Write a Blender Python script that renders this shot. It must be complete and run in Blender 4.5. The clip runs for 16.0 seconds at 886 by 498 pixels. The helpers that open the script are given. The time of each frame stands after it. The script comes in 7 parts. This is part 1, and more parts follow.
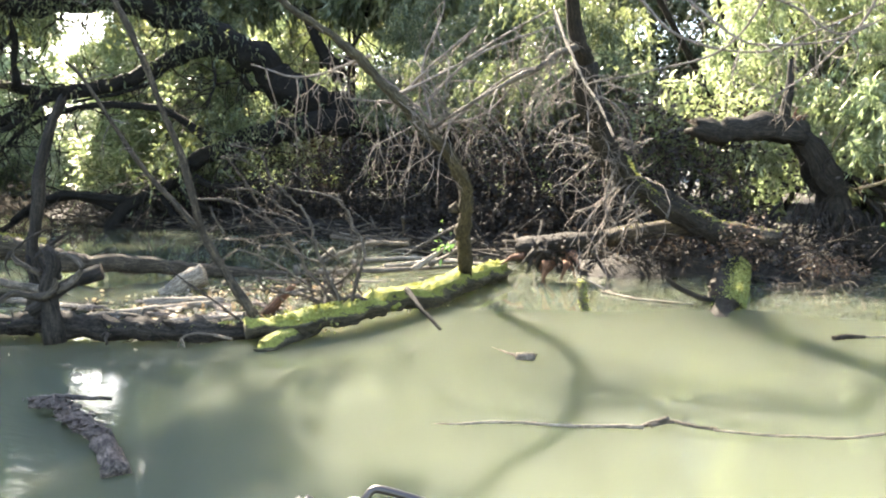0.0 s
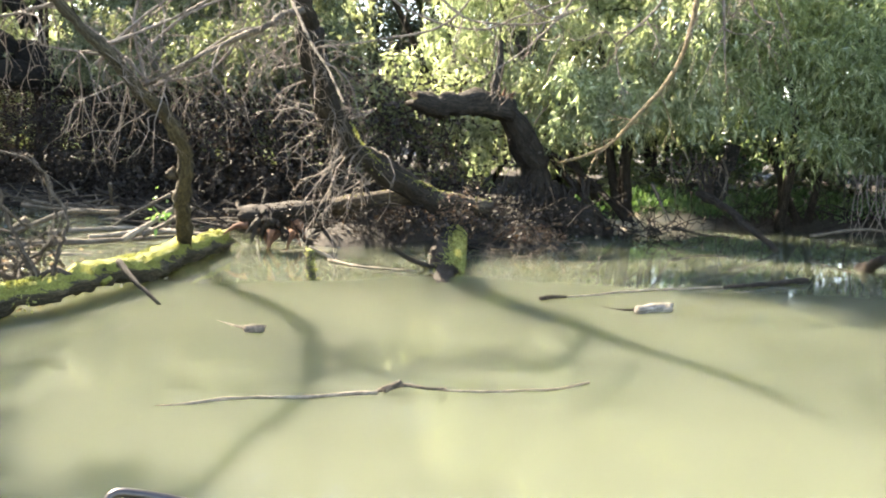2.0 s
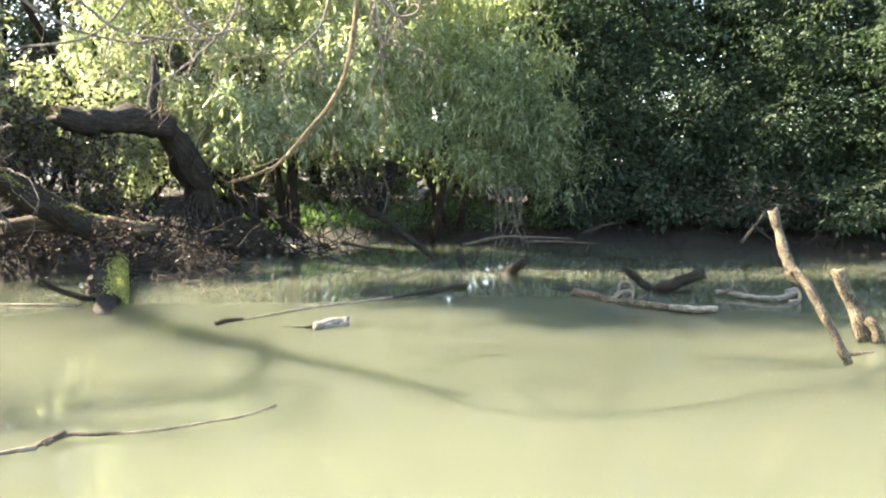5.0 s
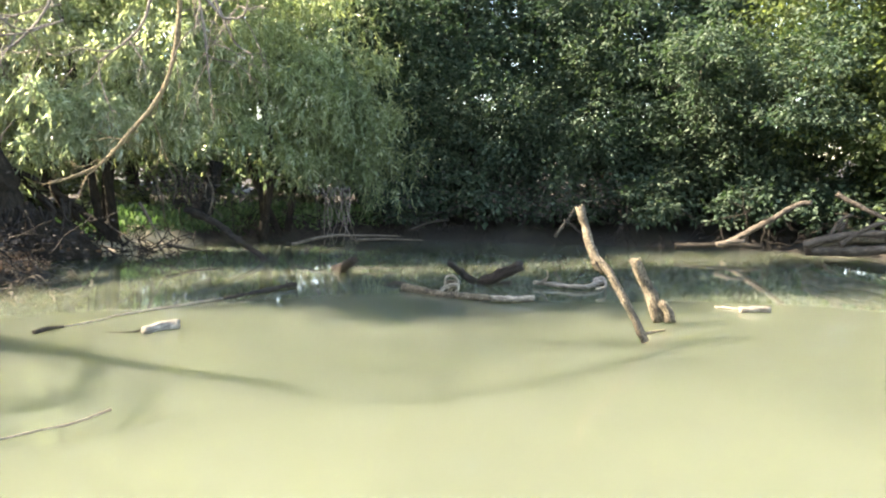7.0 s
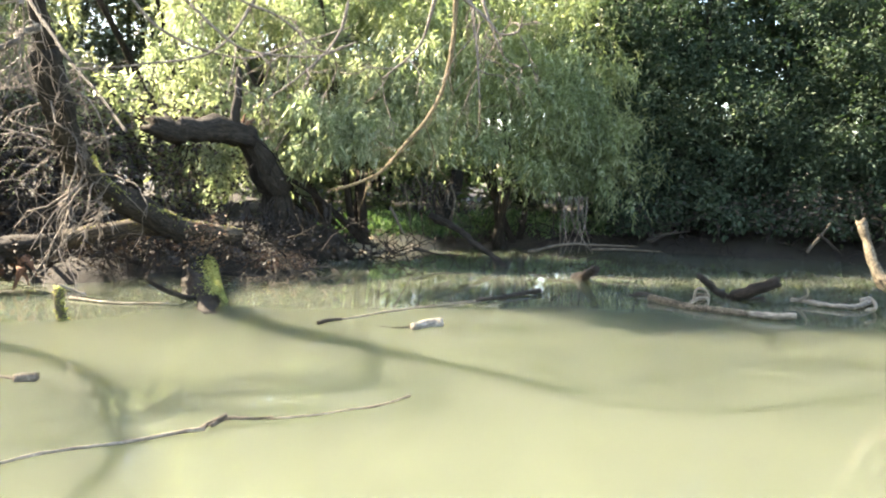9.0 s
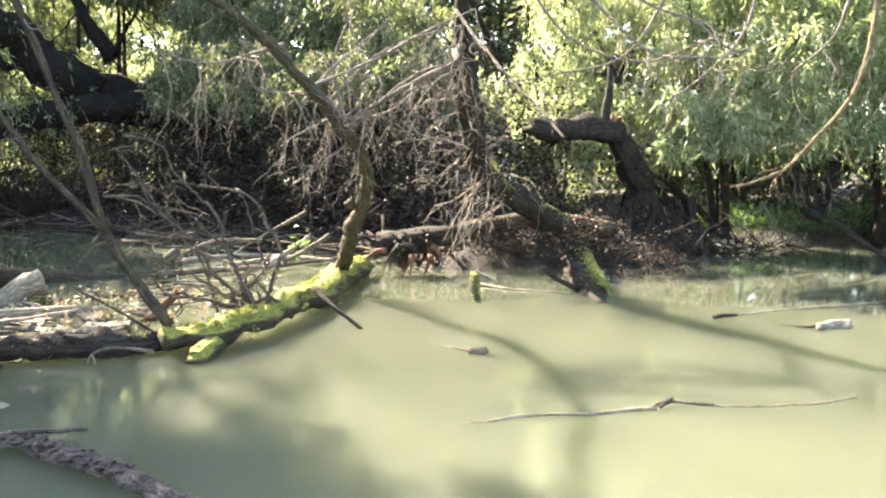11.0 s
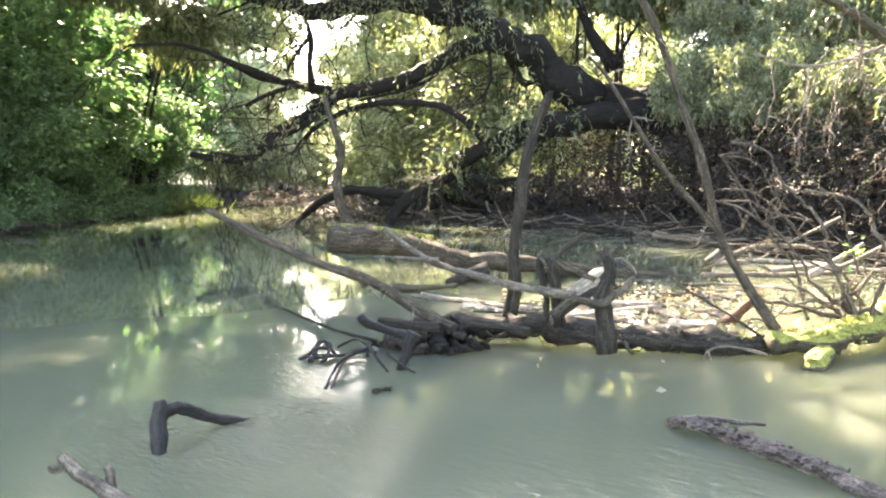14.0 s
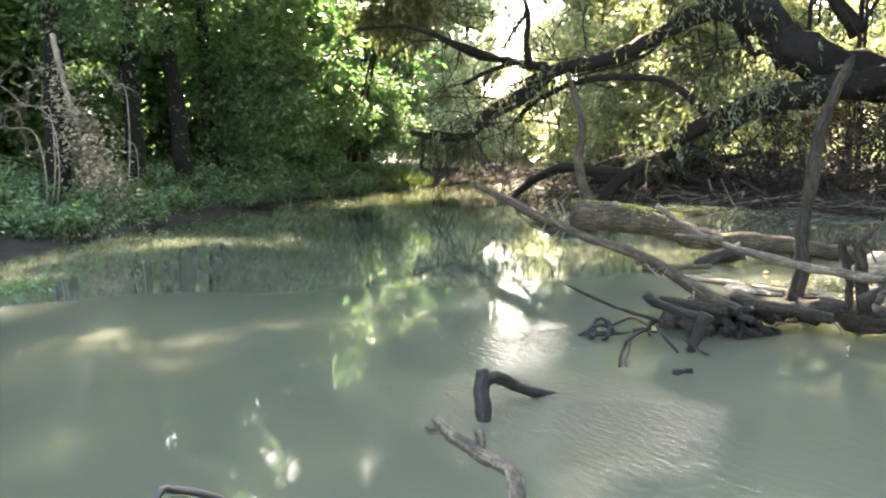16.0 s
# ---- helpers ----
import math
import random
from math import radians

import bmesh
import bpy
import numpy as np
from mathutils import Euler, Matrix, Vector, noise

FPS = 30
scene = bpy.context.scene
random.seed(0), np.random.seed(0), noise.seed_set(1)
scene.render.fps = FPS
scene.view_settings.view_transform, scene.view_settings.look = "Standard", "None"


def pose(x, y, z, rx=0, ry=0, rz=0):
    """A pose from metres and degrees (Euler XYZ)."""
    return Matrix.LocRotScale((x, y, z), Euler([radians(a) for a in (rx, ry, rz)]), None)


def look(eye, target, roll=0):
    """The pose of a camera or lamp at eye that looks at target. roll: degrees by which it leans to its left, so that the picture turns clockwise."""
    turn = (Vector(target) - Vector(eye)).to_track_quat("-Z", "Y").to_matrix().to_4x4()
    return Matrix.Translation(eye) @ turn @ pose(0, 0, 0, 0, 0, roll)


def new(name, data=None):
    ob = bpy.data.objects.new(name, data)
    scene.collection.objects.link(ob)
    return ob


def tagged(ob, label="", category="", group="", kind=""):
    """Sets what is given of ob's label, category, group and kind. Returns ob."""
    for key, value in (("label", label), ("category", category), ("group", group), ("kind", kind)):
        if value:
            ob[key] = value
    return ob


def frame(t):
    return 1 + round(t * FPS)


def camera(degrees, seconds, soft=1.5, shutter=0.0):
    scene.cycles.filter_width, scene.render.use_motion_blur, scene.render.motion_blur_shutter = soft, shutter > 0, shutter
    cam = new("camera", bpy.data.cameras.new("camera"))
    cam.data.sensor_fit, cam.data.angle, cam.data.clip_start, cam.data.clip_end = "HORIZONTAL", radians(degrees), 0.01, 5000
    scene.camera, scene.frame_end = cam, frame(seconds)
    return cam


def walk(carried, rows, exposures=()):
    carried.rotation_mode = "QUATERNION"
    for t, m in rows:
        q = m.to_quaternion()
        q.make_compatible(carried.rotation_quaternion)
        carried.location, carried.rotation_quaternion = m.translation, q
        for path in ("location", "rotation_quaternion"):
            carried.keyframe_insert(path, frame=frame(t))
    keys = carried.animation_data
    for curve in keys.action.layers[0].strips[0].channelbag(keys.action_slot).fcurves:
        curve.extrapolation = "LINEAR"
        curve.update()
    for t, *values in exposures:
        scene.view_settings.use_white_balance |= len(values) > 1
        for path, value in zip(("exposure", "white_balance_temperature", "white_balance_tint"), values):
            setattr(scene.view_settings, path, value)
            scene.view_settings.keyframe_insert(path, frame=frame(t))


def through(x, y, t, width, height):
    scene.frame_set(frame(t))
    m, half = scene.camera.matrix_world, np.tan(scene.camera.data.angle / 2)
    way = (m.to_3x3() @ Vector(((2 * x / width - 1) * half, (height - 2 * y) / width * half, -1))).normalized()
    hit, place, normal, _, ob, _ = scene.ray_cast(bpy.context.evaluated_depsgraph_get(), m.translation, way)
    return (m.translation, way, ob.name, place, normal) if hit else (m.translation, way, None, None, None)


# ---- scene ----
from collections import namedtuple

cam = camera(58.05, 16.0, soft=2.1)
walk(cam, [
    (0.0, look((1.295, 0.499, 1.657), (-3.381, 9.294, 0.767), -0.58)),
    (0.5, look((1.230, 0.511, 1.634), (-2.702, 9.647, 0.597), 0.26)),
    (1.0, look((1.189, 0.547, 1.625), (-1.857, 10.001, 0.463), 0.43)),
    (1.5, look((1.179, 0.566, 1.629), (-1.178, 10.217, 0.482), 0.95)),
    (2.0, look((1.168, 0.602, 1.624), (-0.210, 10.428, 0.380), 1.17)),
    (2.5, look((1.185, 0.632, 1.640), (0.459, 10.529, 0.402), 1.16)),
    (3.0, look((1.166, 0.637, 1.641), (1.024, 10.572, 0.511), 1.28)),
    (3.5, look((1.176, 0.664, 1.641), (1.676, 10.586, 0.501), 1.06)),
    (4.0, look((1.193, 0.699, 1.642), (2.644, 10.514, 0.392), 1.00)),
    (4.2, look((1.188, 0.698, 1.642), (2.902, 10.481, 0.481), 0.80)),
    (6.3, look((0.968, 0.435, 1.647), (5.037, 9.527, 0.765), 0.88)),
    (6.5, look((0.975, 0.419, 1.655), (5.224, 9.428, 0.759), 0.84)),
    (7.0, look((0.951, 0.355, 1.662), (5.630, 9.139, 0.690), 0.38)),
    (7.5, look((0.851, 0.272, 1.662), (6.088, 8.761, 0.954), 0.41)),
    (8.0, look((0.714, 0.281, 1.654), (5.434, 9.068, 0.952), 0.32)),
    (8.5, look((0.557, 0.336, 1.651), (4.044, 9.680, 0.918), 0.19)),
    (8.7, look((0.504, 0.381, 1.645), (3.452, 9.902, 0.832), 0.54)),
    (10.8, look((-0.444, -0.037, 1.727), (-1.566, 9.846, 0.698), -0.11)),
    (11.0, look((-0.511, -0.074, 1.720), (-2.163, 9.736, 0.704), -0.08)),
    (11.5, look((-0.762, -0.191, 1.706), (-3.806, 9.284, 0.727), 0.01)),
    (12.0, look((-0.953, -0.350, 1.760), (-5.087, 8.709, 0.849), -0.44)),
    (12.5, look((-1.142, -0.521, 1.784), (-6.039, 8.149, 0.866), -1.01)),
    (13.0, look((-1.373, -0.636, 1.748), (-6.897, 7.656, 0.890), -0.77)),
    (13.5, look((-1.580, -0.788, 1.751), (-7.743, 7.042, 0.907), -0.84)),
    (14.0, look((-1.805, -0.900, 1.762), (-8.301, 6.643, 0.810), -0.67)),
    (14.5, look((-1.958, -1.036, 1.758), (-8.922, 6.059, 0.681), -0.78)),
    (15.0, look((-2.157, -1.162, 1.740), (-9.405, 5.649, 0.705), -0.69)),
    (15.5, look((-2.326, -1.349, 1.725), (-9.963, 5.017, 0.651), -0.63)),
    (16.0, look((-2.478, -1.491, 1.733), (-10.532, 4.318, 0.550), -0.97)),
], exposures=[(0.0, 3.3, 7200, 13), (1.0, 3.12, 7500, 14), (3.0, 3.22, 7600, 13), (8.5, 3.28, 7600, 13), (12.0, 3.56, 7700, 15), (13.5, 4.2, 8000, 17), (14.5, 4.2, 8200, 17), (16.0, 3.96, 8300, 15)])

# ---- light ----
SUN_AZ, SUN_EL = -54.0, 37.0
world = bpy.data.worlds.new("sky")
scene.world = world
world.use_nodes = True
wn = world.node_tree
sky = wn.nodes.new("ShaderNodeTexSky")
sky.sky_type = "NISHITA"
sky.sun_disc = False
sky.sun_elevation, sky.sun_rotation = radians(SUN_EL), radians(SUN_AZ % 360)
wn.links.new(sky.outputs[0], wn.nodes["Background"].inputs[0])
wn.nodes["Background"].inputs[1].default_value = 0.125
sun = new("sun", bpy.data.lights.new("sun", "SUN"))
sun.data.energy, sun.data.angle, sun.data.color = 5.0, radians(0.5), (1.0, 0.94, 0.82)
sd = Vector((math.sin(radians(SUN_AZ)) * math.cos(radians(SUN_EL)), math.cos(radians(SUN_AZ)) * math.cos(radians(SUN_EL)), math.sin(radians(SUN_EL))))
sun.matrix_world = look(sd * 60, (0, 0, 0))


# ---- materials ----
def material(name, rough=0.8, metal=0.0):
    m = bpy.data.materials.new(name)
    m.use_nodes = True
    nt = m.node_tree
    b = nt.nodes["Principled BSDF"]
    b.inputs["Roughness"].default_value, b.inputs["Metallic"].default_value = rough, metal
    return m, nt, b


def coords(nt, scale=(1, 1, 1)):
    c, mp = nt.nodes.new("ShaderNodeTexCoord"), nt.nodes.new("ShaderNodeMapping")
    mp.inputs["Scale"].default_value = scale
    nt.links.new(c.outputs["Object"], mp.inputs[0])
    return mp.outputs[0]


def noise_tex(nt, vec, scale, detail=4, rough=0.6):
    n = nt.nodes.new("ShaderNodeTexNoise")
    n.inputs["Scale"].default_value, n.inputs["Detail"].default_value, n.inputs["Roughness"].default_value = scale, detail, rough
    nt.links.new(vec, n.inputs["Vector"])
    return n.outputs["Fac"]


def noise_vec(nt, vec, scale):
    n = nt.nodes.new("ShaderNodeTexNoise")
    n.inputs["Scale"].default_value = scale
    nt.links.new(vec, n.inputs["Vector"])
    return n.outputs["Color"]


def ramp(nt, fac, stops):
    r = nt.nodes.new("ShaderNodeValToRGB")
    e = r.color_ramp.elements
    while len(e) < len(stops):
        e.new(0.5)
    for el, (p, c) in zip(e, stops):
        el.position, el.color = p, (*c, 1)
    nt.links.new(fac, r.inputs[0])
    return r.outputs[0]


def mix(nt, fac, a, b, kind="MIX"):
    m = nt.nodes.new("ShaderNodeMix")
    m.data_type, m.blend_type = "RGBA", kind
    for sock, v in ((m.inputs[0], fac), (m.inputs[6], a), (m.inputs[7], b)):
        if isinstance(v, (int, float)):
            sock.default_value = v
        elif isinstance(v, tuple):
            sock.default_value = (*v, 1)
        else:
            nt.links.new(v, sock)
    return m.outputs[2]


def bump(nt, b, height, strength, dist):
    n = nt.nodes.new("ShaderNodeBump")
    n.inputs["Strength"].default_value, n.inputs["Distance"].default_value = strength, dist
    nt.links.new(height, n.inputs["Height"])
    nt.links.new(n.outputs[0], b.inputs["Normal"])


def bark(name, dark, light, moss=None, moss_at=0.62, scale=1.0, wet=False, furrow=0.6):
    """Bark furrowed along the limb, blotched and worn, with moss on the upper side where moss gives its colours."""
    m, nt, b = material(name, 0.85)
    v = coords(nt)
    at = nt.nodes.new("ShaderNodeAttribute")
    at.attribute_name = "grain"
    mp = nt.nodes.new("ShaderNodeMapping")
    mp.inputs["Scale"].default_value = (1.0, 1.0, 0.16)
    nt.links.new(at.outputs["Vector"], mp.inputs[0])
    ridge = noise_tex(nt, mp.outputs[0], 34.0 * scale, 5, 0.65)
    big, fine = noise_tex(nt, v, 4.0 * scale, 5, 0.65), noise_tex(nt, v, 38.0 * scale, 5, 0.7)
    tone = nt.nodes.new("ShaderNodeMath")
    tone.operation = "MULTIPLY_ADD"
    nt.links.new(ridge, tone.inputs[0])
    tone.inputs[1].default_value = furrow
    half = nt.nodes.new("ShaderNodeMath")
    half.operation = "MULTIPLY"
    nt.links.new(fine, half.inputs[0])
    half.inputs[1].default_value = 1.0 - furrow
    nt.links.new(half.outputs[0], tone.inputs[2])
    c = ramp(nt, tone.outputs[0], [(0.41, dark), (0.5, tuple(0.5 * (p + q) for p, q in zip(dark, light))), (0.57, light), (0.66, tuple(min(1, k * 1.6) for k in light))])
    c = mix(nt, ramp(nt, big, [(0.38, (0, 0, 0)), (0.66, (0.7, 0.7, 0.7))]), c, dark)
    if moss:
        g = nt.nodes.new("ShaderNodeNewGeometry")
        s = nt.nodes.new("ShaderNodeSeparateXYZ")
        nt.links.new(g.outputs["Normal"], s.inputs[0])
        add = nt.nodes.new("ShaderNodeMath")
        add.operation = "MULTIPLY_ADD"
        nt.links.new(noise_tex(nt, v, 6.0, 5, 0.7), add.inputs[0])
        add.inputs[1].default_value = 1.3
        nt.links.new(s.outputs["Z"], add.inputs[2])
        f = ramp(nt, add.outputs[0], [(moss_at, (0, 0, 0)), (min(moss_at + 0.2, 1), (1, 1, 1))])
        mc = ramp(nt, noise_tex(nt, v, 40.0, 4, 0.7), [(0.3, moss[0]), (0.7, moss[1])])
        c = mix(nt, f, c, mc)
    nt.links.new(c, b.inputs["Base Color"])
    b.inputs["Specular IOR Level"].default_value = 0.2
    if wet:
        b.inputs["Roughness"].default_value = 0.6
        b.inputs["Specular IOR Level"].default_value = 0.25
    bump(nt, b, tone.outputs[0], 1.0, 0.05 / scale)
    return m


def leaf(name, stops, rough=0.45, through=0.45, tint=(1.0, 1.25, 0.45), gloss=0.65):
    """Leaves: gloss and colour on the face, light coming through from behind."""
    m, nt, b = material(name, rough)
    g = nt.nodes.new("ShaderNodeNewGeometry")
    c = ramp(nt, g.outputs["Random Per Island"], stops)
    patch = ramp(nt, noise_tex(nt, coords(nt), 0.5, 3), [(0.35, (0.72, 0.8, 0.75)), (0.7, (1.15, 1.1, 0.95))])
    c = mix(nt, 1.0, c, patch, "MULTIPLY")
    nt.links.new(c, b.inputs["Base Color"])
    b.inputs["Specular IOR Level"].default_value = gloss
    tr, ms = nt.nodes.new("ShaderNodeBsdfTranslucent"), nt.nodes.new("ShaderNodeMixShader")
    nt.links.new(mix(nt, 1.0, c, tint, "MULTIPLY"), tr.inputs[0])
    ms.inputs[0].default_value = through
    nt.links.new(b.outputs[0], ms.inputs[1])
    nt.links.new(tr.outputs[0], ms.inputs[2])
    nt.links.new(ms.outputs[0], nt.nodes["Material Output"].inputs[0])
    return m


MOSS = ((0.10, 0.105, 0.025), (0.31, 0.315, 0.08))
BARK_DARK = bark("dark furrowed bark", (0.011, 0.009, 0.007), (0.052, 0.043, 0.033))
BARK_WILLOW = bark("mossy willow bark", (0.018, 0.015, 0.011), (0.105, 0.082, 0.055), MOSS, 1.0)
# Wet roots share this tone; on the big trunks it paints crown shade.
BARK_BLACK = bark("nearly black wet and shaded bark", (0.005, 0.0045, 0.004), (0.023, 0.02, 0.016))
BARK_MOSS = bark("bark thick with moss", (0.03, 0.028, 0.02), (0.14, 0.115, 0.075), MOSS, 0.95)
BARK_MOSSY = bark("deep moss over bark", (0.10, 0.105, 0.025), (0.31, 0.315, 0.08), MOSS, 0.4, scale=2)
BARK_GREY = bark("grey dead bark", (0.045, 0.038, 0.03), (0.20, 0.165, 0.125))
BARK_LICHEN = bark("bark with yellow lichen", (0.09, 0.07, 0.045), (0.30, 0.235, 0.13))
BARK_OLIVE = bark("olive mossy bark", (0.026, 0.022, 0.014), (0.115, 0.096, 0.056), MOSS, 1.05)
BARK_PEEL = bark("peeling brown-grey bark", (0.02, 0.016, 0.014), (0.17, 0.138, 0.115), scale=1.5)
BARK_FLAKY = bark("flaking blotched bark", (0.02, 0.016, 0.012), (0.25, 0.205, 0.14), scale=1.6, furrow=0.35)
TWIG = bark("bare pale twigs", (0.10, 0.083, 0.07), (0.30, 0.255, 0.215), scale=2)
BARK_PLATE = bark("weathered loose bark", (0.05, 0.038, 0.03), (0.26, 0.205, 0.16), scale=1.5)
BARK_ANTLER = bark("weathered brown-grey branches", (0.026, 0.021, 0.016), (0.15, 0.122, 0.094), scale=2)
# Dark twigs, lowered further to hold the shade under the brush.
TWIG_DARK = bark("bare dark shaded twigs", (0.010, 0.008, 0.007), (0.044, 0.035, 0.027), scale=2)
WOOD_PALE = bark("bleached driftwood", (0.11, 0.09, 0.068), (0.40, 0.345, 0.27), scale=1.5, furrow=0.75)
WOOD_BIRCH = bark("white birch bark", (0.10, 0.09, 0.075), (0.47, 0.42, 0.35), scale=1.5)
WOOD_RED = bark("rotten reddish wood", (0.07, 0.032, 0.02), (0.24, 0.13, 0.08), scale=1.5)
WOOD_WET = bark("wet dark wood", (0.006, 0.0055, 0.005), (0.03, 0.026, 0.023), wet=True)
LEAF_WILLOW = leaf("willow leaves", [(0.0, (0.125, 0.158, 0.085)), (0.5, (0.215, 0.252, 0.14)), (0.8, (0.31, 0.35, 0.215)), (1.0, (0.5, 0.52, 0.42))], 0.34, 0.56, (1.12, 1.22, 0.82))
# One willow in two tones: the paler carries sunlight in its colour.
LEAF_SUNLIT = leaf("light green sunlit willow leaves", [(0.0, (0.19, 0.215, 0.13)), (0.55, (0.295, 0.32, 0.21)), (1.0, (0.57, 0.58, 0.48))], 0.32, 0.6, (1.15, 1.25, 0.95))
# Shrub leaves in two tones, with shade and sunlight put into the colour.
LEAF_SHADED = leaf("dark shaded shrub leaves", [(0.0, (0.03, 0.05, 0.033)), (0.6, (0.06, 0.088, 0.062)), (1.0, (0.13, 0.16, 0.12))], 0.65, 0.3, (0.9, 1.15, 0.6), gloss=0.18)
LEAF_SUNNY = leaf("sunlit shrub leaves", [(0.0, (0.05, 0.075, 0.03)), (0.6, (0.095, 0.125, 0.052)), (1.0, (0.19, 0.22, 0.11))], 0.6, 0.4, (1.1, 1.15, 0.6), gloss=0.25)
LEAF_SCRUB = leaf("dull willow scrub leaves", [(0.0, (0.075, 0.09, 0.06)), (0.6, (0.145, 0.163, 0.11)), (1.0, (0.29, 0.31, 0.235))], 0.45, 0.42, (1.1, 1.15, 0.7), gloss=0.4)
LEAF_WOOD = leaf("broad woodland leaves", [(0.0, (0.066, 0.128, 0.066)), (0.6, (0.118, 0.195, 0.105)), (1.0, (0.22, 0.3, 0.18))], 0.6, 0.48, (0.88, 1.15, 0.65), gloss=0.25)
LEAF_GREY = leaf("grey-green willow leaves", [(0.0, (0.075, 0.092, 0.05)), (0.6, (0.14, 0.165, 0.09)), (1.0, (0.29, 0.31, 0.22))], 0.42, 0.36, (1.1, 1.12, 0.7))
LEAF_HERB = leaf("bank herbs", [(0.0, (0.06, 0.115, 0.06)), (0.6, (0.11, 0.18, 0.095)), (1.0, (0.24, 0.32, 0.2))], 0.6, 0.4, (1.0, 1.15, 0.55), gloss=0.3)
MOSS_TUFT = leaf("moss tufts", [(0.0, (0.12, 0.12, 0.025)), (0.5, (0.235, 0.24, 0.07)), (1.0, (0.40, 0.395, 0.15))], 0.8, 0.25, (1.0, 1.0, 0.6))
LEAF_FIBRE = leaf("matted root fibres", [(0.0, (0.09, 0.05, 0.035)), (0.7, (0.19, 0.115, 0.08)), (1.0, (0.34, 0.24, 0.17))], 0.85, 0.15, (1, 0.9, 0.7))
LEAF_DRY = leaf("bleached withered leaves", [(0.0, (0.16, 0.12, 0.09)), (0.6, (0.34, 0.27, 0.21)), (1.0, (0.55, 0.47, 0.38))], 0.75, 0.3, (1, 0.9, 0.75))
# Brown leaves taken near black: the hollow's shade is in the colour.
LEAF_DEAD_SHADED = leaf("withered brown leaves", [(0.0, (0.010, 0.007, 0.005)), (0.7, (0.024, 0.016, 0.012)), (1.0, (0.08, 0.056, 0.042))], 0.8, 0.2, (1, 0.9, 0.7))


def ground_material():
    m, nt, b = material("river mud and leaf litter", 0.9)
    v = coords(nt)
    # Mud tones also lowered for the shade along the overhung bank.
    c = ramp(nt, noise_tex(nt, v, 9.0, 6, 0.7), [(0.3, (0.008, 0.006, 0.005)), (0.55, (0.021, 0.016, 0.011)), (0.75, (0.06, 0.046, 0.033))])
    c = mix(nt, ramp(nt, noise_tex(nt, v, 0.8, 3), [(0.45, (0, 0, 0)), (0.6, (1, 1, 1))]), c, (0.026, 0.022, 0.014))
    # Pale mud, brightened further to stand for sunlight the bank lacks.
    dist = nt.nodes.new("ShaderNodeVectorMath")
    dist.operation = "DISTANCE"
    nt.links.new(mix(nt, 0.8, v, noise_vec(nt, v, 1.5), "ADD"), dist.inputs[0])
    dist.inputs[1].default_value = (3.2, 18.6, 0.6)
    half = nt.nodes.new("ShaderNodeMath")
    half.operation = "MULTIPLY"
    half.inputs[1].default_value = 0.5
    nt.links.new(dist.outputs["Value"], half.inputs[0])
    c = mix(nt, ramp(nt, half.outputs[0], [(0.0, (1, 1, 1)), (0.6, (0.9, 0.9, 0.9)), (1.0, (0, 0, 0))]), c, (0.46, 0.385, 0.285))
    nt.links.new(c, b.inputs["Base Color"])
    bump(nt, b, noise_tex(nt, v, 14.0, 6, 0.7), 1.0, 0.05)
    return m


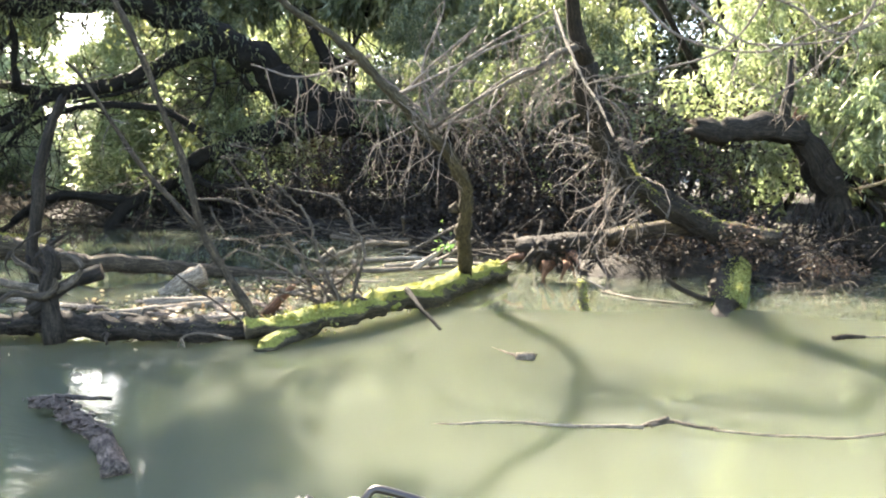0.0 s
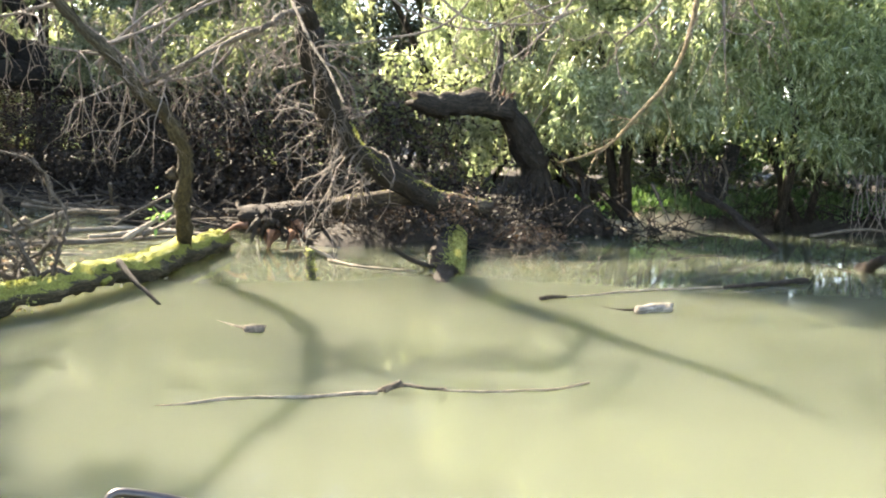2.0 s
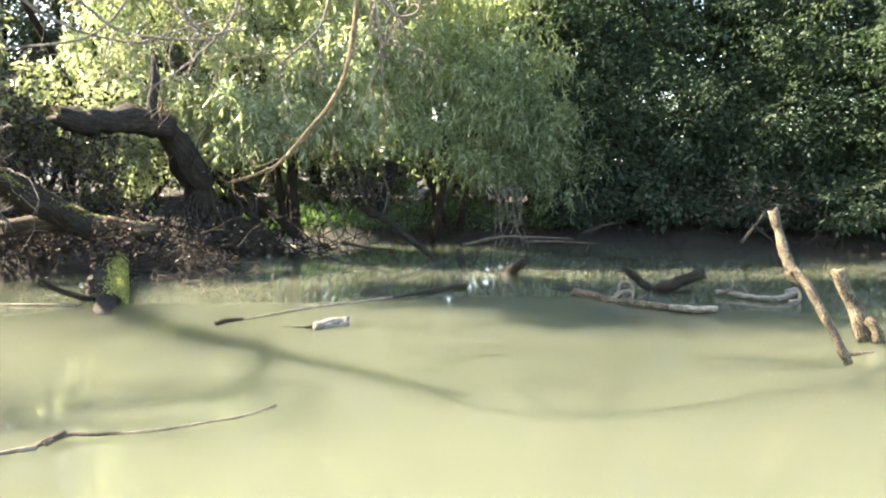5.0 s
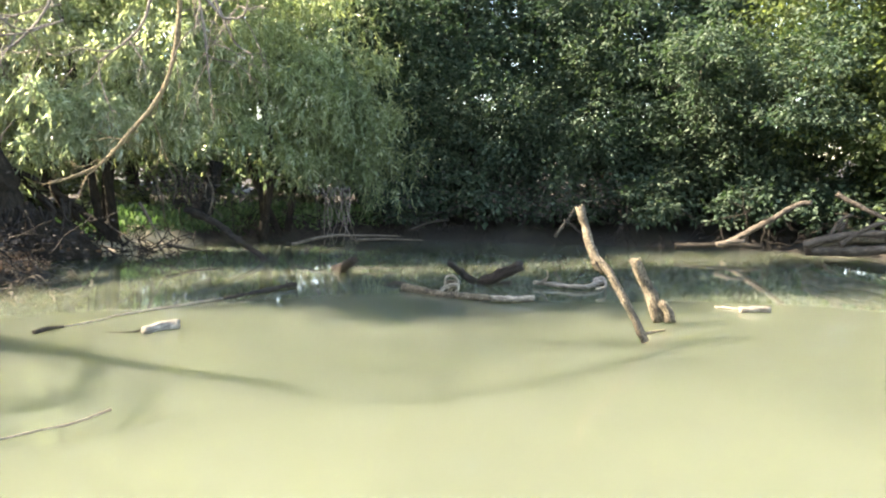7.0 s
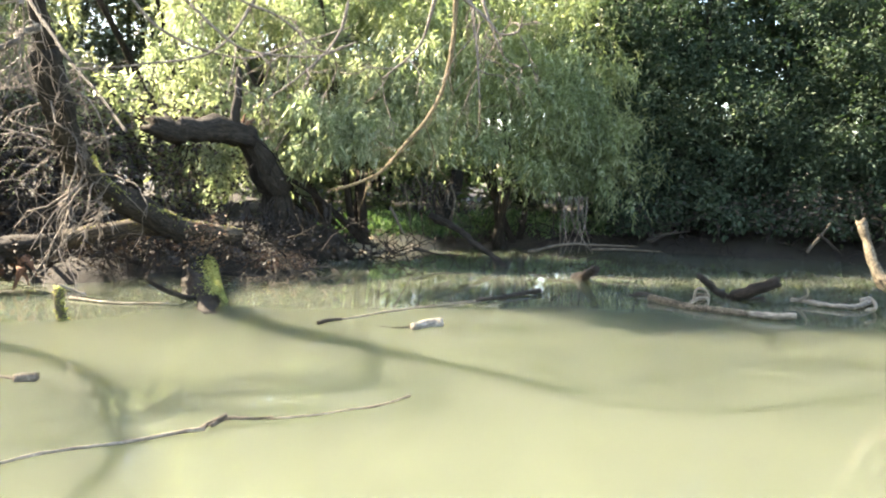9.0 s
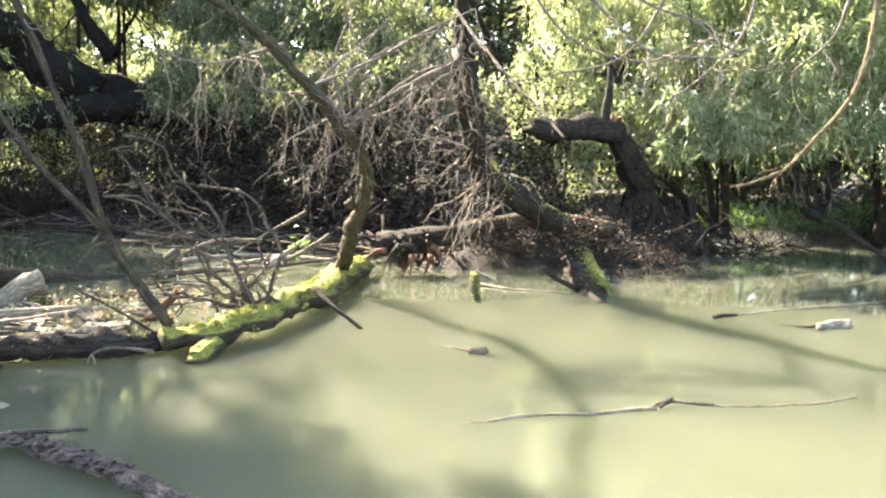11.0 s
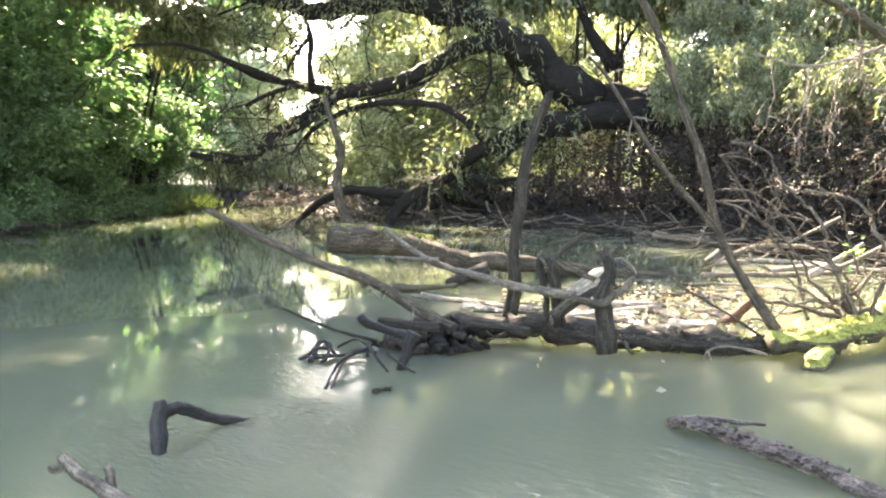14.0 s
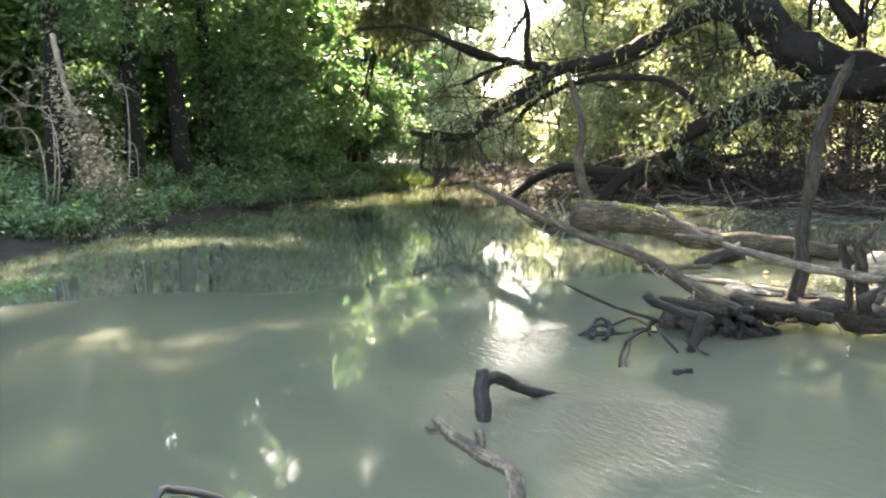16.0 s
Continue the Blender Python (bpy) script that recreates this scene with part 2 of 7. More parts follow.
def water_material():
    """Cloudy green-grey water: silt just below a smooth surface with slight ripples, livelier in the current."""
    m, nt, b = material("cloudy river water", 0.03)
    v = coords(nt)
    c = ramp(nt, noise_tex(nt, v, 0.22, 3, 0.5), [(0.35, (0.071, 0.080, 0.055)), (0.65, (0.084, 0.094, 0.064))])
    nt.links.new(c, b.inputs["Base Color"])
    b.inputs["IOR"].default_value = 1.33
    b.inputs["Specular IOR Level"].default_value = 0.65
    b.inputs["Subsurface Weight"].default_value = 1.0
    b.inputs["Subsurface Radius"].default_value = (1.0, 1.0, 0.7)
    b.inputs["Subsurface Scale"].default_value = 4.0
    def spot(centre, scale, near, far, top, rest):
        """Strength of the ripples: top near the centre, falling to rest."""
        d = nt.nodes.new("ShaderNodeVectorMath")
        d.operation = "DISTANCE"
        nt.links.new(mix(nt, 1.1, coords(nt, scale), noise_vec(nt, v, 1.1), "ADD"), d.inputs[0])
        d.inputs[1].default_value = (centre[0] * scale[0] + 0.55, centre[1] * scale[1] + 0.55, 0.55)
        f = nt.nodes.new("ShaderNodeMapRange")
        f.interpolation_type = "SMOOTHSTEP"
        f.inputs["From Min"].default_value, f.inputs["From Max"].default_value = near, far
        f.inputs["To Min"].default_value, f.inputs["To Max"].default_value = top, rest
        nt.links.new(d.outputs["Value"], f.inputs["Value"])
        return f.outputs[0]

    def even(fac):
        """The noise about its middle, so that its strength does not raise the surface."""
        return calc("SUBTRACT", fac, 0.5)

    def calc(kind, a, c, d=None):
        n = nt.nodes.new("ShaderNodeMath")
        n.operation = kind
        for sock, val in zip(n.inputs, (a, c, d)):
            if isinstance(val, float):
                sock.default_value = val
            elif val is not None:
                nt.links.new(val, sock)
        return n.outputs[0]

    flow = nt.nodes.new("ShaderNodeMapping")
    flow.inputs["Rotation"].default_value = (0, 0, radians(-28))
    flow.inputs["Scale"].default_value = (0.7, 2.0, 1.0)
    nt.links.new(v, flow.inputs[0])
    gentle = calc("MULTIPLY", even(noise_tex(nt, coords(nt, (1.0, 1.7, 1.0)), 7.0, 4, 0.6)), spot((-5.5, 2.5), (0.75, 0.9, 1.0), 0.2, 2.4, 0.11, 0.006))
    wake = calc("MULTIPLY", even(noise_tex(nt, flow.outputs[0], 13.0, 4, 0.6)), spot((-6.45, 2.0), (0.9, 0.9, 1.0), 0.1, 1.35, 0.9, 0.0))
    upper = calc("MULTIPLY", even(noise_tex(nt, flow.outputs[0], 8.0, 3, 0.5)), spot((-7.7, 3.3), (1.0, 1.0, 1.0), 0.2, 1.5, 0.3, 0.0))
    slab = calc("MULTIPLY", even(noise_tex(nt, flow.outputs[0], 7.0, 3, 0.5)), spot((-3.9, 3.4), (0.9, 0.9, 1.0), 0.3, 1.8, 0.13, 0.0))
    rip = calc("ADD", calc("ADD", gentle, wake), calc("ADD", upper, slab))
    height = calc("MULTIPLY_ADD", noise_tex(nt, v, 1.3, 2, 0.5), 0.017, rip)
    bump(nt, b, height, 0.6, 0.05)
    return m


GROUND, WATER = ground_material(), water_material()


def steel(name, colour, rough):
    m, nt, b = material(name, rough, 1.0)
    f = noise_tex(nt, coords(nt), 60.0, 4)
    nt.links.new(mix(nt, f, colour, tuple(k * 0.5 for k in colour)), b.inputs["Base Color"])
    return m


RAIL_BLACK, ZINC = steel("dark worn tube", (0.10, 0.09, 0.085), 0.4), steel("galvanised steel", (0.6, 0.6, 0.58), 0.35)


# ---- building blocks ----
class Geo:
    """Gathers vertices and faces as arrays, then becomes one mesh."""

    def __init__(self):
        self.v, self.q, self.t, self.n, self.grain = [], [], [], 0, []

    def add(self, verts, quads=None, tris=None, grain=None):
        self.v.append(np.asarray(verts, dtype=np.float32).reshape(-1, 3))
        if grain is not None:
            self.grain.append(np.asarray(grain, dtype=np.float32).reshape(-1, 3))
        if quads is not None and len(quads):
            self.q.append(np.asarray(quads, dtype=np.int32) + self.n)
        if tris is not None and len(tris):
            self.t.append(np.asarray(tris, dtype=np.int32) + self.n)
        self.n += len(self.v[-1])

    def mesh(self, name, smooth=True):
        me = bpy.data.meshes.new(name)
        v = np.concatenate(self.v)
        q = np.concatenate(self.q) if self.q else np.zeros((0, 4), np.int32)
        t = np.concatenate(self.t) if self.t else np.zeros((0, 3), np.int32)
        me.vertices.add(len(v))
        me.vertices.foreach_set("co", v.ravel())
        me.loops.add(q.size + t.size)
        me.loops.foreach_set("vertex_index", np.concatenate([q.ravel(), t.ravel()]))
        me.polygons.add(len(q) + len(t))
        me.polygons.foreach_set("loop_start", np.concatenate([np.arange(len(q)) * 4, q.size + np.arange(len(t)) * 3]).astype(np.int32))
        me.polygons.foreach_set("use_smooth", np.full(len(q) + len(t), smooth))
        if self.grain:
            me.attributes.new("grain", "FLOAT_VECTOR", "POINT").data.foreach_set("vector", np.concatenate(self.grain).ravel())
        me.update(calc_edges=True)
        me.validate()
        return me


def part(name, geo, mat, parent=None, label="", smooth=True):
    ob = new(name, geo.mesh(name, smooth))
    ob.data.materials.append(mat)
    if parent is not None:
        ob.parent = parent
        ob.matrix_parent_inverse = Matrix.Translation(-parent.location)
    if label:
        ob["label"] = label
    return ob


def thing(name, at, label, category, group="", kind=""):
    e = new(name)
    e.location = at
    e.empty_display_size = 0.1
    return tagged(e, label, category, group, kind)


def curve(points, step):
    """Points along a smooth line through the given ones."""
    p = np.asarray(points, dtype=float)
    if len(p) < 3:
        n = max(2, int(np.linalg.norm(p[1] - p[0]) / step) + 1)
        return p[0] + (p[1] - p[0]) * np.linspace(0, 1, n)[:, None]
    e = np.vstack([2 * p[0] - p[1], p, 2 * p[-1] - p[-2]])
    out = []
    for i in range(1, len(e) - 2):
        n = max(2, int(np.linalg.norm(e[i + 1] - e[i]) / step) + 1)
        u = np.linspace(0, 1, n, endpoint=False)[:, None]
        out.append(0.5 * (2 * e[i] + (e[i + 1] - e[i - 1]) * u + (2 * e[i - 1] - 5 * e[i] + 4 * e[i + 1] - e[i + 2]) * u ** 2 + (3 * e[i] - e[i - 1] - 3 * e[i + 1] + e[i + 2]) * u ** 3))
    return np.vstack(out + [p[-1:]])


def tube(g, points, r0, r1, rng, sides=8, step=None, rough=0.12, jag=0.0, wander=0.0):
    """A limb: a tapered, knobbly tube; jag makes its end a torn break."""
    step = step or max(0.05, min(0.3, r0 * 2.2))
    c = curve(points, step)
    n = len(c)
    if wander:
        w = np.cumsum(rng.normal(0, wander, (n, 3)), axis=0)
        u = np.linspace(0, 1, n)[:, None]
        c = c + (w - w[-1] * u) * np.minimum(1, 4 * u * (1 - u) + 0.02)
    tan = np.gradient(c, axis=0)
    tan /= np.linalg.norm(tan, axis=1)[:, None] + 1e-9
    ref = np.array([0.3, 0.2, 1.0]) if abs(tan[:, 2]).mean() < 0.8 else np.array([1.0, 0.3, 0.1])
    a = np.cross(tan, ref)
    a /= np.linalg.norm(a, axis=1)[:, None] + 1e-9
    b = np.cross(tan, a)
    rad = (r0 + (r1 - r0) * np.linspace(0, 1, n) ** 0.85)
    rad = rad * (1 + rough * 0.7 * np.interp(np.arange(n), np.arange(0, n + 3, 3), rng.normal(0, 1, len(np.arange(0, n + 3, 3)))))
    ang = np.linspace(0, 2 * np.pi, sides, endpoint=False)
    ridge = 1 + rough * rng.normal(0, 1, sides)[None, :] * 0.6 + rough * 0.6 * rng.normal(0, 1, (n, sides))
    if rough and 0.03 < r0 < 0.3 and n > 6:
        along = np.arange(n)[:, None]
        for _ in range(max(2, n // 7)):
            ridge = ridge + rng.uniform(0.08, 0.26) * np.exp(-((along - rng.uniform(0, n)) / rng.uniform(0.8, 1.8)) ** 2) * np.maximum(0, np.cos(ang[None, :] - rng.uniform(0, 6.3))) ** 2
    rr = np.maximum(rad, 0.002)[:, None] * np.clip(ridge, 0.6, 1.6)
    v = c[:, None, :] + rr[..., None] * (np.cos(ang)[None, :, None] * a[:, None, :] + np.sin(ang)[None, :, None] * b[:, None, :])
    if jag:
        v[-1] += tan[-1] * rng.uniform(-jag, jag, sides)[:, None]
    i, j = np.meshgrid(np.arange(n - 1), np.arange(sides), indexing="ij")
    q = np.stack([i * sides + j, i * sides + (j + 1) % sides, (i + 1) * sides + (j + 1) % sides, (i + 1) * sides + j], -1).reshape(-1, 4)
    cap0, cap1 = n * sides, n * sides + 1
    k = np.arange(sides)
    tr = np.concatenate([np.stack([(k + 1) % sides, k, np.full(sides, cap0)], 1), np.stack([(n - 1) * sides + k, (n - 1) * sides + (k + 1) % sides, np.full(sides, cap1)], 1)])
    run = np.concatenate([[0], np.cumsum(np.linalg.norm(np.diff(c, axis=0), axis=1))]) + rng.uniform(0, 50)
    rm = max(r0, 0.03)
    gr = np.stack(np.broadcast_arrays(np.cos(ang)[None, :] * rm, np.sin(ang)[None, :] * rm, run[:, None]), -1).reshape(-1, 3)
    g.add(np.vstack([v.reshape(-1, 3), c[:1], c[-1:] - tan[-1:] * jag * 0.6]), q, tr, np.vstack([gr, [(0, 0, run[0])], [(0, 0, run[-1])]]))
    return c


def spray(g, start, way, length, r, rng, depth=2, droop=0.35, kids=4, spread=0.8, sides=4):
    """A bare, branching spray of twigs. Returns the ends."""
    way = np.asarray(way, float)
    way = way / (np.linalg.norm(way) + 1e-9)
    pts, d = [np.asarray(start, float)], way.copy()
    for _ in range(4):
        d = d + rng.normal(0, 0.32, 3) + np.array([0, 0, -droop * 0.36])
        d /= np.linalg.norm(d)
        pts.append(pts[-1] + d * length / 4)
    tube(g, pts, r, r * 0.45, rng, sides, step=length / 7, rough=0.1)
    ends = [pts[-1]]
    if depth > 0:
        for _ in range(kids):
            u = rng.uniform(0.25, 1.0) * 4
            i = min(int(u), 3)
            s = pts[i] + (pts[i + 1] - pts[i]) * (u - i)
            w = (pts[i + 1] - pts[i]) / (length / 4) + rng.normal(0, spread, 3)
            ends += spray(g, s, w, length * rng.uniform(0.4, 0.75), r * 0.6, rng, depth - 1, droop, max(2, kids - 1), spread, max(3, sides - 1))
    return ends


def leaves(g, at, way, length, width, rng, fold=0.25, up=None):
    """Leaves at the points, along the ways: four corners each, folded on the midrib."""
    n = len(at)
    way = way / (np.linalg.norm(way, axis=1)[:, None] + 1e-9)
    side = np.cross(way, rng.normal(0, 1, (n, 3)) if up is None else up + rng.normal(0, 0.45, (n, 3)))
    side /= np.linalg.norm(side, axis=1)[:, None] + 1e-9
    nor = np.cross(side, way)
    L = (length * rng.uniform(0.65, 1.25, n))[:, None]
    Wd = (width * rng.uniform(0.7, 1.2, n))[:, None]
    mid = at + way * L * 0.45 - nor * fold * Wd
    tip = at + way * L - np.array([0, 0, 0.2]) * L * rng.uniform(0, 1, n)[:, None]
    v = np.stack([at, mid + side * Wd * 0.5, tip, mid - side * Wd * 0.5], 1)
    k = np.arange(n)[:, None] * 4
    g.add(v.reshape(-1, 3), None, np.concatenate([k + np.array([[0, 1, 2]]), k + np.array([[0, 2, 3]])]))


def clump_points(rng, blobs, density, hollow=0.35, tuft=9, loose=0.24):
    """Points in small clusters through blobs (x, y, z, rx, ry, rz), with gaps between and a ragged outline."""
    out = []
    for x, y, z, rx, ry, rz in blobs:
        n = int(density * (rx * ry * rz) ** (2 / 3))
        m = max(6, n // tuft)
        d = rng.normal(0, 1, (m, 3))
        d /= np.linalg.norm(d, axis=1)[:, None]
        r = (hollow + (1 - hollow) * rng.uniform(0, 1, m) ** 0.7) * rng.uniform(0.82, 1.15, m)
        c = np.array([x, y, z]) + d * r[:, None] * np.array([rx, ry, rz])
        spread = loose * (rx * ry * rz) ** (1 / 3) * 0.55 * rng.uniform(0.5, 1.4, m)
        i = rng.integers(0, m, n)
        out.append(c[i] + rng.normal(0, 1, (n, 3)) * spread[i][:, None] * np.array([1, 1, 0.6]))
    return np.vstack(out)


def hanging(g, starts, rng, strand, leaf_len, leaf_w, per, sway=0.25, stem=None):
    """Willow strands: long shoots that arch out and hang, with narrow leaves along them."""
    n = len(starts)
    out = rng.normal(0, 1, (n, 3)) * np.array([1, 1, 0.35])
    out /= np.linalg.norm(out, axis=1)[:, None]
    ln = strand * rng.uniform(0.5, 1.3, n)
    for k in range(per):
        u = (k + rng.uniform(0, 1, n)) / per
        p = starts + out * (ln * (0.55 * u))[:, None] + np.array([0, 0, 1.0]) * (ln * (0.25 * u - 0.95 * u ** 2))[:, None]
        w = out * 0.55 + np.array([0, 0, 1.0]) * (0.25 - 1.9 * u)[:, None] + rng.normal(0, 0.65, (n, 3))
        leaves(g, p, w, leaf_len, leaf_w, rng)


def bushy(g, starts, rng, leaf_len, leaf_w, per, reach):
    """Tufts of leaves round each point, facing the light above."""
    n = len(starts)
    for _ in range(per):
        d = rng.normal(0, 1, (n, 3))
        d[:, 2] = d[:, 2] * 0.6
        p = starts + d * reach * rng.uniform(0.2, 1, n)[:, None]
        leaves(g, p, d + np.array([0, 0, -0.35]), leaf_len, leaf_w, rng, up=np.array([0, 0, 1.0]))


def RNG(seed):
    return np.random.default_rng(seed)


# ---- ground and water ----
SHORE = [(24, -14), (21, -4), (15.0, 6.0), (14.4, 7.8), (16.2, 10.3), (15.3, 11.8), (13.7, 13.6), (11.0, 16.2), (8.0, 18.3), (5.0, 18.9), (2.8, 17.9), (1.2, 16.5), (-0.8, 15.1), (-3.3, 14.8),
         (-5.6, 16.3), (-9.2, 18.4), (-11.7, 20.2), (-15.5, 21.1), (-21.0, 21.9), (-25.0, 22.2), (-29.5, 23.4), (-36.0, 27.0), (-42.0, 31.5), (-47.0, 34.0), (-49.0, 31.0), (-44.5, 27.6), (-41.0, 23.6), (-38.2, 19.4), (-33.9, 15.0), (-30.2, 10.8), (-26.2, 6.9), (-21.4, 2.4), (-19.3, 0.6), (-17.0, -3.0), (-16, -14)]


def shore_distance(x, y):
    """Metres from the waterline: positive on land."""
    p = np.array(SHORE, float)
    q = np.roll(p, -1, axis=0)
    best, inside = np.full(x.shape, 1e9), np.zeros(x.shape, bool)
    for (ax, ay), (bx, by) in zip(p, q):
        dx, dy = bx - ax, by - ay
        u = np.clip(((x - ax) * dx + (y - ay) * dy) / (dx * dx + dy * dy), 0, 1)
        best = np.minimum(best, np.hypot(x - ax - u * dx, y - ay - u * dy))
        cr = (ay > y) != (by > y)
        inside ^= cr & (x < (dx) * (y - ay) / (dy if abs(dy) > 1e-9 else 1e-9) + ax)
    return np.where(inside, -best, best)


def land_height(x, y):
    d = shore_distance(x, y)
    h = np.where(d < 0, np.maximum(-1.2, d * 0.45), 0.55 * (1 - np.exp(-np.maximum(d, 0) / 1.1)) + 0.02 * np.maximum(d, 0))
    h = h + 0.10 * np.sin(1.7 * x + 0.6 * y) * np.sin(1.3 * y - 0.4 * x) + 0.05 * np.sin(4.1 * x) * np.sin(3.7 * y + x)
    for mx, my, mr, mh in ((0.9, 13.9, 0.9, 0.75), (-2.4, 13.6, 0.8, 0.6)):
        h = h + np.where(d < 0.5, 1.0, 0.0) * (mh + 0.3) * np.exp(-((x - mx) ** 2 + (y - my) ** 2) / (2 * mr * mr))
    return np.minimum(h, 6.0)


def ground():
    xs = np.concatenate([-np.geomspace(900, 62, 9), np.arange(-60, 34.1, 0.5), np.geomspace(36, 900, 9)])
    ys = np.concatenate([-np.geomspace(900, 22, 9), np.arange(-20, 46.1, 0.5), np.geomspace(48, 900, 9)])
    X, Y = np.meshgrid(xs, ys, indexing="ij")
    Z = land_height(X, Y)
    nx, ny = X.shape
    i, j = np.meshgrid(np.arange(nx - 1), np.arange(ny - 1), indexing="ij")
    g = Geo()
    g.add(np.stack([X, Y, Z], -1).reshape(-1, 3), np.stack([i * ny + j, (i + 1) * ny + j, (i + 1) * ny + j + 1, i * ny + j + 1], -1).reshape(-1, 4))
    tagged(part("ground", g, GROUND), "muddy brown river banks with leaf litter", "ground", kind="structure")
    w = Geo()
    w.add([(-62, -20, 0), (34, -20, 0), (34, 46, 0), (-62, 46, 0), (-62, -20, -4), (34, -20, -4), (34, 46, -4), (-62, 46, -4)],
          [(0, 1, 2, 3), (7, 6, 5, 4), (0, 4, 5, 1), (1, 5, 6, 2), (2, 6, 7, 3), (3, 7, 4, 0)])
    tagged(part("water", w, WATER, smooth=False), "still cloudy green-grey river water", "water", kind="structure")


ground()


# ---- trees in the water ----
def mossy(parent, line, r, n, seed, spread=0.8):
    """Short tufts of moss along the top of a limb."""
    rng, g = RNG(seed), Geo()
    c = curve(line, 0.03)
    i = rng.integers(0, len(c), n)
    patch = np.sin(c[i, 0] * 9 + 1) + np.sin(c[i, 1] * 7) + rng.normal(0, 0.6, n) > -0.25
    i = i[patch]
    a = rng.normal(0, spread, len(i))
    tan = np.gradient(c, axis=0)[i]
    side = np.cross(tan, (0, 0, 1.0))
    side /= np.linalg.norm(side, axis=1)[:, None] + 1e-9
    nor = side * np.sin(a)[:, None] + np.array([0, 0, 1.0]) * np.cos(a)[:, None]
    leaves(g, c[i] + nor * r * 0.96, nor + rng.normal(0, 0.8, (len(i), 3)), 0.035, 0.022, rng)
    tagged(part("moss", g, MOSS_TUFT, parent, "bright yellow-green moss"), kind="stuff")


def moss_patch(parent, line, r, n, seed, way):
    """Moss on one flank of a standing stem."""
    rng, g = RNG(seed), Geo()
    c = curve(line, 0.03)
    i = rng.integers(0, len(c), n)
    tan = np.gradient(c, axis=0)[i]
    tan /= np.linalg.norm(tan, axis=1)[:, None] + 1e-9
    nor = np.array(way) + rng.normal(0, 0.45, (n, 3))
    nor -= tan * (nor * tan).sum(1)[:, None]
    nor /= np.linalg.norm(nor, axis=1)[:, None] + 1e-9
    leaves(g, c[i] + nor * r, nor * 0.6 + rng.normal(0, 0.8, (n, 3)), 0.035, 0.022, rng)
    tagged(part("moss", g, MOSS_TUFT, parent, "bright yellow-green moss"), kind="stuff")


def limb(parent, name, mat, points, r0, r1, seed, sides=8, label="", **more):
    g = Geo()
    more.setdefault("wander", r0 * 0.10 if more.get("rough", 1) else 0.0)
    tube(g, points, r0, r1, RNG(seed), sides, **more)
    return part(name, g, mat, parent, label)


def twigs_along(parent, line, n, u0, u1, length, r, seed, mat, way=(0, 0, 0), droop=0.6, depth=2, kids=4, label="", name="twig_spray", wild=0.7):
    rng, g = RNG(seed), Geo()
    c = curve(line, 0.1)
    for _ in range(n):
        i = min(int(rng.uniform(u0, u1) * len(c)), len(c) - 1)
        spray(g, c[i], np.array(way) + rng.normal(0, wild, 3), length * rng.uniform(0.6, 1.3), r, rng, depth, droop, kids)
    return tagged(part(name, g, mat, parent, label), kind="stuff")


def litter(parent, at, spread, n, seed, size=(0.09, 0.05), mat=None, name="dead_leaves", label="withered brown leaves"):
    rng, g = RNG(seed), Geo()
    p = np.asarray(at) + rng.normal(0, 1, (n, 3)) * np.array(spread)
    leaves(g, p, rng.normal(0, 1, (n, 3)) * (1, 1, 0.5), size[0], size[1], rng)
    return tagged(part(name, g, mat or LEAF_DEAD_SHADED, parent, label), kind="stuff")


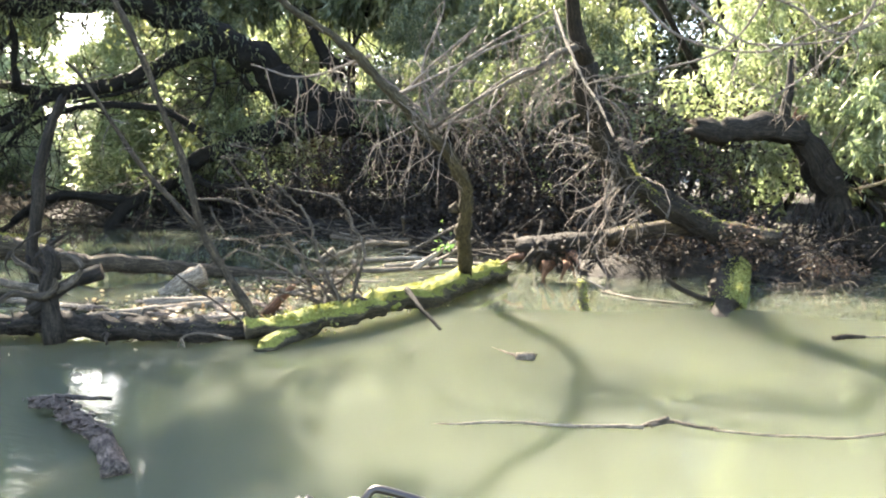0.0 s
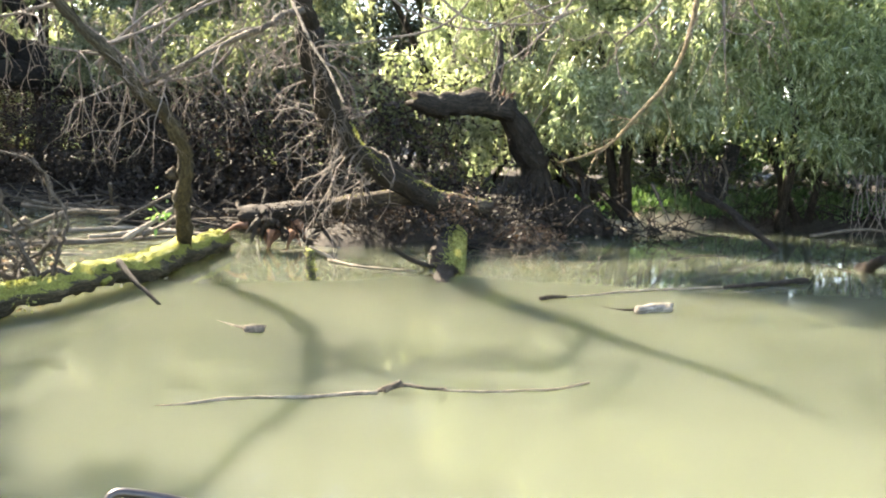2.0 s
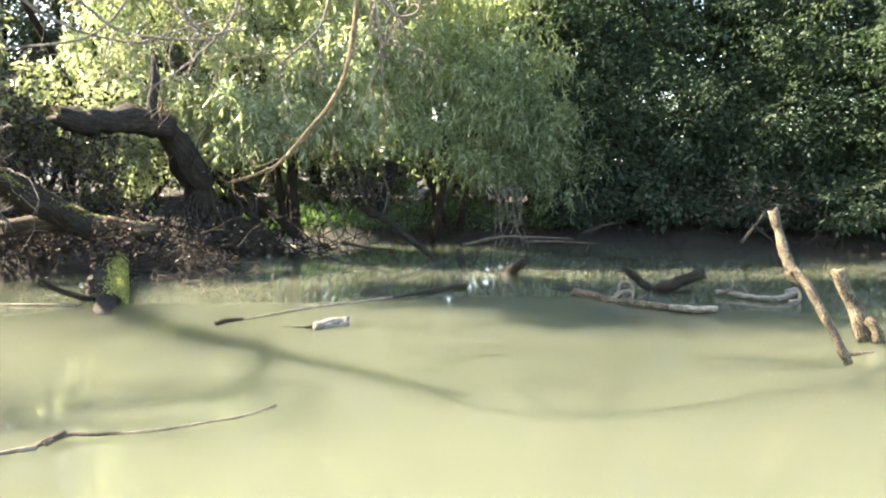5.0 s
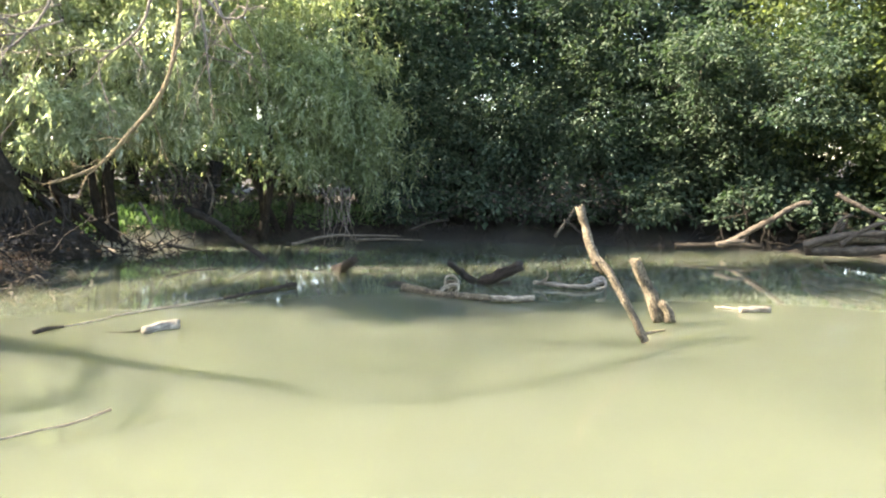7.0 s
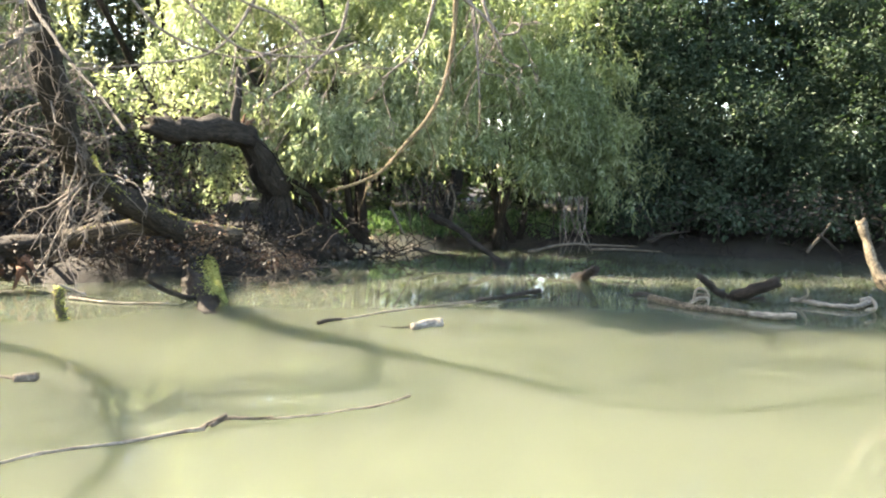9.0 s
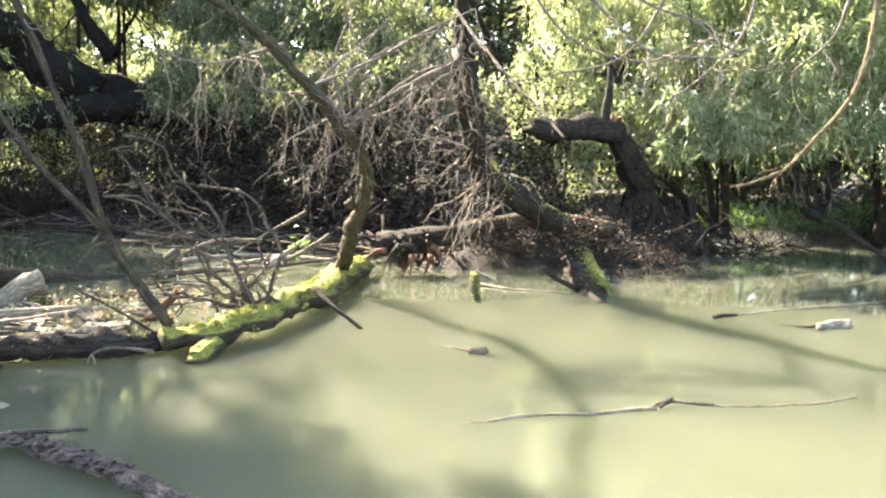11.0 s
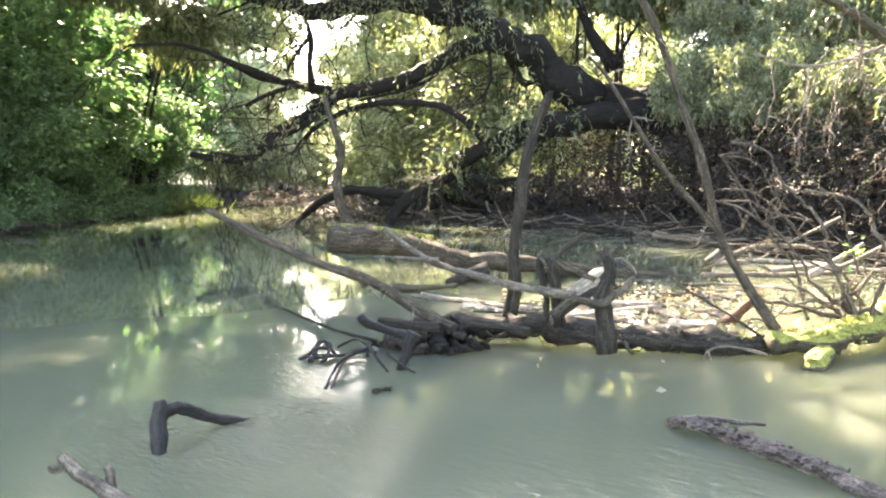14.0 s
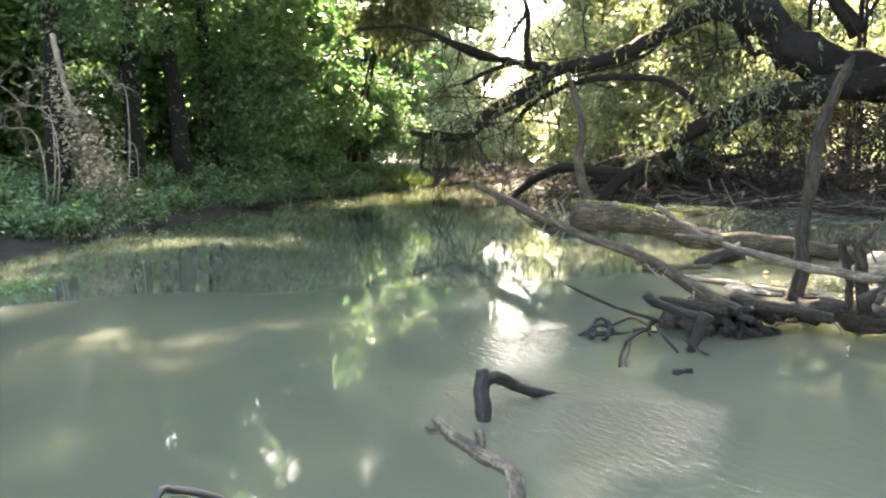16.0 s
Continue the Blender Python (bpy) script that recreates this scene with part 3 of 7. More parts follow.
def leaning_tree():
    t = thing("leaning_tree", (-0.5, 13.9, 0.1), "leaning dead willow with mossy foot and bare drooping twigs", "tree")
    path = [(-0.52, 13.95, 0.35), (-0.80, 13.70, 0.72), (-1.15, 13.40, 0.94), (-1.55, 13.10, 1.18), (-1.80, 12.80, 1.36), (-1.93, 12.40, 1.61), (-1.96, 11.89, 1.86), (-1.97, 11.34, 2.09), (-2.01, 11.17, 2.36), (-2.03, 10.97, 2.61), (-2.04, 10.82, 2.86), (-2.05, 10.72, 3.12)]
    top = [(-2.05, 10.72, 3.12), (-2.00, 10.30, 3.45), (-1.97, 9.90, 4.00), (-1.95, 9.60, 4.50)]
    limb(t, "trunk_top", BARK_DARK, top, 0.145, 0.04, 21, 16, step=0.1, rough=0.12)
    limb(t, "trunk", BARK_DARK, path, 0.21, 0.15, 1, 24, step=0.11, rough=0.11)
    base = [(-0.62, 13.98, 0.52), (-0.53, 13.55, 0.20), (-0.42, 12.40, 0.05), (-0.30, 11.20, -0.03), (-0.20, 10.40, -0.12), (-0.05, 9.60, -0.34)]
    limb(t, "root_base", BARK_DARK, base, 0.24, 0.14, 16, 20, step=0.14, rough=0.16)
    moss_patch(t, [(-0.46, 13.45, 0.20), (-0.36, 12.40, 0.06), (-0.25, 11.25, -0.01), (-0.20, 10.85, -0.05)], 0.2, 4200, 18, (0.75, -0.1, 0.75))
    moss_patch(t, path[1:7], 0.2, 900, 22, (0.5, -0.1, 0.9))
    litter(t, (-0.44, 13.75, 0.52), (0.17, 0.16, 0.17), 1100, 19, (0.09, 0.04), LEAF_FIBRE, "root_mat", "matted reddish-brown root fibres")
    dead = [(-1.95, 9.45, 3.55), (-1.63, 8.86, 3.13), (-1.22, 8.19, 2.62), (-0.90, 7.72, 2.28), (-0.63, 7.27, 1.98)]
    limb(t, "dead_limb", BARK_ANTLER, dead, 0.024, 0.011, 20, 8, rough=0.2, label="bleached dead side limb")
    limb(t, "stub", BARK_DARK, [(-0.44, 11.30, 0.0), (-0.70, 11.05, 0.14), (-0.90, 10.92, 0.28), (-0.98, 10.88, 0.36)], 0.045, 0.02, 3)
    twigs_along(t, path, 15, 0.25, 0.75, 1.2, 0.019, 6, TWIG, (-0.8, -0.4, -0.3), 0.6, 2, 3, label="pale bare drooping twigs")
    twigs_along(t, path, 9, 0.65, 1.0, 1.1, 0.015, 7, TWIG, (-0.8, 0.0, 0.0), 0.5, 2, 3, label="pale bare drooping twigs")
    twigs_along(t, path, 8, 0.55, 1.0, 0.8, 0.010, 8, TWIG, (0.7, 0.2, 0.0), 0.4, label="thin bare twigs")
    side = [(-2.02, 10.45, 3.30), (-1.95, 9.40, 3.05), (-1.88, 8.81, 2.84), (-2.33, 8.63, 2.62), (-2.78, 8.41, 2.34), (-3.00, 8.29, 2.19)]
    b = limb(t, "side_branch", BARK_GREY, side, 0.05, 0.015, 9)
    twigs_along(b, side, 10, 0.2, 1.0, 0.8, 0.012, 10, TWIG, (-0.4, -0.2, -0.2), 0.6, 2, 3, label="pale bare drooping twigs")
    over = [(-1.97, 9.80, 4.15), (-1.40, 8.90, 4.10), (-0.55, 8.68, 4.10), (0.78, 8.85, 4.10), (1.90, 8.83, 3.86), (2.46, 8.76, 3.54)]
    limb(t, "high_limb", BARK_GREY, over, 0.022, 0.03, 11)
    front = [(2.49, 8.96, 3.58), (2.48, 8.96, 3.25), (2.43, 8.97, 2.83), (2.27, 8.99, 2.40), (1.99, 9.02, 2.02), (1.70, 9.05, 1.71), (1.44, 9.06, 1.58), (1.23, 9.06, 1.52)]
    b = limb(t, "hanging_branch", BARK_LICHEN, front, 0.032, 0.014, 12, label="bare branch with yellow lichen")
    twigs_along(b, front, 7, 0.35, 1.0, 0.45, 0.008, 13, BARK_LICHEN, (-0.3, 0, -0.5), 0.4, 1, 3)
    for k, line in enumerate([[(1.41, 9.26, 3.85), (1.30, 9.26, 3.27), (1.07, 9.26, 2.92), (0.72, 9.25, 2.62), (0.34, 9.22, 2.38)], [(2.27, 8.99, 3.58), (2.11, 9.01, 3.08), (1.71, 9.05, 2.71)], [(0.59, 9.24, 3.93), (0.02, 9.19, 3.00), (-0.76, 9.04, 2.76), (-1.38, 8.87, 2.64)], [(2.61, 8.84, 3.67), (2.69, 8.82, 3.01), (2.74, 8.81, 2.51)], [(2.75, 8.81, 3.56), (2.93, 8.78, 3.06), (3.05, 8.75, 2.90)], [(-1.26, 9.33, 4.00), (-0.62, 9.48, 3.20), (0.21, 9.61, 2.95), (0.69, 9.65, 3.09), (1.43, 9.66, 3.35)], [(2.24, 8.05, 3.48), (2.55, 7.99, 3.21), (2.69, 7.96, 3.06), (2.86, 7.92, 3.08), (2.91, 7.90, 3.23)], [(-0.45, 8.31, 3.77), (0.15, 8.42, 3.36), (0.63, 8.47, 3.17), (1.00, 8.49, 2.89), (1.27, 8.50, 2.96)], [(-0.64, 8.47, 3.68), (0.08, 8.61, 2.99), (0.43, 8.65, 2.86), (1.00, 8.69, 2.87), (1.39, 8.70, 3.03)]]):
        b = limb(t, "branch", TWIG, line, 0.02, 0.008, 30 + k, 6)
        twigs_along(b, line, 6, 0.2, 1.0, 0.55, 0.008, 50 + k, TWIG, (0, 0, -0.3), 0.5, 1, 3)
    g = Geo()
    ring = np.array((-1.58, 8.28, 2.94))
    a = np.linspace(0, 5.6, 12)
    tube(g, ring + np.stack([0.05 * np.cos(a), 0.02 * np.sin(a), 0.06 * np.sin(a)], 1), 0.009, 0.007, RNG(14), 6, step=0.03)
    part("bark_loop", g, WOOD_PALE, t, "curled strip of pale bark")


leaning_tree()


def fallen_tree():
    t = thing("fallen_tree", (-4.0, 8.5, -0.2), "fallen mossy willow log with upright stems and bare branches", "tree")
    moss = [(-3.96, 12.27, 0.14), (-3.89, 10.92, 0.14), (-3.77, 8.88, 0.14), (-3.79, 7.55, 0.14), (-3.93, 6.85, 0.14), (-4.13, 6.82, 0.14), (-4.28, 6.66, 0.14)]
    b = limb(t, "log", BARK_MOSS, moss, 0.20, 0.10, 61, 20, step=0.1, rough=0.2)
    mossy(b, moss[:5], 0.165, 16000, 62, 0.75)
    rng, g = RNG(68), Geo()
    c = curve(moss[:6], 0.02)
    for _ in range(85):
        i = int(len(c) * rng.uniform(0.18, 0.97))
        side = rng.normal(0, 0.09)
        tube(g, [c[i] + (side - 0.05, -0.02, 0.06), c[i] + (side, 0, 0.125 + rng.uniform(0, 0.05) - abs(side) * 0.5), c[i] + (side + 0.05, 0.06, 0.06)], rng.uniform(0.025, 0.05), 0.025, rng, 7, step=0.03, rough=0.25)
    tagged(part("moss_bed", g, BARK_MOSSY, b, "bright yellow-green moss cushions"), kind="stuff")
    limb(t, "log_end", BARK_MOSS, [(-3.93, 7.33, 0.12), (-3.93, 6.93, 0.05), (-3.83, 6.40, 0.05), (-3.92, 6.47, -0.06)], 0.12, 0.06, 63, 14, rough=0.2)
    low = [(-4.23, 7.22, 0.08), (-4.49, 6.72, 0.08), (-5.01, 6.37, 0.08), (-5.83, 6.05, 0.08), (-6.74, 5.72, 0.08), (-7.39, 5.49, 0.08), (-7.41, 4.97, 0.08), (-7.47, 4.80, -0.05)]
    b = limb(t, "low_log", BARK_DARK, low, 0.10, 0.12, 64, 16, step=0.07, rough=0.24)
    mossy(b, low[0:5], 0.10, 2600, 65, 0.38)
    up = [(-3.95, 11.04, 0.06), (-3.68, 10.49, 0.50), (-3.37, 9.79, 0.99), (-3.13, 9.38, 1.33), (-2.94, 9.01, 1.67), (-2.89, 8.66, 1.92), (-2.98, 8.39, 2.13), (-3.21, 8.14, 2.52), (-3.47, 7.97, 2.93), (-3.75, 7.78, 3.20), (-4.18, 7.53, 3.53), (-4.67, 7.21, 3.92), (-5.24, 6.81, 4.37)]
    limb(t, "upright_stem", BARK_OLIVE, up, 0.115, 0.015, 66, 20, step=0.07, rough=0.13)
    limb(t, "knot", BARK_WILLOW, [(-3.21, 9.36, 1.29), (-3.31, 9.34, 1.26)], 0.08, 0.04, 67)
    for k, line in enumerate([[(-2.97, 8.39, 2.10), (-3.12, 8.36, 2.83), (-2.90, 8.41, 3.41), (-2.86, 8.41, 3.58)], [(-3.15, 8.15, 2.46), (-3.61, 8.03, 2.51), (-3.86, 7.95, 2.55)], [(-3.27, 8.12, 2.58), (-2.66, 8.25, 2.84), (-2.09, 8.33, 3.14), (-1.59, 8.37, 3.36)], [(-3.52, 7.95, 2.99), (-4.25, 7.71, 2.79), (-4.81, 7.48, 2.93)], [(-2.91, 8.41, 2.16), (-3.49, 8.27, 2.73), (-4.07, 8.10, 3.06)], [(-3.07, 8.46, 2.15), (-2.81, 8.60, 2.33), (-2.52, 8.74, 2.60), (-2.14, 8.79, 2.81), (-1.63, 8.98, 2.92)], [(-3.20, 8.51, 2.48), (-2.74, 8.74, 2.96), (-2.36, 8.92, 3.16), (-1.85, 9.12, 3.33)], [(-3.29, 8.46, 2.23), (-3.03, 8.60, 2.27), (-2.62, 8.80, 2.36), (-2.32, 8.93, 2.66), (-2.11, 9.02, 3.19)], [(-3.42, 8.15, 2.38), (-3.18, 8.29, 2.72), (-2.83, 8.48, 3.07), (-2.56, 8.61, 3.32)]]):
        b = limb(t, "branch", TWIG, line, 0.022, 0.008, 70 + k, 6)
        twigs_along(b, line, 6, 0.15, 1.0, 0.7, 0.009, 80 + k, TWIG, (0, 0, -0.4), 0.8, 2, 3, label="pale bare drooping twigs")
    stem = [(-4.30, 6.83, 0.23), (-4.57, 6.71, 0.70), (-4.80, 6.59, 1.19), (-4.98, 6.50, 1.98), (-5.14, 6.41, 2.51), (-5.28, 6.32, 3.01), (-5.48, 6.20, 3.50), (-5.70, 6.05, 3.98)]
    b = limb(t, "thin_stem", BARK_WILLOW, stem, 0.055, 0.025, 91)
    fork = [(-4.74, 6.51, 1.17), (-4.94, 6.40, 1.45), (-5.19, 6.26, 1.79), (-5.44, 6.10, 2.26), (-5.67, 5.95, 2.71), (-5.78, 5.87, 2.84)]
    f = limb(t, "thin_stem", BARK_WILLOW, fork, 0.035, 0.016, 92)
    twigs_along(b, stem, 6, 0.2, 0.9, 0.35, 0.010, 93, TWIG, (0, 0, 0.3), 0.1, 1, 3)
    twigs_along(f, fork, 4, 0.3, 1.0, 0.35, 0.008, 94, TWIG, (0, 0, 0.3), 0.1, 1, 3)
    for k, (line, r) in enumerate([([(-3.80, 7.76, 0.24), (-4.17, 7.64, 0.57), (-4.42, 7.54, 0.97), (-4.75, 7.39, 1.32), (-5.08, 7.24, 1.44)], 0.03), ([(-3.79, 7.66, 0.29), (-4.01, 7.59, 0.77), (-4.19, 7.52, 1.23), (-4.49, 7.40, 1.65), (-4.63, 7.34, 1.95), (-4.92, 7.21, 2.04)], 0.03),
                                   ([(-3.67, 7.70, 0.32), (-3.64, 7.71, 0.92), (-3.78, 7.66, 1.35), (-3.92, 7.62, 1.47), (-4.27, 7.49, 1.55)], 0.032), ([(-3.85, 7.75, 0.24), (-4.14, 7.65, 0.47), (-4.59, 7.47, 0.76), (-4.94, 7.31, 0.88)], 0.026), ([(-3.93, 7.51, 0.75), (-4.23, 7.40, 0.84), (-4.81, 7.15, 1.00), (-5.24, 6.93, 0.97)], 0.018),
                                   ([(-3.88, 7.74, 0.20), (-4.28, 7.59, 0.36), (-4.62, 7.45, 0.42), (-4.76, 7.39, 0.60)], 0.03), ([(-3.77, 7.88, 0.22), (-3.97, 7.81, 0.40), (-3.77, 7.88, 0.66), (-3.63, 7.92, 1.03)], 0.025), ([(-4.19, 7.52, 1.23), (-4.46, 7.41, 1.41), (-4.73, 7.29, 1.84), (-5.01, 7.16, 1.90)], 0.016),
                                   ([(-4.32, 7.91, 0.17), (-4.46, 7.80, 0.67), (-4.70, 7.61, 1.07), (-4.88, 7.45, 1.58), (-5.05, 7.30, 1.90)], 0.024), ([(-3.84, 8.14, 0.33), (-4.04, 7.99, 0.67), (-4.35, 7.77, 0.93), (-4.72, 7.46, 1.49), (-4.95, 7.26, 1.55)], 0.022), ([(-3.94, 8.30, 0.64), (-4.09, 8.20, 1.31), (-4.22, 8.11, 1.47), (-4.68, 7.75, 1.58)], 0.02),
                                   ([(-4.05, 7.69, 0.39), (-3.91, 7.75, 0.48), (-3.79, 7.79, 0.54), (-3.73, 7.83, 0.69), (-3.78, 7.82, 0.78)], 0.03), ([(-4.36, 7.18, 0.5), (-4.28, 7.31, 0.43), (-4.12, 7.46, 0.43), (-4.0, 7.61, 0.42)], 0.026), ([(-4.43, 7.17, 0.59), (-4.26, 7.36, 0.51), (-4.06, 7.55, 0.41), (-3.91, 7.73, 0.32)], 0.018), ([(-3.85, 7.75, 0.32), (-3.93, 7.67, 0.44), (-3.87, 7.63, 0.6), (-3.79, 7.6, 0.71)], 0.028), ([(-3.62, 7.92, 0.28), (-3.74, 7.83, 0.38), (-3.83, 7.72, 0.32), (-3.87, 7.63, 0.28)], 0.04), ([(-4.74, 6.53, 1.46), (-4.57, 6.76, 1.43), (-4.42, 6.99, 1.33), (-4.2, 7.23, 1.23), (-4.02, 7.46, 1.11)], 0.016)]):
        b = limb(t, "antler_branch", BARK_ANTLER, line, r * 0.78, r * 0.34, 100 + k, 7, wander=0.012, step=0.05, rough=0.2)
        twigs_along(b, line, 3, 0.25, 1.0, 0.36, 0.010, 120 + k, BARK_ANTLER, (-0.3, 0, 0.1), 0.2, 1, 3)
    limb(t, "side_stick", BARK_DARK, [(-3.44, 8.49, 0.37), (-3.13, 8.26, 0.21), (-2.77, 8.08, 0.00)], 0.035, 0.02, 140)
    limb(t, "hanging_twig", BARK_GREY, [(-4.23, 6.42, 0.08), (-4.53, 6.28, 0.14), (-4.70, 6.20, 0.09), (-4.75, 6.17, -0.04), (-4.92, 6.08, -0.01)], 0.018, 0.008, 141, 6)
    limb(t, "hanging_twig", TWIG, [(-4.70, 6.20, 0.09), (-4.63, 6.23, -0.10), (-4.52, 6.29, -0.27), (-4.54, 6.28, -0.43)], 0.012, 0.006, 142, 6)
    limb(t, "tilted_stick", BARK_DARK, [(-4.39, 6.79, 0.15), (-4.70, 6.76, 0.34), (-5.15, 6.75, 0.55), (-5.40, 6.72, 0.72)], 0.016, 0.008, 143, 6)
    # the dark end in the current
    tall = [(-6.97, 6.14, 0.02), (-6.86, 6.17, 0.47), (-6.88, 6.15, 0.84), (-6.84, 6.19, 1.27), (-6.78, 6.24, 1.76), (-6.69, 6.31, 2.21), (-6.57, 6.40, 2.57)]
    limb(t, "broken_stem", BARK_DARK, tall, 0.085, 0.05, 144, 10, jag=0.08)
    limb(t, "stump", BARK_DARK, [(-5.16, 5.15, 0.20), (-5.17, 5.14, 0.47), (-5.20, 5.12, 0.72), (-5.14, 5.16, 0.92), (-5.18, 5.13, 1.06)], 0.085, 0.05, 145, 10, jag=0.05)
    limb(t, "stump_arm", BARK_WILLOW, [(-5.26, 5.11, 0.83), (-5.42, 5.08, 0.89), (-5.55, 5.07, 0.94), (-5.64, 5.09, 1.02), (-5.58, 5.22, 1.13), (-5.5, 5.35, 1.21)], 0.024, 0.012, 1700, 10, rough=0.26, step=0.05)
    limb(t, "stump_arm", BARK_DARK, [(-5.62, 5.07, 1.02), (-5.63, 5.02, 0.92), (-5.58, 5.02, 0.81)], 0.013, 0.007, 1701, 10, rough=0.26, step=0.05)
    limb(t, "stump_arm", BARK_WILLOW, [(-5.22, 5.14, 0.87), (-5.13, 5.15, 0.78), (-5.11, 5.11, 0.68), (-5.18, 5.02, 0.63), (-5.32, 4.89, 0.68), (-5.4, 4.8, 0.61), (-5.42, 4.73, 0.54)], 0.033, 0.031, 1702, 10, rough=0.26, step=0.05)
    limb(t, "stump_arm", BARK_DARK, [(-5.21, 5.17, 1.04), (-5.14, 5.2, 0.92), (-5.14, 5.18, 0.77)], 0.026, 0.028, 1703, 10, rough=0.26, step=0.05)
    limb(t, "stump_arm", BARK_WILLOW, [(-5.2, 5.17, 1.05), (-5.14, 5.22, 1.09)], 0.015, 0.009, 1704, 10, rough=0.26, step=0.05)
    limb(t, "stump_arm", BARK_DARK, [(-6.1, 5.62, 0.27), (-6.1, 5.64, 0.49), (-6.15, 5.63, 0.72), (-6.19, 5.62, 0.92)], 0.033, 0.025, 1705, 10, rough=0.26, step=0.05)
    limb(t, "stump_arm", BARK_GREY, [(-5.20, 5.18, 0.66), (-5.07, 5.28, 0.75), (-4.99, 5.33, 0.90), (-5.09, 5.26, 1.01), (-5.19, 5.19, 0.97)], 0.035, 0.02, 146)
    limb(t, "stump", BARK_DARK, [(-5.99, 5.71, 0.24), (-6.02, 5.69, 0.53), (-6.03, 5.68, 0.78), (-6.10, 5.63, 0.92)], 0.07, 0.03, 147)
    limb(t, "stump_arm", BARK_DARK, [(-5.96, 5.62, 0.66), (-6.00, 5.58, 0.88), (-5.87, 5.68, 1.04), (-5.74, 5.78, 1.16)], 0.035, 0.015, 148)
    limb(t, "stump_arm", BARK_DARK, [(-5.89, 5.41, 0.39), (-5.72, 5.55, 0.54), (-5.54, 5.68, 0.67)], 0.05, 0.03, 160)
    limb(t, "long_branch", BARK_GREY, [(-5.78, 5.63, 0.58), (-6.16, 5.58, 0.60), (-6.64, 5.56, 0.65), (-7.28, 5.50, 0.77), (-7.73, 5.46, 0.93), (-8.13, 5.46, 1.14)], 0.05, 0.025, 149)
    limb(t, "branch_stub", BARK_GREY, [(-7.14, 5.22, 0.87), (-7.36, 4.98, 0.90), (-7.44, 4.88, 0.91)], 0.03, 0.02, 150)
    left = [(-6.89, 5.19, 0.18), (-7.27, 5.08, 0.34), (-7.59, 4.94, 0.53), (-7.80, 4.76, 0.66), (-8.33, 4.55, 0.83), (-9.08, 4.33, 1.14), (-9.64, 4.16, 1.38)]
    limb(t, "long_branch", BARK_WILLOW, left, 0.07, 0.035, 151, 10)
    limb(t, "knot", BARK_WILLOW, [(-7.77, 4.80, 0.60), (-7.81, 4.75, 0.74)], 0.06, 0.04, 152)
    limb(t, "thin_branch", BARK_DARK, [(-7.28, 4.46, 0.14), (-7.45, 4.23, 0.24), (-7.64, 3.97, 0.37), (-7.82, 3.71, 0.53)], 0.022, 0.010, 153, 6)
    limb(t, "branch_stub", WOOD_WET, [(-6.86, 4.49, 0.24), (-7.00, 4.33, 0.30), (-7.11, 4.18, 0.38), (-7.16, 4.12, 0.45)], 0.05, 0.035, 154)
    limb(t, "branch_stub", BARK_DARK, [(-6.87, 4.92, 0.26), (-7.08, 4.69, 0.29), (-7.27, 4.46, 0.33)], 0.06, 0.05, 155)
    limb(t, "branch_stub", WOOD_WET, [(-6.63, 4.29, 0.33), (-6.68, 4.23, 0.16), (-6.72, 4.19, -0.01)], 0.07, 0.04, 156)
    limb(t, "branch_stub", BARK_DARK, [(-6.06, 5.27, 0.24), (-6.29, 5.07, 0.31), (-6.53, 4.84, 0.36)], 0.055, 0.04, 157)
    twigs_along(t, low, 26, 0.05, 0.98, 0.4, 0.011, 161, TWIG_DARK, (-0.2, -0.2, 0.1), 0.5, 1, 3, label="short dark wet twigs")
    twigs_along(t, left, 8, 0.05, 0.8, 0.35, 0.010, 162, TWIG, (0, 0, 0.1), 0.5, 1, 3, label="short dry twigs")
    rng = RNG(163)
    c = curve(low, 0.1)
    for k in range(16):
        p = c[int(rng.uniform(0.1, 0.95) * len(c))]
        d = (rng.normal(0, 1, 3) * (1, 0.6, 0.5) + (0, -0.3, 0.25)) * rng.uniform(0.10, 0.22)
        limb(t, "snag", BARK_DARK if k % 3 else BARK_GREY, [p, p + d * 0.6 + rng.normal(0, 0.03, 3), p + d * 1.5], rng.uniform(0.02, 0.045), 0.012, 1340 + k, 7, wander=0.015, rough=0.25, step=0.05)
    rng = RNG(158)
    for k in range(40):
        u = rng.uniform(0, 1)
        a = np.array((-7.35, 4.95, 0.03)) * (1 - u) + np.array((-6.75, 5.50, 0.08)) * u + rng.normal(0, 1, 3) * (0.14, 0.2, 0.04)
        d = rng.normal(0, 1, 3) * (1, 1, 0.6)
        d *= rng.uniform(0.05, 0.14) / np.linalg.norm(d)
        limb(t, "root", BARK_BLACK if k % 4 else BARK_DARK, [a - d, a + rng.normal(0, 0.05, 3), a + d + (0, 0, rng.uniform(-0.05, 0.10))], rng.uniform(0.035, 0.085), 0.02, 1300 + k, 8, wander=0.015, rough=0.3, step=0.04)


fallen_tree()


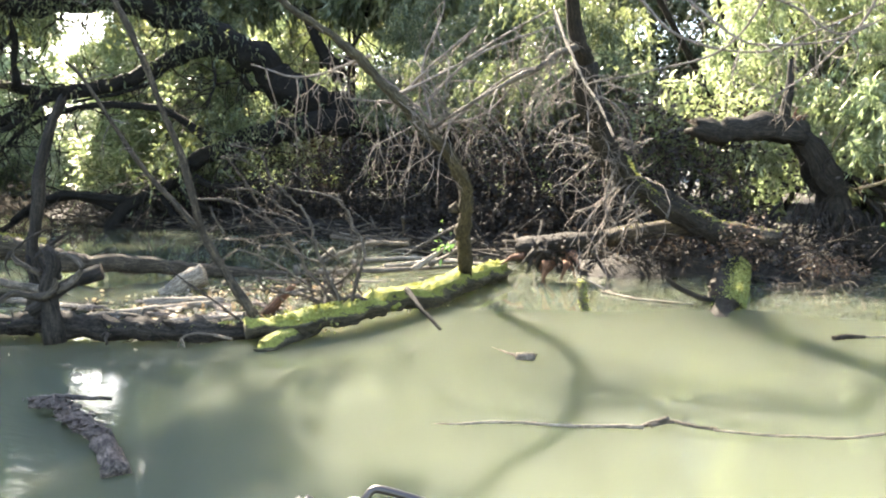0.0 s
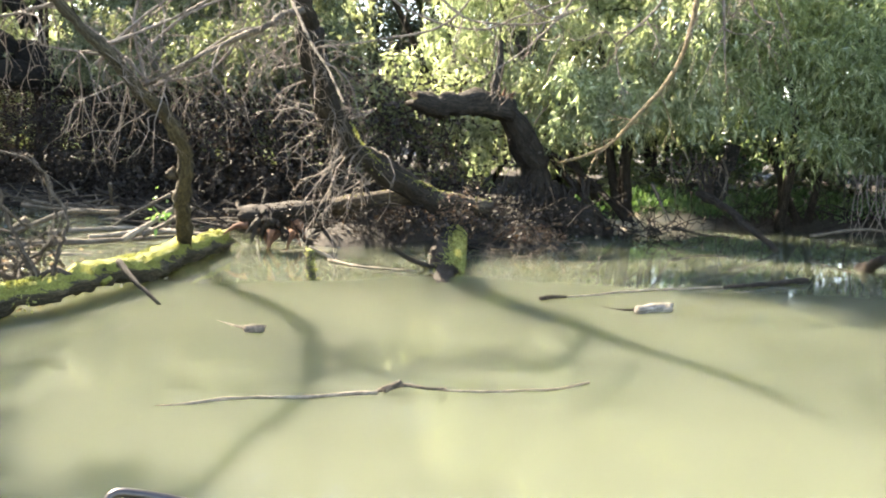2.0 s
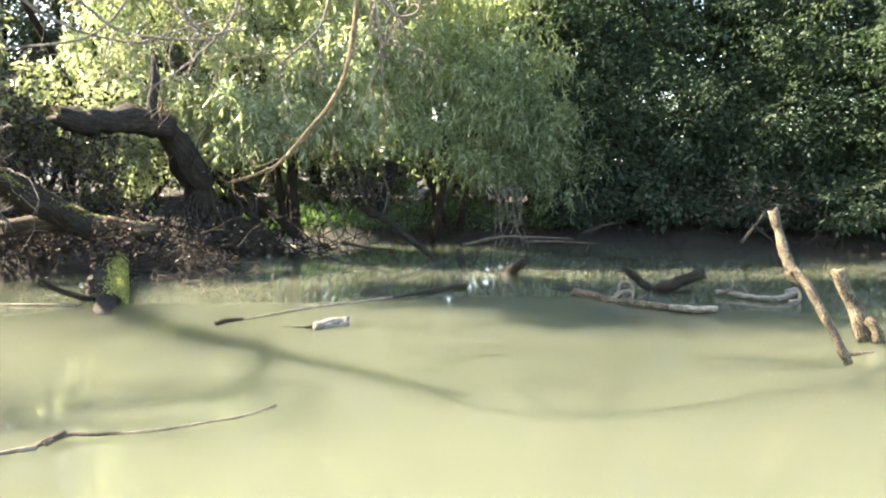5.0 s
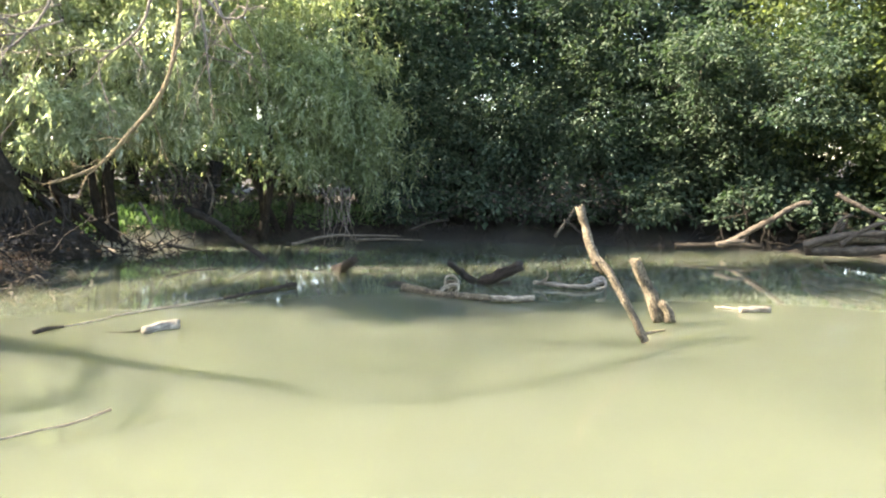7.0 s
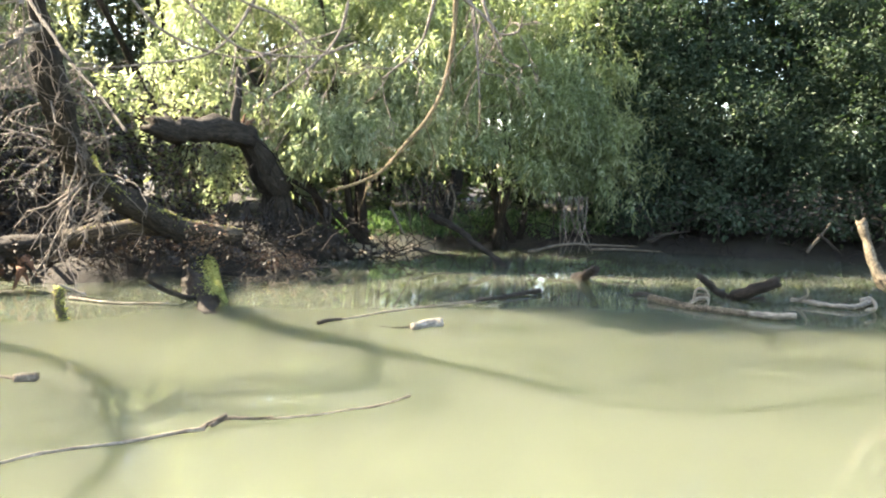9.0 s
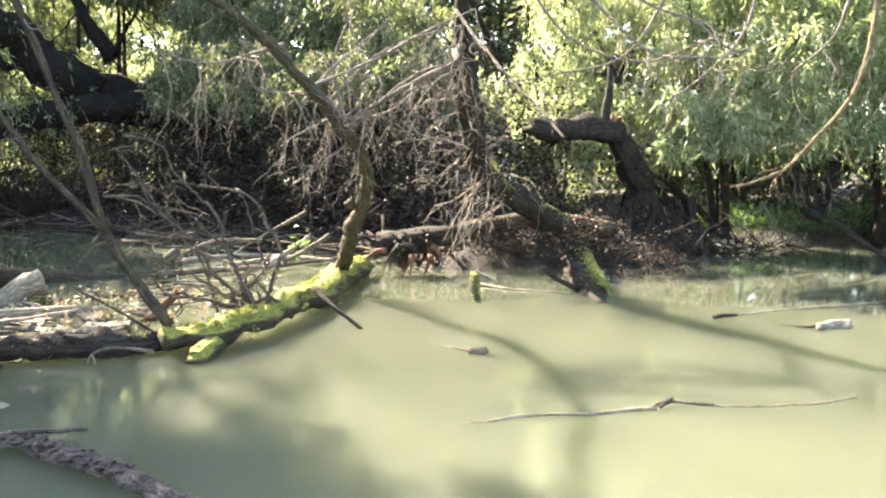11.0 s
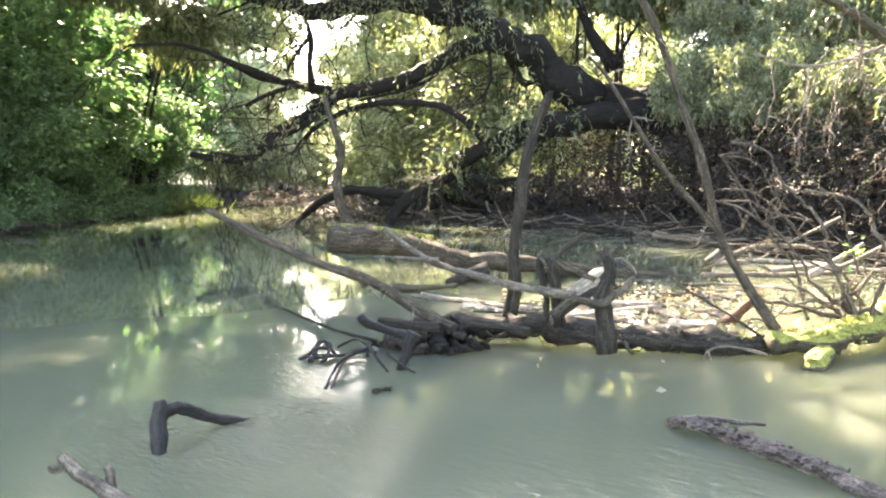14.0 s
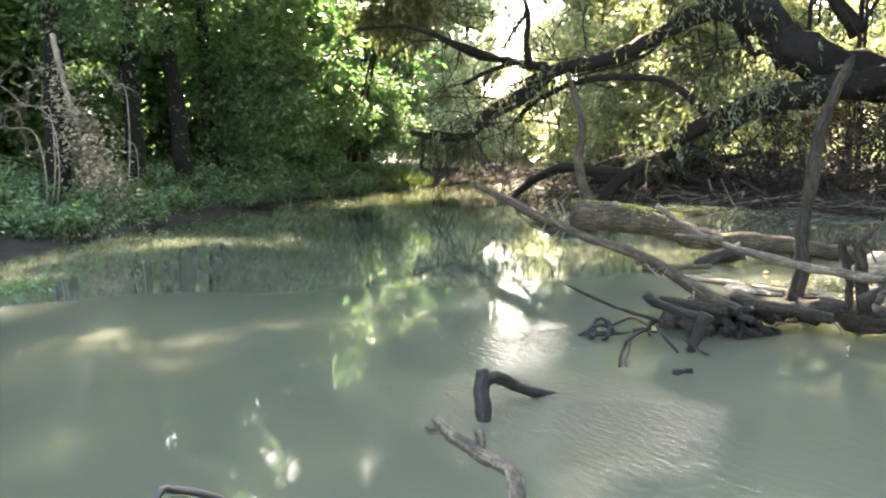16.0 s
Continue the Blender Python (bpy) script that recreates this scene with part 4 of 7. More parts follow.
def bark_plate(parent, at, turn, long, wide, tilt, mat, seed):
    """A curved, ragged plate of bark lying on the water."""
    rng, g = RNG(seed), Geo()
    nu, nv = 9, 6
    u, v = np.meshgrid(np.linspace(-0.5, 0.5, nu), np.linspace(-0.5, 0.5, nv), indexing="ij")
    ends = 1 + rng.normal(0, 0.06, nv)[None, :]
    sides = 1 + np.interp(np.arange(nu), np.arange(0, nu, 2), rng.normal(0, 0.16, (nu + 1) // 2))[:, None]
    x, y = u * long * ends, v * wide * sides + 0.06 * long * np.sin(3 * u + seed)
    z = 0.35 * wide * (0.25 - v ** 2) + 0.012 * rng.normal(0, 1, (nu, nv)) + u * long * math.sin(radians(tilt))
    top = np.stack([x, y, z], -1).reshape(-1, 3)
    a = radians(turn)
    turned = np.array([[math.cos(a), math.sin(a), 0], [-math.sin(a), math.cos(a), 0], [0, 0, 1]])
    verts = np.vstack([top, top - (0, 0, 0.022)]) @ turned + np.array(at)
    i, j = np.meshgrid(np.arange(nu - 1), np.arange(nv - 1), indexing="ij")
    q = np.stack([i * nv + j, (i + 1) * nv + j, (i + 1) * nv + j + 1, i * nv + j + 1], -1).reshape(-1, 4)
    n = nu * nv
    ring = [k * nv for k in range(nu)] + [(nu - 1) * nv + k for k in range(1, nv)] + [k * nv + nv - 1 for k in range(nu - 2, -1, -1)] + [k for k in range(nv - 2, 0, -1)]
    rim = [(ring[(k + 1) % len(ring)], ring[k], ring[k] + n, ring[(k + 1) % len(ring)] + n) for k in range(len(ring))]
    g.add(verts, np.vstack([q, q[:, ::-1] + n, rim]), None, np.vstack([np.stack([top[:, 1], top[:, 2], top[:, 0]], 1)] * 2))
    return part("bark_plate", g, mat, parent, "curved plate of pale bark", smooth=False)


def caught_debris():
    """Flood wood caught round the fallen tree."""
    t = thing("driftwood_raft", (-6.5, 9.5, 0.0), "raft of pale floating sticks and bark caught in branches", "driftwood")
    rng = RNG(170)
    for k, (line, r, mat) in enumerate([([(-6.71, 7.07, 0.04), (-6.52, 7.77, 0.04), (-6.25, 8.44, 0.04)], 0.06, WOOD_PALE), ([(-7.08, 7.83, 0.05), (-6.77, 8.15, 0.05), (-6.32, 8.49, 0.05)], 0.07, WOOD_PALE), ([(-7.49, 7.41, 0.03), (-8.17, 7.34, 0.03), (-9.47, 7.52, 0.03)], 0.035, WOOD_PALE),
                                        ([(-6.17, 6.75, 0.04), (-5.67, 7.16, 0.04), (-5.24, 7.72, 0.04)], 0.04, WOOD_PALE), ([(-6.86, 6.62, 0.04), (-6.71, 7.07, 0.04), (-6.18, 7.11, 0.04)], 0.05, BARK_GREY), ([(-5.64, 6.39, 0.03), (-5.42, 6.97, 0.03), (-5.25, 7.59, 0.03)], 0.025, WOOD_PALE),
                                        ([(-10.11, 7.59, 0.06), (-9.72, 7.87, 0.06), (-9.49, 8.33, 0.06)], 0.06, BARK_OLIVE), ([(-9.34, 7.18, 0.05), (-8.66, 7.23, 0.05), (-7.68, 7.20, 0.05)], 0.03, BARK_GREY)]):
        limb(t, "stick", mat, line, r, r * 0.6, 171 + k)
    for k in range(26):
        p = np.array([-6.3 + rng.normal(0, 0.9), 9.2 + rng.normal(0, 1.2), 0.02])
        d = np.array([rng.normal(0, 1), rng.normal(0, 0.5), 0.05])
        d *= rng.uniform(0.2, 0.6) / np.linalg.norm(d)
        limb(t, "stick", [WOOD_PALE, BARK_GREY, BARK_DARK][k % 3], [p - d, p, p + d], 0.02, 0.012, 190 + k, 5)
    litter(t, (-6.3, 8.6, 0.03), (0.9, 1.1, 0.02), 600, 220, (0.08, 0.05), LEAF_DRY, label="pale withered leaves")
    for k, (x, y, z, long) in enumerate([(-8.05, 7.2, 0.04, 0.7), (-7.58, 7.41, 0.04, 0.5), (-6.82, 7.05, 0.04, 0.45), (-6.62, 7.7, 0.04, 0.8), (-6.2, 7.4, 0.04, 0.5), (-6.32, 8.36, 0.04, 0.6), (-5.72, 6.95, 0.04, 0.5), (-5.93, 8.09, 0.04, 0.5), (-7.16, 8.11, 0.04, 0.5), (-5.55, 7.72, 0.04, 0.7), (-5.51, 8.42, 0.04, 0.6)]):
        bark_plate(t, (x, y, 0.03), rng.uniform(-40, 30), long, long * rng.uniform(0.2, 0.34), rng.uniform(-6, 6), [WOOD_PALE, BARK_PLATE, BARK_PLATE][k % 3], 1600 + k)
    b = thing("big_log", (-10, 9.5, 0), "large fallen log with moss and a broken end", "log")
    body = [(-11.39, 7.47, 0.77), (-11.00, 8.11, 0.69), (-10.43, 8.85, 0.52), (-9.78, 9.72, 0.26), (-9.01, 10.57, 0.04), (-8.09, 11.29, -0.05), (-7.10, 11.93, -0.08)]
    lg = limb(b, "log", BARK_WILLOW, body, 0.23, 0.08, 230, 20, step=0.12, rough=0.1)
    mossy(lg, body[:3], 0.22, 2200, 231, 0.6)
    limb(b, "log_leg", BARK_DARK, [(-9.52, 9.17, 0.20), (-9.80, 8.95, 0.11), (-9.97, 8.81, -0.03), (-10.04, 8.76, -0.16)], 0.14, 0.08, 232)
    limb(b, "branch_stub", BARK_GREY, [(-7.45, 11.53, -0.05), (-7.49, 11.51, 0.16)], 0.06, 0.05, 233)
    s = thing("sawn_log", (-7.88, 9.56, 0.00), "short bleached log end sticking out of the water", "log")
    limb(s, "log", WOOD_PALE, [(-7.86, 8.93, -0.08), (-7.69, 9.05, 0.06), (-7.52, 9.17, 0.20), (-7.39, 9.25, 0.28)], 0.15, 0.16, 234, 12, jag=0.02)
    s = thing("rotten_branch", (-5.39, 8.51, 0.00), "reddish rotten branch stump in the water", "branch")
    limb(s, "branch", WOOD_RED, [(-5.29, 8.14, -0.04), (-5.14, 8.21, 0.15), (-4.96, 8.29, 0.34)], 0.08, 0.05, 235, 8, jag=0.05)
    s = thing("crooked_snag", (-11.95, 8.37, 0.77), "bare crooked dead stem standing in the water", "snag")
    limb(s, "stem", BARK_WILLOW, [(-11.85, 8.37, 0.79), (-11.9, 8.35, 0.96), (-12.03, 8.27, 1.23), (-12.1, 8.26, 1.61), (-12.06, 8.35, 2.09), (-12.17, 8.31, 2.57), (-12.32, 8.25, 3.05)], 0.10, 0.045, 236, 10, rough=0.16)
    s = thing("driftwood_branches", (-6.06, 12.46, 0.00), "pale tangle of drifted branches in the water", "driftwood")
    for k, line in enumerate([[(-6.97, 11.44, 0.06), (-6.30, 12.03, 0.06), (-5.52, 12.66, 0.06), (-4.75, 14.23, 0.06)], [(-6.29, 12.53, 0.08), (-5.65, 13.71, 0.08), (-4.78, 13.56, 0.08)], [(-5.26, 12.34, 0.17), (-4.87, 12.45, 0.39), (-4.52, 12.55, 0.62)], [(-7.51, 13.29, 0.05), (-6.79, 14.40, 0.05), (-5.34, 14.10, 0.05)], [(-6.75, 11.65, 0.45), (-6.93, 11.57, 0.26), (-6.23, 11.87, 0.54), (-5.54, 12.14, 0.54)], [(-5.55, 12.25, 0.09), (-5.21, 12.44, 0.34), (-4.88, 12.61, 0.60)]]):
        limb(s, "branch", WOOD_PALE if k % 2 else BARK_GREY, line, 0.05, 0.03, 240 + k)


caught_debris()


def broken_willow():
    t = thing("broken_willow", (1.48, 16.86, -0.04), "old broken willow trunk with a torn horizontal limb", "tree")
    trunk = [(2.05, 16.98, -0.22), (1.62, 16.88, 0.30), (1.18, 16.68, 0.94), (0.68, 16.28, 1.66), (0.36, 16.02, 2.08), (0.16, 15.82, 2.36)]
    limb(t, "trunk", BARK_DARK, trunk, 0.46, 0.19, 251, 28, step=0.2, rough=0.13)
    limb(t, "broken_limb", BARK_DARK, [(0.22, 15.87, 2.38), (-0.32, 15.41, 2.42), (-0.87, 15.02, 2.37), (-1.36, 14.66, 2.46)], 0.22, 0.19, 252, 20, step=0.12, rough=0.16, jag=0.12)
    for k in range(9):
        rng = RNG(1250 + k)
        p = np.array((0.08, 15.72, 2.52)) + rng.normal(0, 1, 3) * (0.16, 0.08, 0.03)
        limb(t, "torn_splinter", WOOD_RED if k % 2 else BARK_GREY, [p, p + (rng.normal(0.03, 0.05), -0.02, rng.uniform(0.06, 0.14)), p + (rng.normal(0.08, 0.12), -0.05, rng.uniform(0.10, 0.26))], 0.04, 0.008, 1250 + k, 6, rough=0.2)
    limb(t, "upright_limb", BARK_DARK, [(-0.03, 15.61, 2.42), (-0.02, 15.62, 2.85), (0.05, 15.62, 3.25), (0.06, 15.62, 3.62)], 0.10, 0.05, 253)
    for k in range(26):
        rng = RNG(260 + k)
        x = rng.uniform(590, 770)
        limb(t, "root", TWIG_DARK, [D for D in (lambda a: [a, a + np.array([rng.normal(0, .1), -.1, -.35]), a + np.array([rng.normal(0, .2), -.15, -.8])])(np.array((0.36, 16.24, 0.89)) + np.array([(x - 640) * 0.011, 0, rng.uniform(0, 0.3)]))], 0.03, 0.01, 260 + k, 5)
    litter(t, (-0.28, 15.59, 0.65), (0.6, 0.5, 0.15), 700, 290)
    l = thing("mossy_log", (-1.49, 13.59, 0.67), "mossy log lying across roots above the water", "log")
    line = [(-2.49, 13.35, 0.63), (-1.82, 13.52, 0.74), (-1.27, 13.64, 0.83), (-0.52, 13.75, 0.75), (0.12, 13.82, 0.63)]
    limb(l, "log", BARK_WILLOW, line, 0.16, 0.14, 291, 10)
    mossy(l, line, 0.15, 350, 292)
    twigs_along(l, line, 14, 0, 1, 0.8, 0.015, 293, TWIG_DARK, (0, -0.3, -0.2), 0.4)
    h = thing("litter_heap", (0.7, 13.4, 0.5), "reddish-brown heap of dead leaves and roots", "leaves", kind="stuff")
    rng, g = RNG(296), Geo()
    x, y = rng.normal(0.75, 0.42, 3600), rng.normal(13.3, 0.75, 3600)
    z = land_height(x, y) + rng.uniform(0.0, 0.12, 3600)
    keep = z > 0.12
    at = np.stack([x, y, z], 1)[keep]
    leaves(g, at, rng.normal(0, 1, at.shape) * (1, 1, 0.4), 0.09, 0.04, rng)
    part("litter", g, LEAF_FIBRE, h)
    g = Geo()
    for k in range(60):
        px, py = rng.normal(0.75, 0.5), rng.normal(13.2, 0.7)
        pz = max(0.05, float(land_height(np.array([px]), np.array([py]))[0]))
        spray(g, (px, py, pz), rng.normal(0, 1, 3) * (1, 0.7, 0.3) + (0, -0.4, 0.1), rng.uniform(0.3, 0.8), 0.014, rng, 1, 0.5, 3, sides=3)
    part("twigs", g, BARK_ANTLER, h)
    b = thing("brushwood", (-0.88, 14.31, 0.43), "heap of dead twigs and leaves round tree roots", "brushwood", kind="stuff")
    g, rng = Geo(), RNG(294)
    for k in range(90):
        p = np.array((-0.69, 14.34, 0.58)) + rng.normal(0, 1, 3) * (1.3, 0.7, 0.12)
        spray(g, p, rng.normal(0, 1, 3) * (1, 1, 0.45), rng.uniform(0.4, 1.0), 0.014, rng, 1, 0.1, 3)
    part("twigs", g, TWIG_DARK, b)
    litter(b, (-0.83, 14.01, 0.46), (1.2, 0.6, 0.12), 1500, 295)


broken_willow()


def great_willow():
    t = thing("great_willow", (-12.91, 28.16, -0.33), "massive dark willow leaning over the channel with arching limbs", "tree")
    trunk = [(-12.29, 28.94, -0.26), (-12.80, 28.20, 1.73), (-13.77, 27.24, 3.24), (-14.78, 26.20, 4.18), (-15.99, 24.97, 4.64), (-16.93, 23.80, 5.29), (-18.07, 23.02, 6.08), (-19.01, 22.32, 6.73), (-19.90, 21.59, 7.24), (-20.76, 20.84, 7.55), (-21.57, 20.06, 7.67), (-22.59, 19.00, 7.55), (-23.41, 18.06, 7.43), (-24.26, 16.99, 7.58), (-25.11, 15.81, 7.91)]
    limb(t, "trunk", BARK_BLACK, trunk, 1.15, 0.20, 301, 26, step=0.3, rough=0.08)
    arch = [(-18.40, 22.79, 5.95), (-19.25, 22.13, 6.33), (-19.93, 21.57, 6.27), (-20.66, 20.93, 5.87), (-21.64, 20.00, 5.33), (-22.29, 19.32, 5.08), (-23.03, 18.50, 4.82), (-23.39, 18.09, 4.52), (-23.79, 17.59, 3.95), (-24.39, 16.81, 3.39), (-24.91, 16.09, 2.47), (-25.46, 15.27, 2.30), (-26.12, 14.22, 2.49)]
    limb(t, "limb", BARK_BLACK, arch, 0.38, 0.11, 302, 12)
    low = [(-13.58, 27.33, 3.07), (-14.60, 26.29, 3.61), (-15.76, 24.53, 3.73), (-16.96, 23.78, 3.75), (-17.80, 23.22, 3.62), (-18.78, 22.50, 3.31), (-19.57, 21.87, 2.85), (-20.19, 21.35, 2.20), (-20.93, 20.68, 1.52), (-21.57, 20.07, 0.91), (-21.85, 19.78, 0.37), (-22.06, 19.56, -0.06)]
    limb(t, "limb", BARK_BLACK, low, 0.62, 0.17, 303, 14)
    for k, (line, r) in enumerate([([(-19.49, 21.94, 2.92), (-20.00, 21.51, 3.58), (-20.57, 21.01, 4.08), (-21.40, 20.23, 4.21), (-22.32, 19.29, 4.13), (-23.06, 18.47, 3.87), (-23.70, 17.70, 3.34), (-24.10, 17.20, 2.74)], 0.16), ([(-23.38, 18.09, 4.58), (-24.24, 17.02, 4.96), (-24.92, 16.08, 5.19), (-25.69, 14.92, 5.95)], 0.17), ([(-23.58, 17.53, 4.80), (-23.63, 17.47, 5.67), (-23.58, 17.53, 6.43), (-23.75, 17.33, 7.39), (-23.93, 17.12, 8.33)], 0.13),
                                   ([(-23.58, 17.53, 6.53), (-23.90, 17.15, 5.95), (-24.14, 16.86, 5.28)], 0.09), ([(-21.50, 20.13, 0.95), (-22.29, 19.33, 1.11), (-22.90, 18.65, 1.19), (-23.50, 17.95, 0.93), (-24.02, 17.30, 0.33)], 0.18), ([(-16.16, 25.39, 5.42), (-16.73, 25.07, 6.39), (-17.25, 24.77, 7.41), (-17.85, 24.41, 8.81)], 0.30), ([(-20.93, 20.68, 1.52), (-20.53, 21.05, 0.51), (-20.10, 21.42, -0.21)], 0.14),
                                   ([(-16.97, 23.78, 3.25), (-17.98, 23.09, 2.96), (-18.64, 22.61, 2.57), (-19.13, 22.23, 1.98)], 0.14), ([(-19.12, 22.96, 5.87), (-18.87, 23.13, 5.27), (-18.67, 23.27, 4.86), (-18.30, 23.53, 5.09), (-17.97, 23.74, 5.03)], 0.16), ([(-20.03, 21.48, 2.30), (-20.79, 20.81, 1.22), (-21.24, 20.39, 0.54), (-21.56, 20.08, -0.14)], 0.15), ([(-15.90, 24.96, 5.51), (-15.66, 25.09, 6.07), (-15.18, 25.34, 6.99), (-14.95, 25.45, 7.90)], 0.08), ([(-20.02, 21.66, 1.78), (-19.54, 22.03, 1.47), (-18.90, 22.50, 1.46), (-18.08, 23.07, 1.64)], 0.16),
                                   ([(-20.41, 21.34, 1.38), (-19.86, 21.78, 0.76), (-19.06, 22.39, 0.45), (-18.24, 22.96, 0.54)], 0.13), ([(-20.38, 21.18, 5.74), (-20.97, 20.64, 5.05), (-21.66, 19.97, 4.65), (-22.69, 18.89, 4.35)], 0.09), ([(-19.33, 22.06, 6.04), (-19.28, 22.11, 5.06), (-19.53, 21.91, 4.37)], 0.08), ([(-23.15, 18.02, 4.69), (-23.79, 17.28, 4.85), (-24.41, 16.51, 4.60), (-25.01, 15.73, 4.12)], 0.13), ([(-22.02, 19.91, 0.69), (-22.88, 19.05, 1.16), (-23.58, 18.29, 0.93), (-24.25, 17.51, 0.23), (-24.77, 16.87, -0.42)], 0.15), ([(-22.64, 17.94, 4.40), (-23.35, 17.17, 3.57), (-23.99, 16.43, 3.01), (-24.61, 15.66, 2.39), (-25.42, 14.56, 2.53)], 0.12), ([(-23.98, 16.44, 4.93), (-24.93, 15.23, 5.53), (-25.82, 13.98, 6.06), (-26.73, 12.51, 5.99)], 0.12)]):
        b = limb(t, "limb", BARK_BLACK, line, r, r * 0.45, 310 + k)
        twigs_along(b, line, 7, 0.2, 1.0, 2.0, 0.03, 330 + k, TWIG_DARK, (-0.3, 0, -0.2), 0.4, 2, 3)
    twigs_along(t, arch, 22, 0.2, 1.0, 2.3, 0.035, 350, TWIG_DARK, (-0.4, 0, -0.3), 0.5, 2, 4)
    twigs_along(t, trunk, 16, 0.45, 1.0, 2.4, 0.038, 351, TWIG_DARK, (-0.3, 0, -0.2), 0.5, 2, 4)
    rng, g = RNG(352), Geo()
    for line in (trunk[7:], arch, low[3:9], trunk[8:]):
        c = curve(line, 0.2)
        p = c[rng.integers(0, len(c), 26)][rng.integers(0, 26, 190)] + rng.normal(0, 1, (190, 3)) * (0.7, 0.8, 0.5) + (0, 0, 0.2)
        hanging(g, p, rng, 1.4, 0.22, 0.05, 12)
    # Boughs added above the view to shade the water and cover mirrored sky.
    shade_roof = [(-20.5, 13.5, 10, 2.4, 2.2, 1.2), (-15, 12, 10.6, 2.3, 2.0, 1.1), (-13, 10, 10.5, 2.4, 2.2, 1.2), (-21, 11, 10.5, 2.5, 2.4, 1.2), (-17, 9.5, 11, 2.5, 2.4, 1.2), (-14, 7, 11, 2.4, 2.2, 1.2), (-24, 13.5, 10, 2.4, 2.4, 1.2), (-24, 8.5, 11, 2.5, 2.4, 1.2), (-21, 6, 11.5, 2.5, 2.4, 1.2), (-27.5, 11, 11, 2.5, 2.4, 1.2), (-22, 21, 11, 2.6, 2.4, 2.2), (-18.2, 12.4, 10.4, 2.0, 2.0, 1.0), (-28, 15.5, 10.5, 2.4, 2.4, 1.8), (-15.5, 25.5, 8.9, 2.6, 2.2, 1.4), (-12, 24.5, 8.7, 2.6, 2.2, 1.4), (-19, 26, 9.1, 2.6, 2.2, 1.5), (-22.5, 25, 9.1, 2.4, 2.2, 1.5), (-31.5, 14.5, 9.8, 2.4, 2.4, 1.4), (-32.2, 17.8, 7.8, 2.2, 2.2, 1.2), (-33.5, 5, 10.8, 2.6, 2.4, 1.6), (-34, 0.5, 11.2, 2.6, 2.4, 1.6), (-29, 6, 10.4, 2.6, 2.4, 1.6), (-29.5, 2, 10.8, 2.6, 2.4, 1.6), (-19, 8.4, 11.4, 2.2, 2.0, 1.0), (-23.4, 5.2, 11.4, 2.2, 2.0, 1.0), (-25.6, 11, 11.2, 2.2, 2.0, 1.0), (-17.6, 10.7, 10.7, 1.9, 1.7, 0.8), (-19.2, 11.4, 10.9, 1.6, 1.5, 0.8), (-32.5, 25.8, 12.9, 3.2, 2.6, 1.3), (-27.0, 20.8, 11.6, 2.6, 2.4, 1.2), (-38.0, 29.5, 13.8, 3.2, 3.0, 1.4), (-37.5, 15.5, 11.6, 2.6, 2.4, 1.5), (-34.3, 15.0, 11.8, 2.4, 2.2, 1.3)]
    root = np.array((-19.90, 21.59, 7.24))
    for k, (x, y, z, *_) in enumerate(shade_roof):
        end = np.array([x, y, z])
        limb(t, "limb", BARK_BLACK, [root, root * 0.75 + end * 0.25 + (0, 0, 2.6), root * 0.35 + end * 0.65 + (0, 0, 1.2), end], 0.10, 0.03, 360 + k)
    hanging(g, clump_points(rng, shade_roof, 120), rng, 0.8, 0.40, 0.13, 7)
    tagged(part("crown", g, LEAF_GREY, t, "sparse narrow grey-green leaves"), kind="stuff")


great_willow()


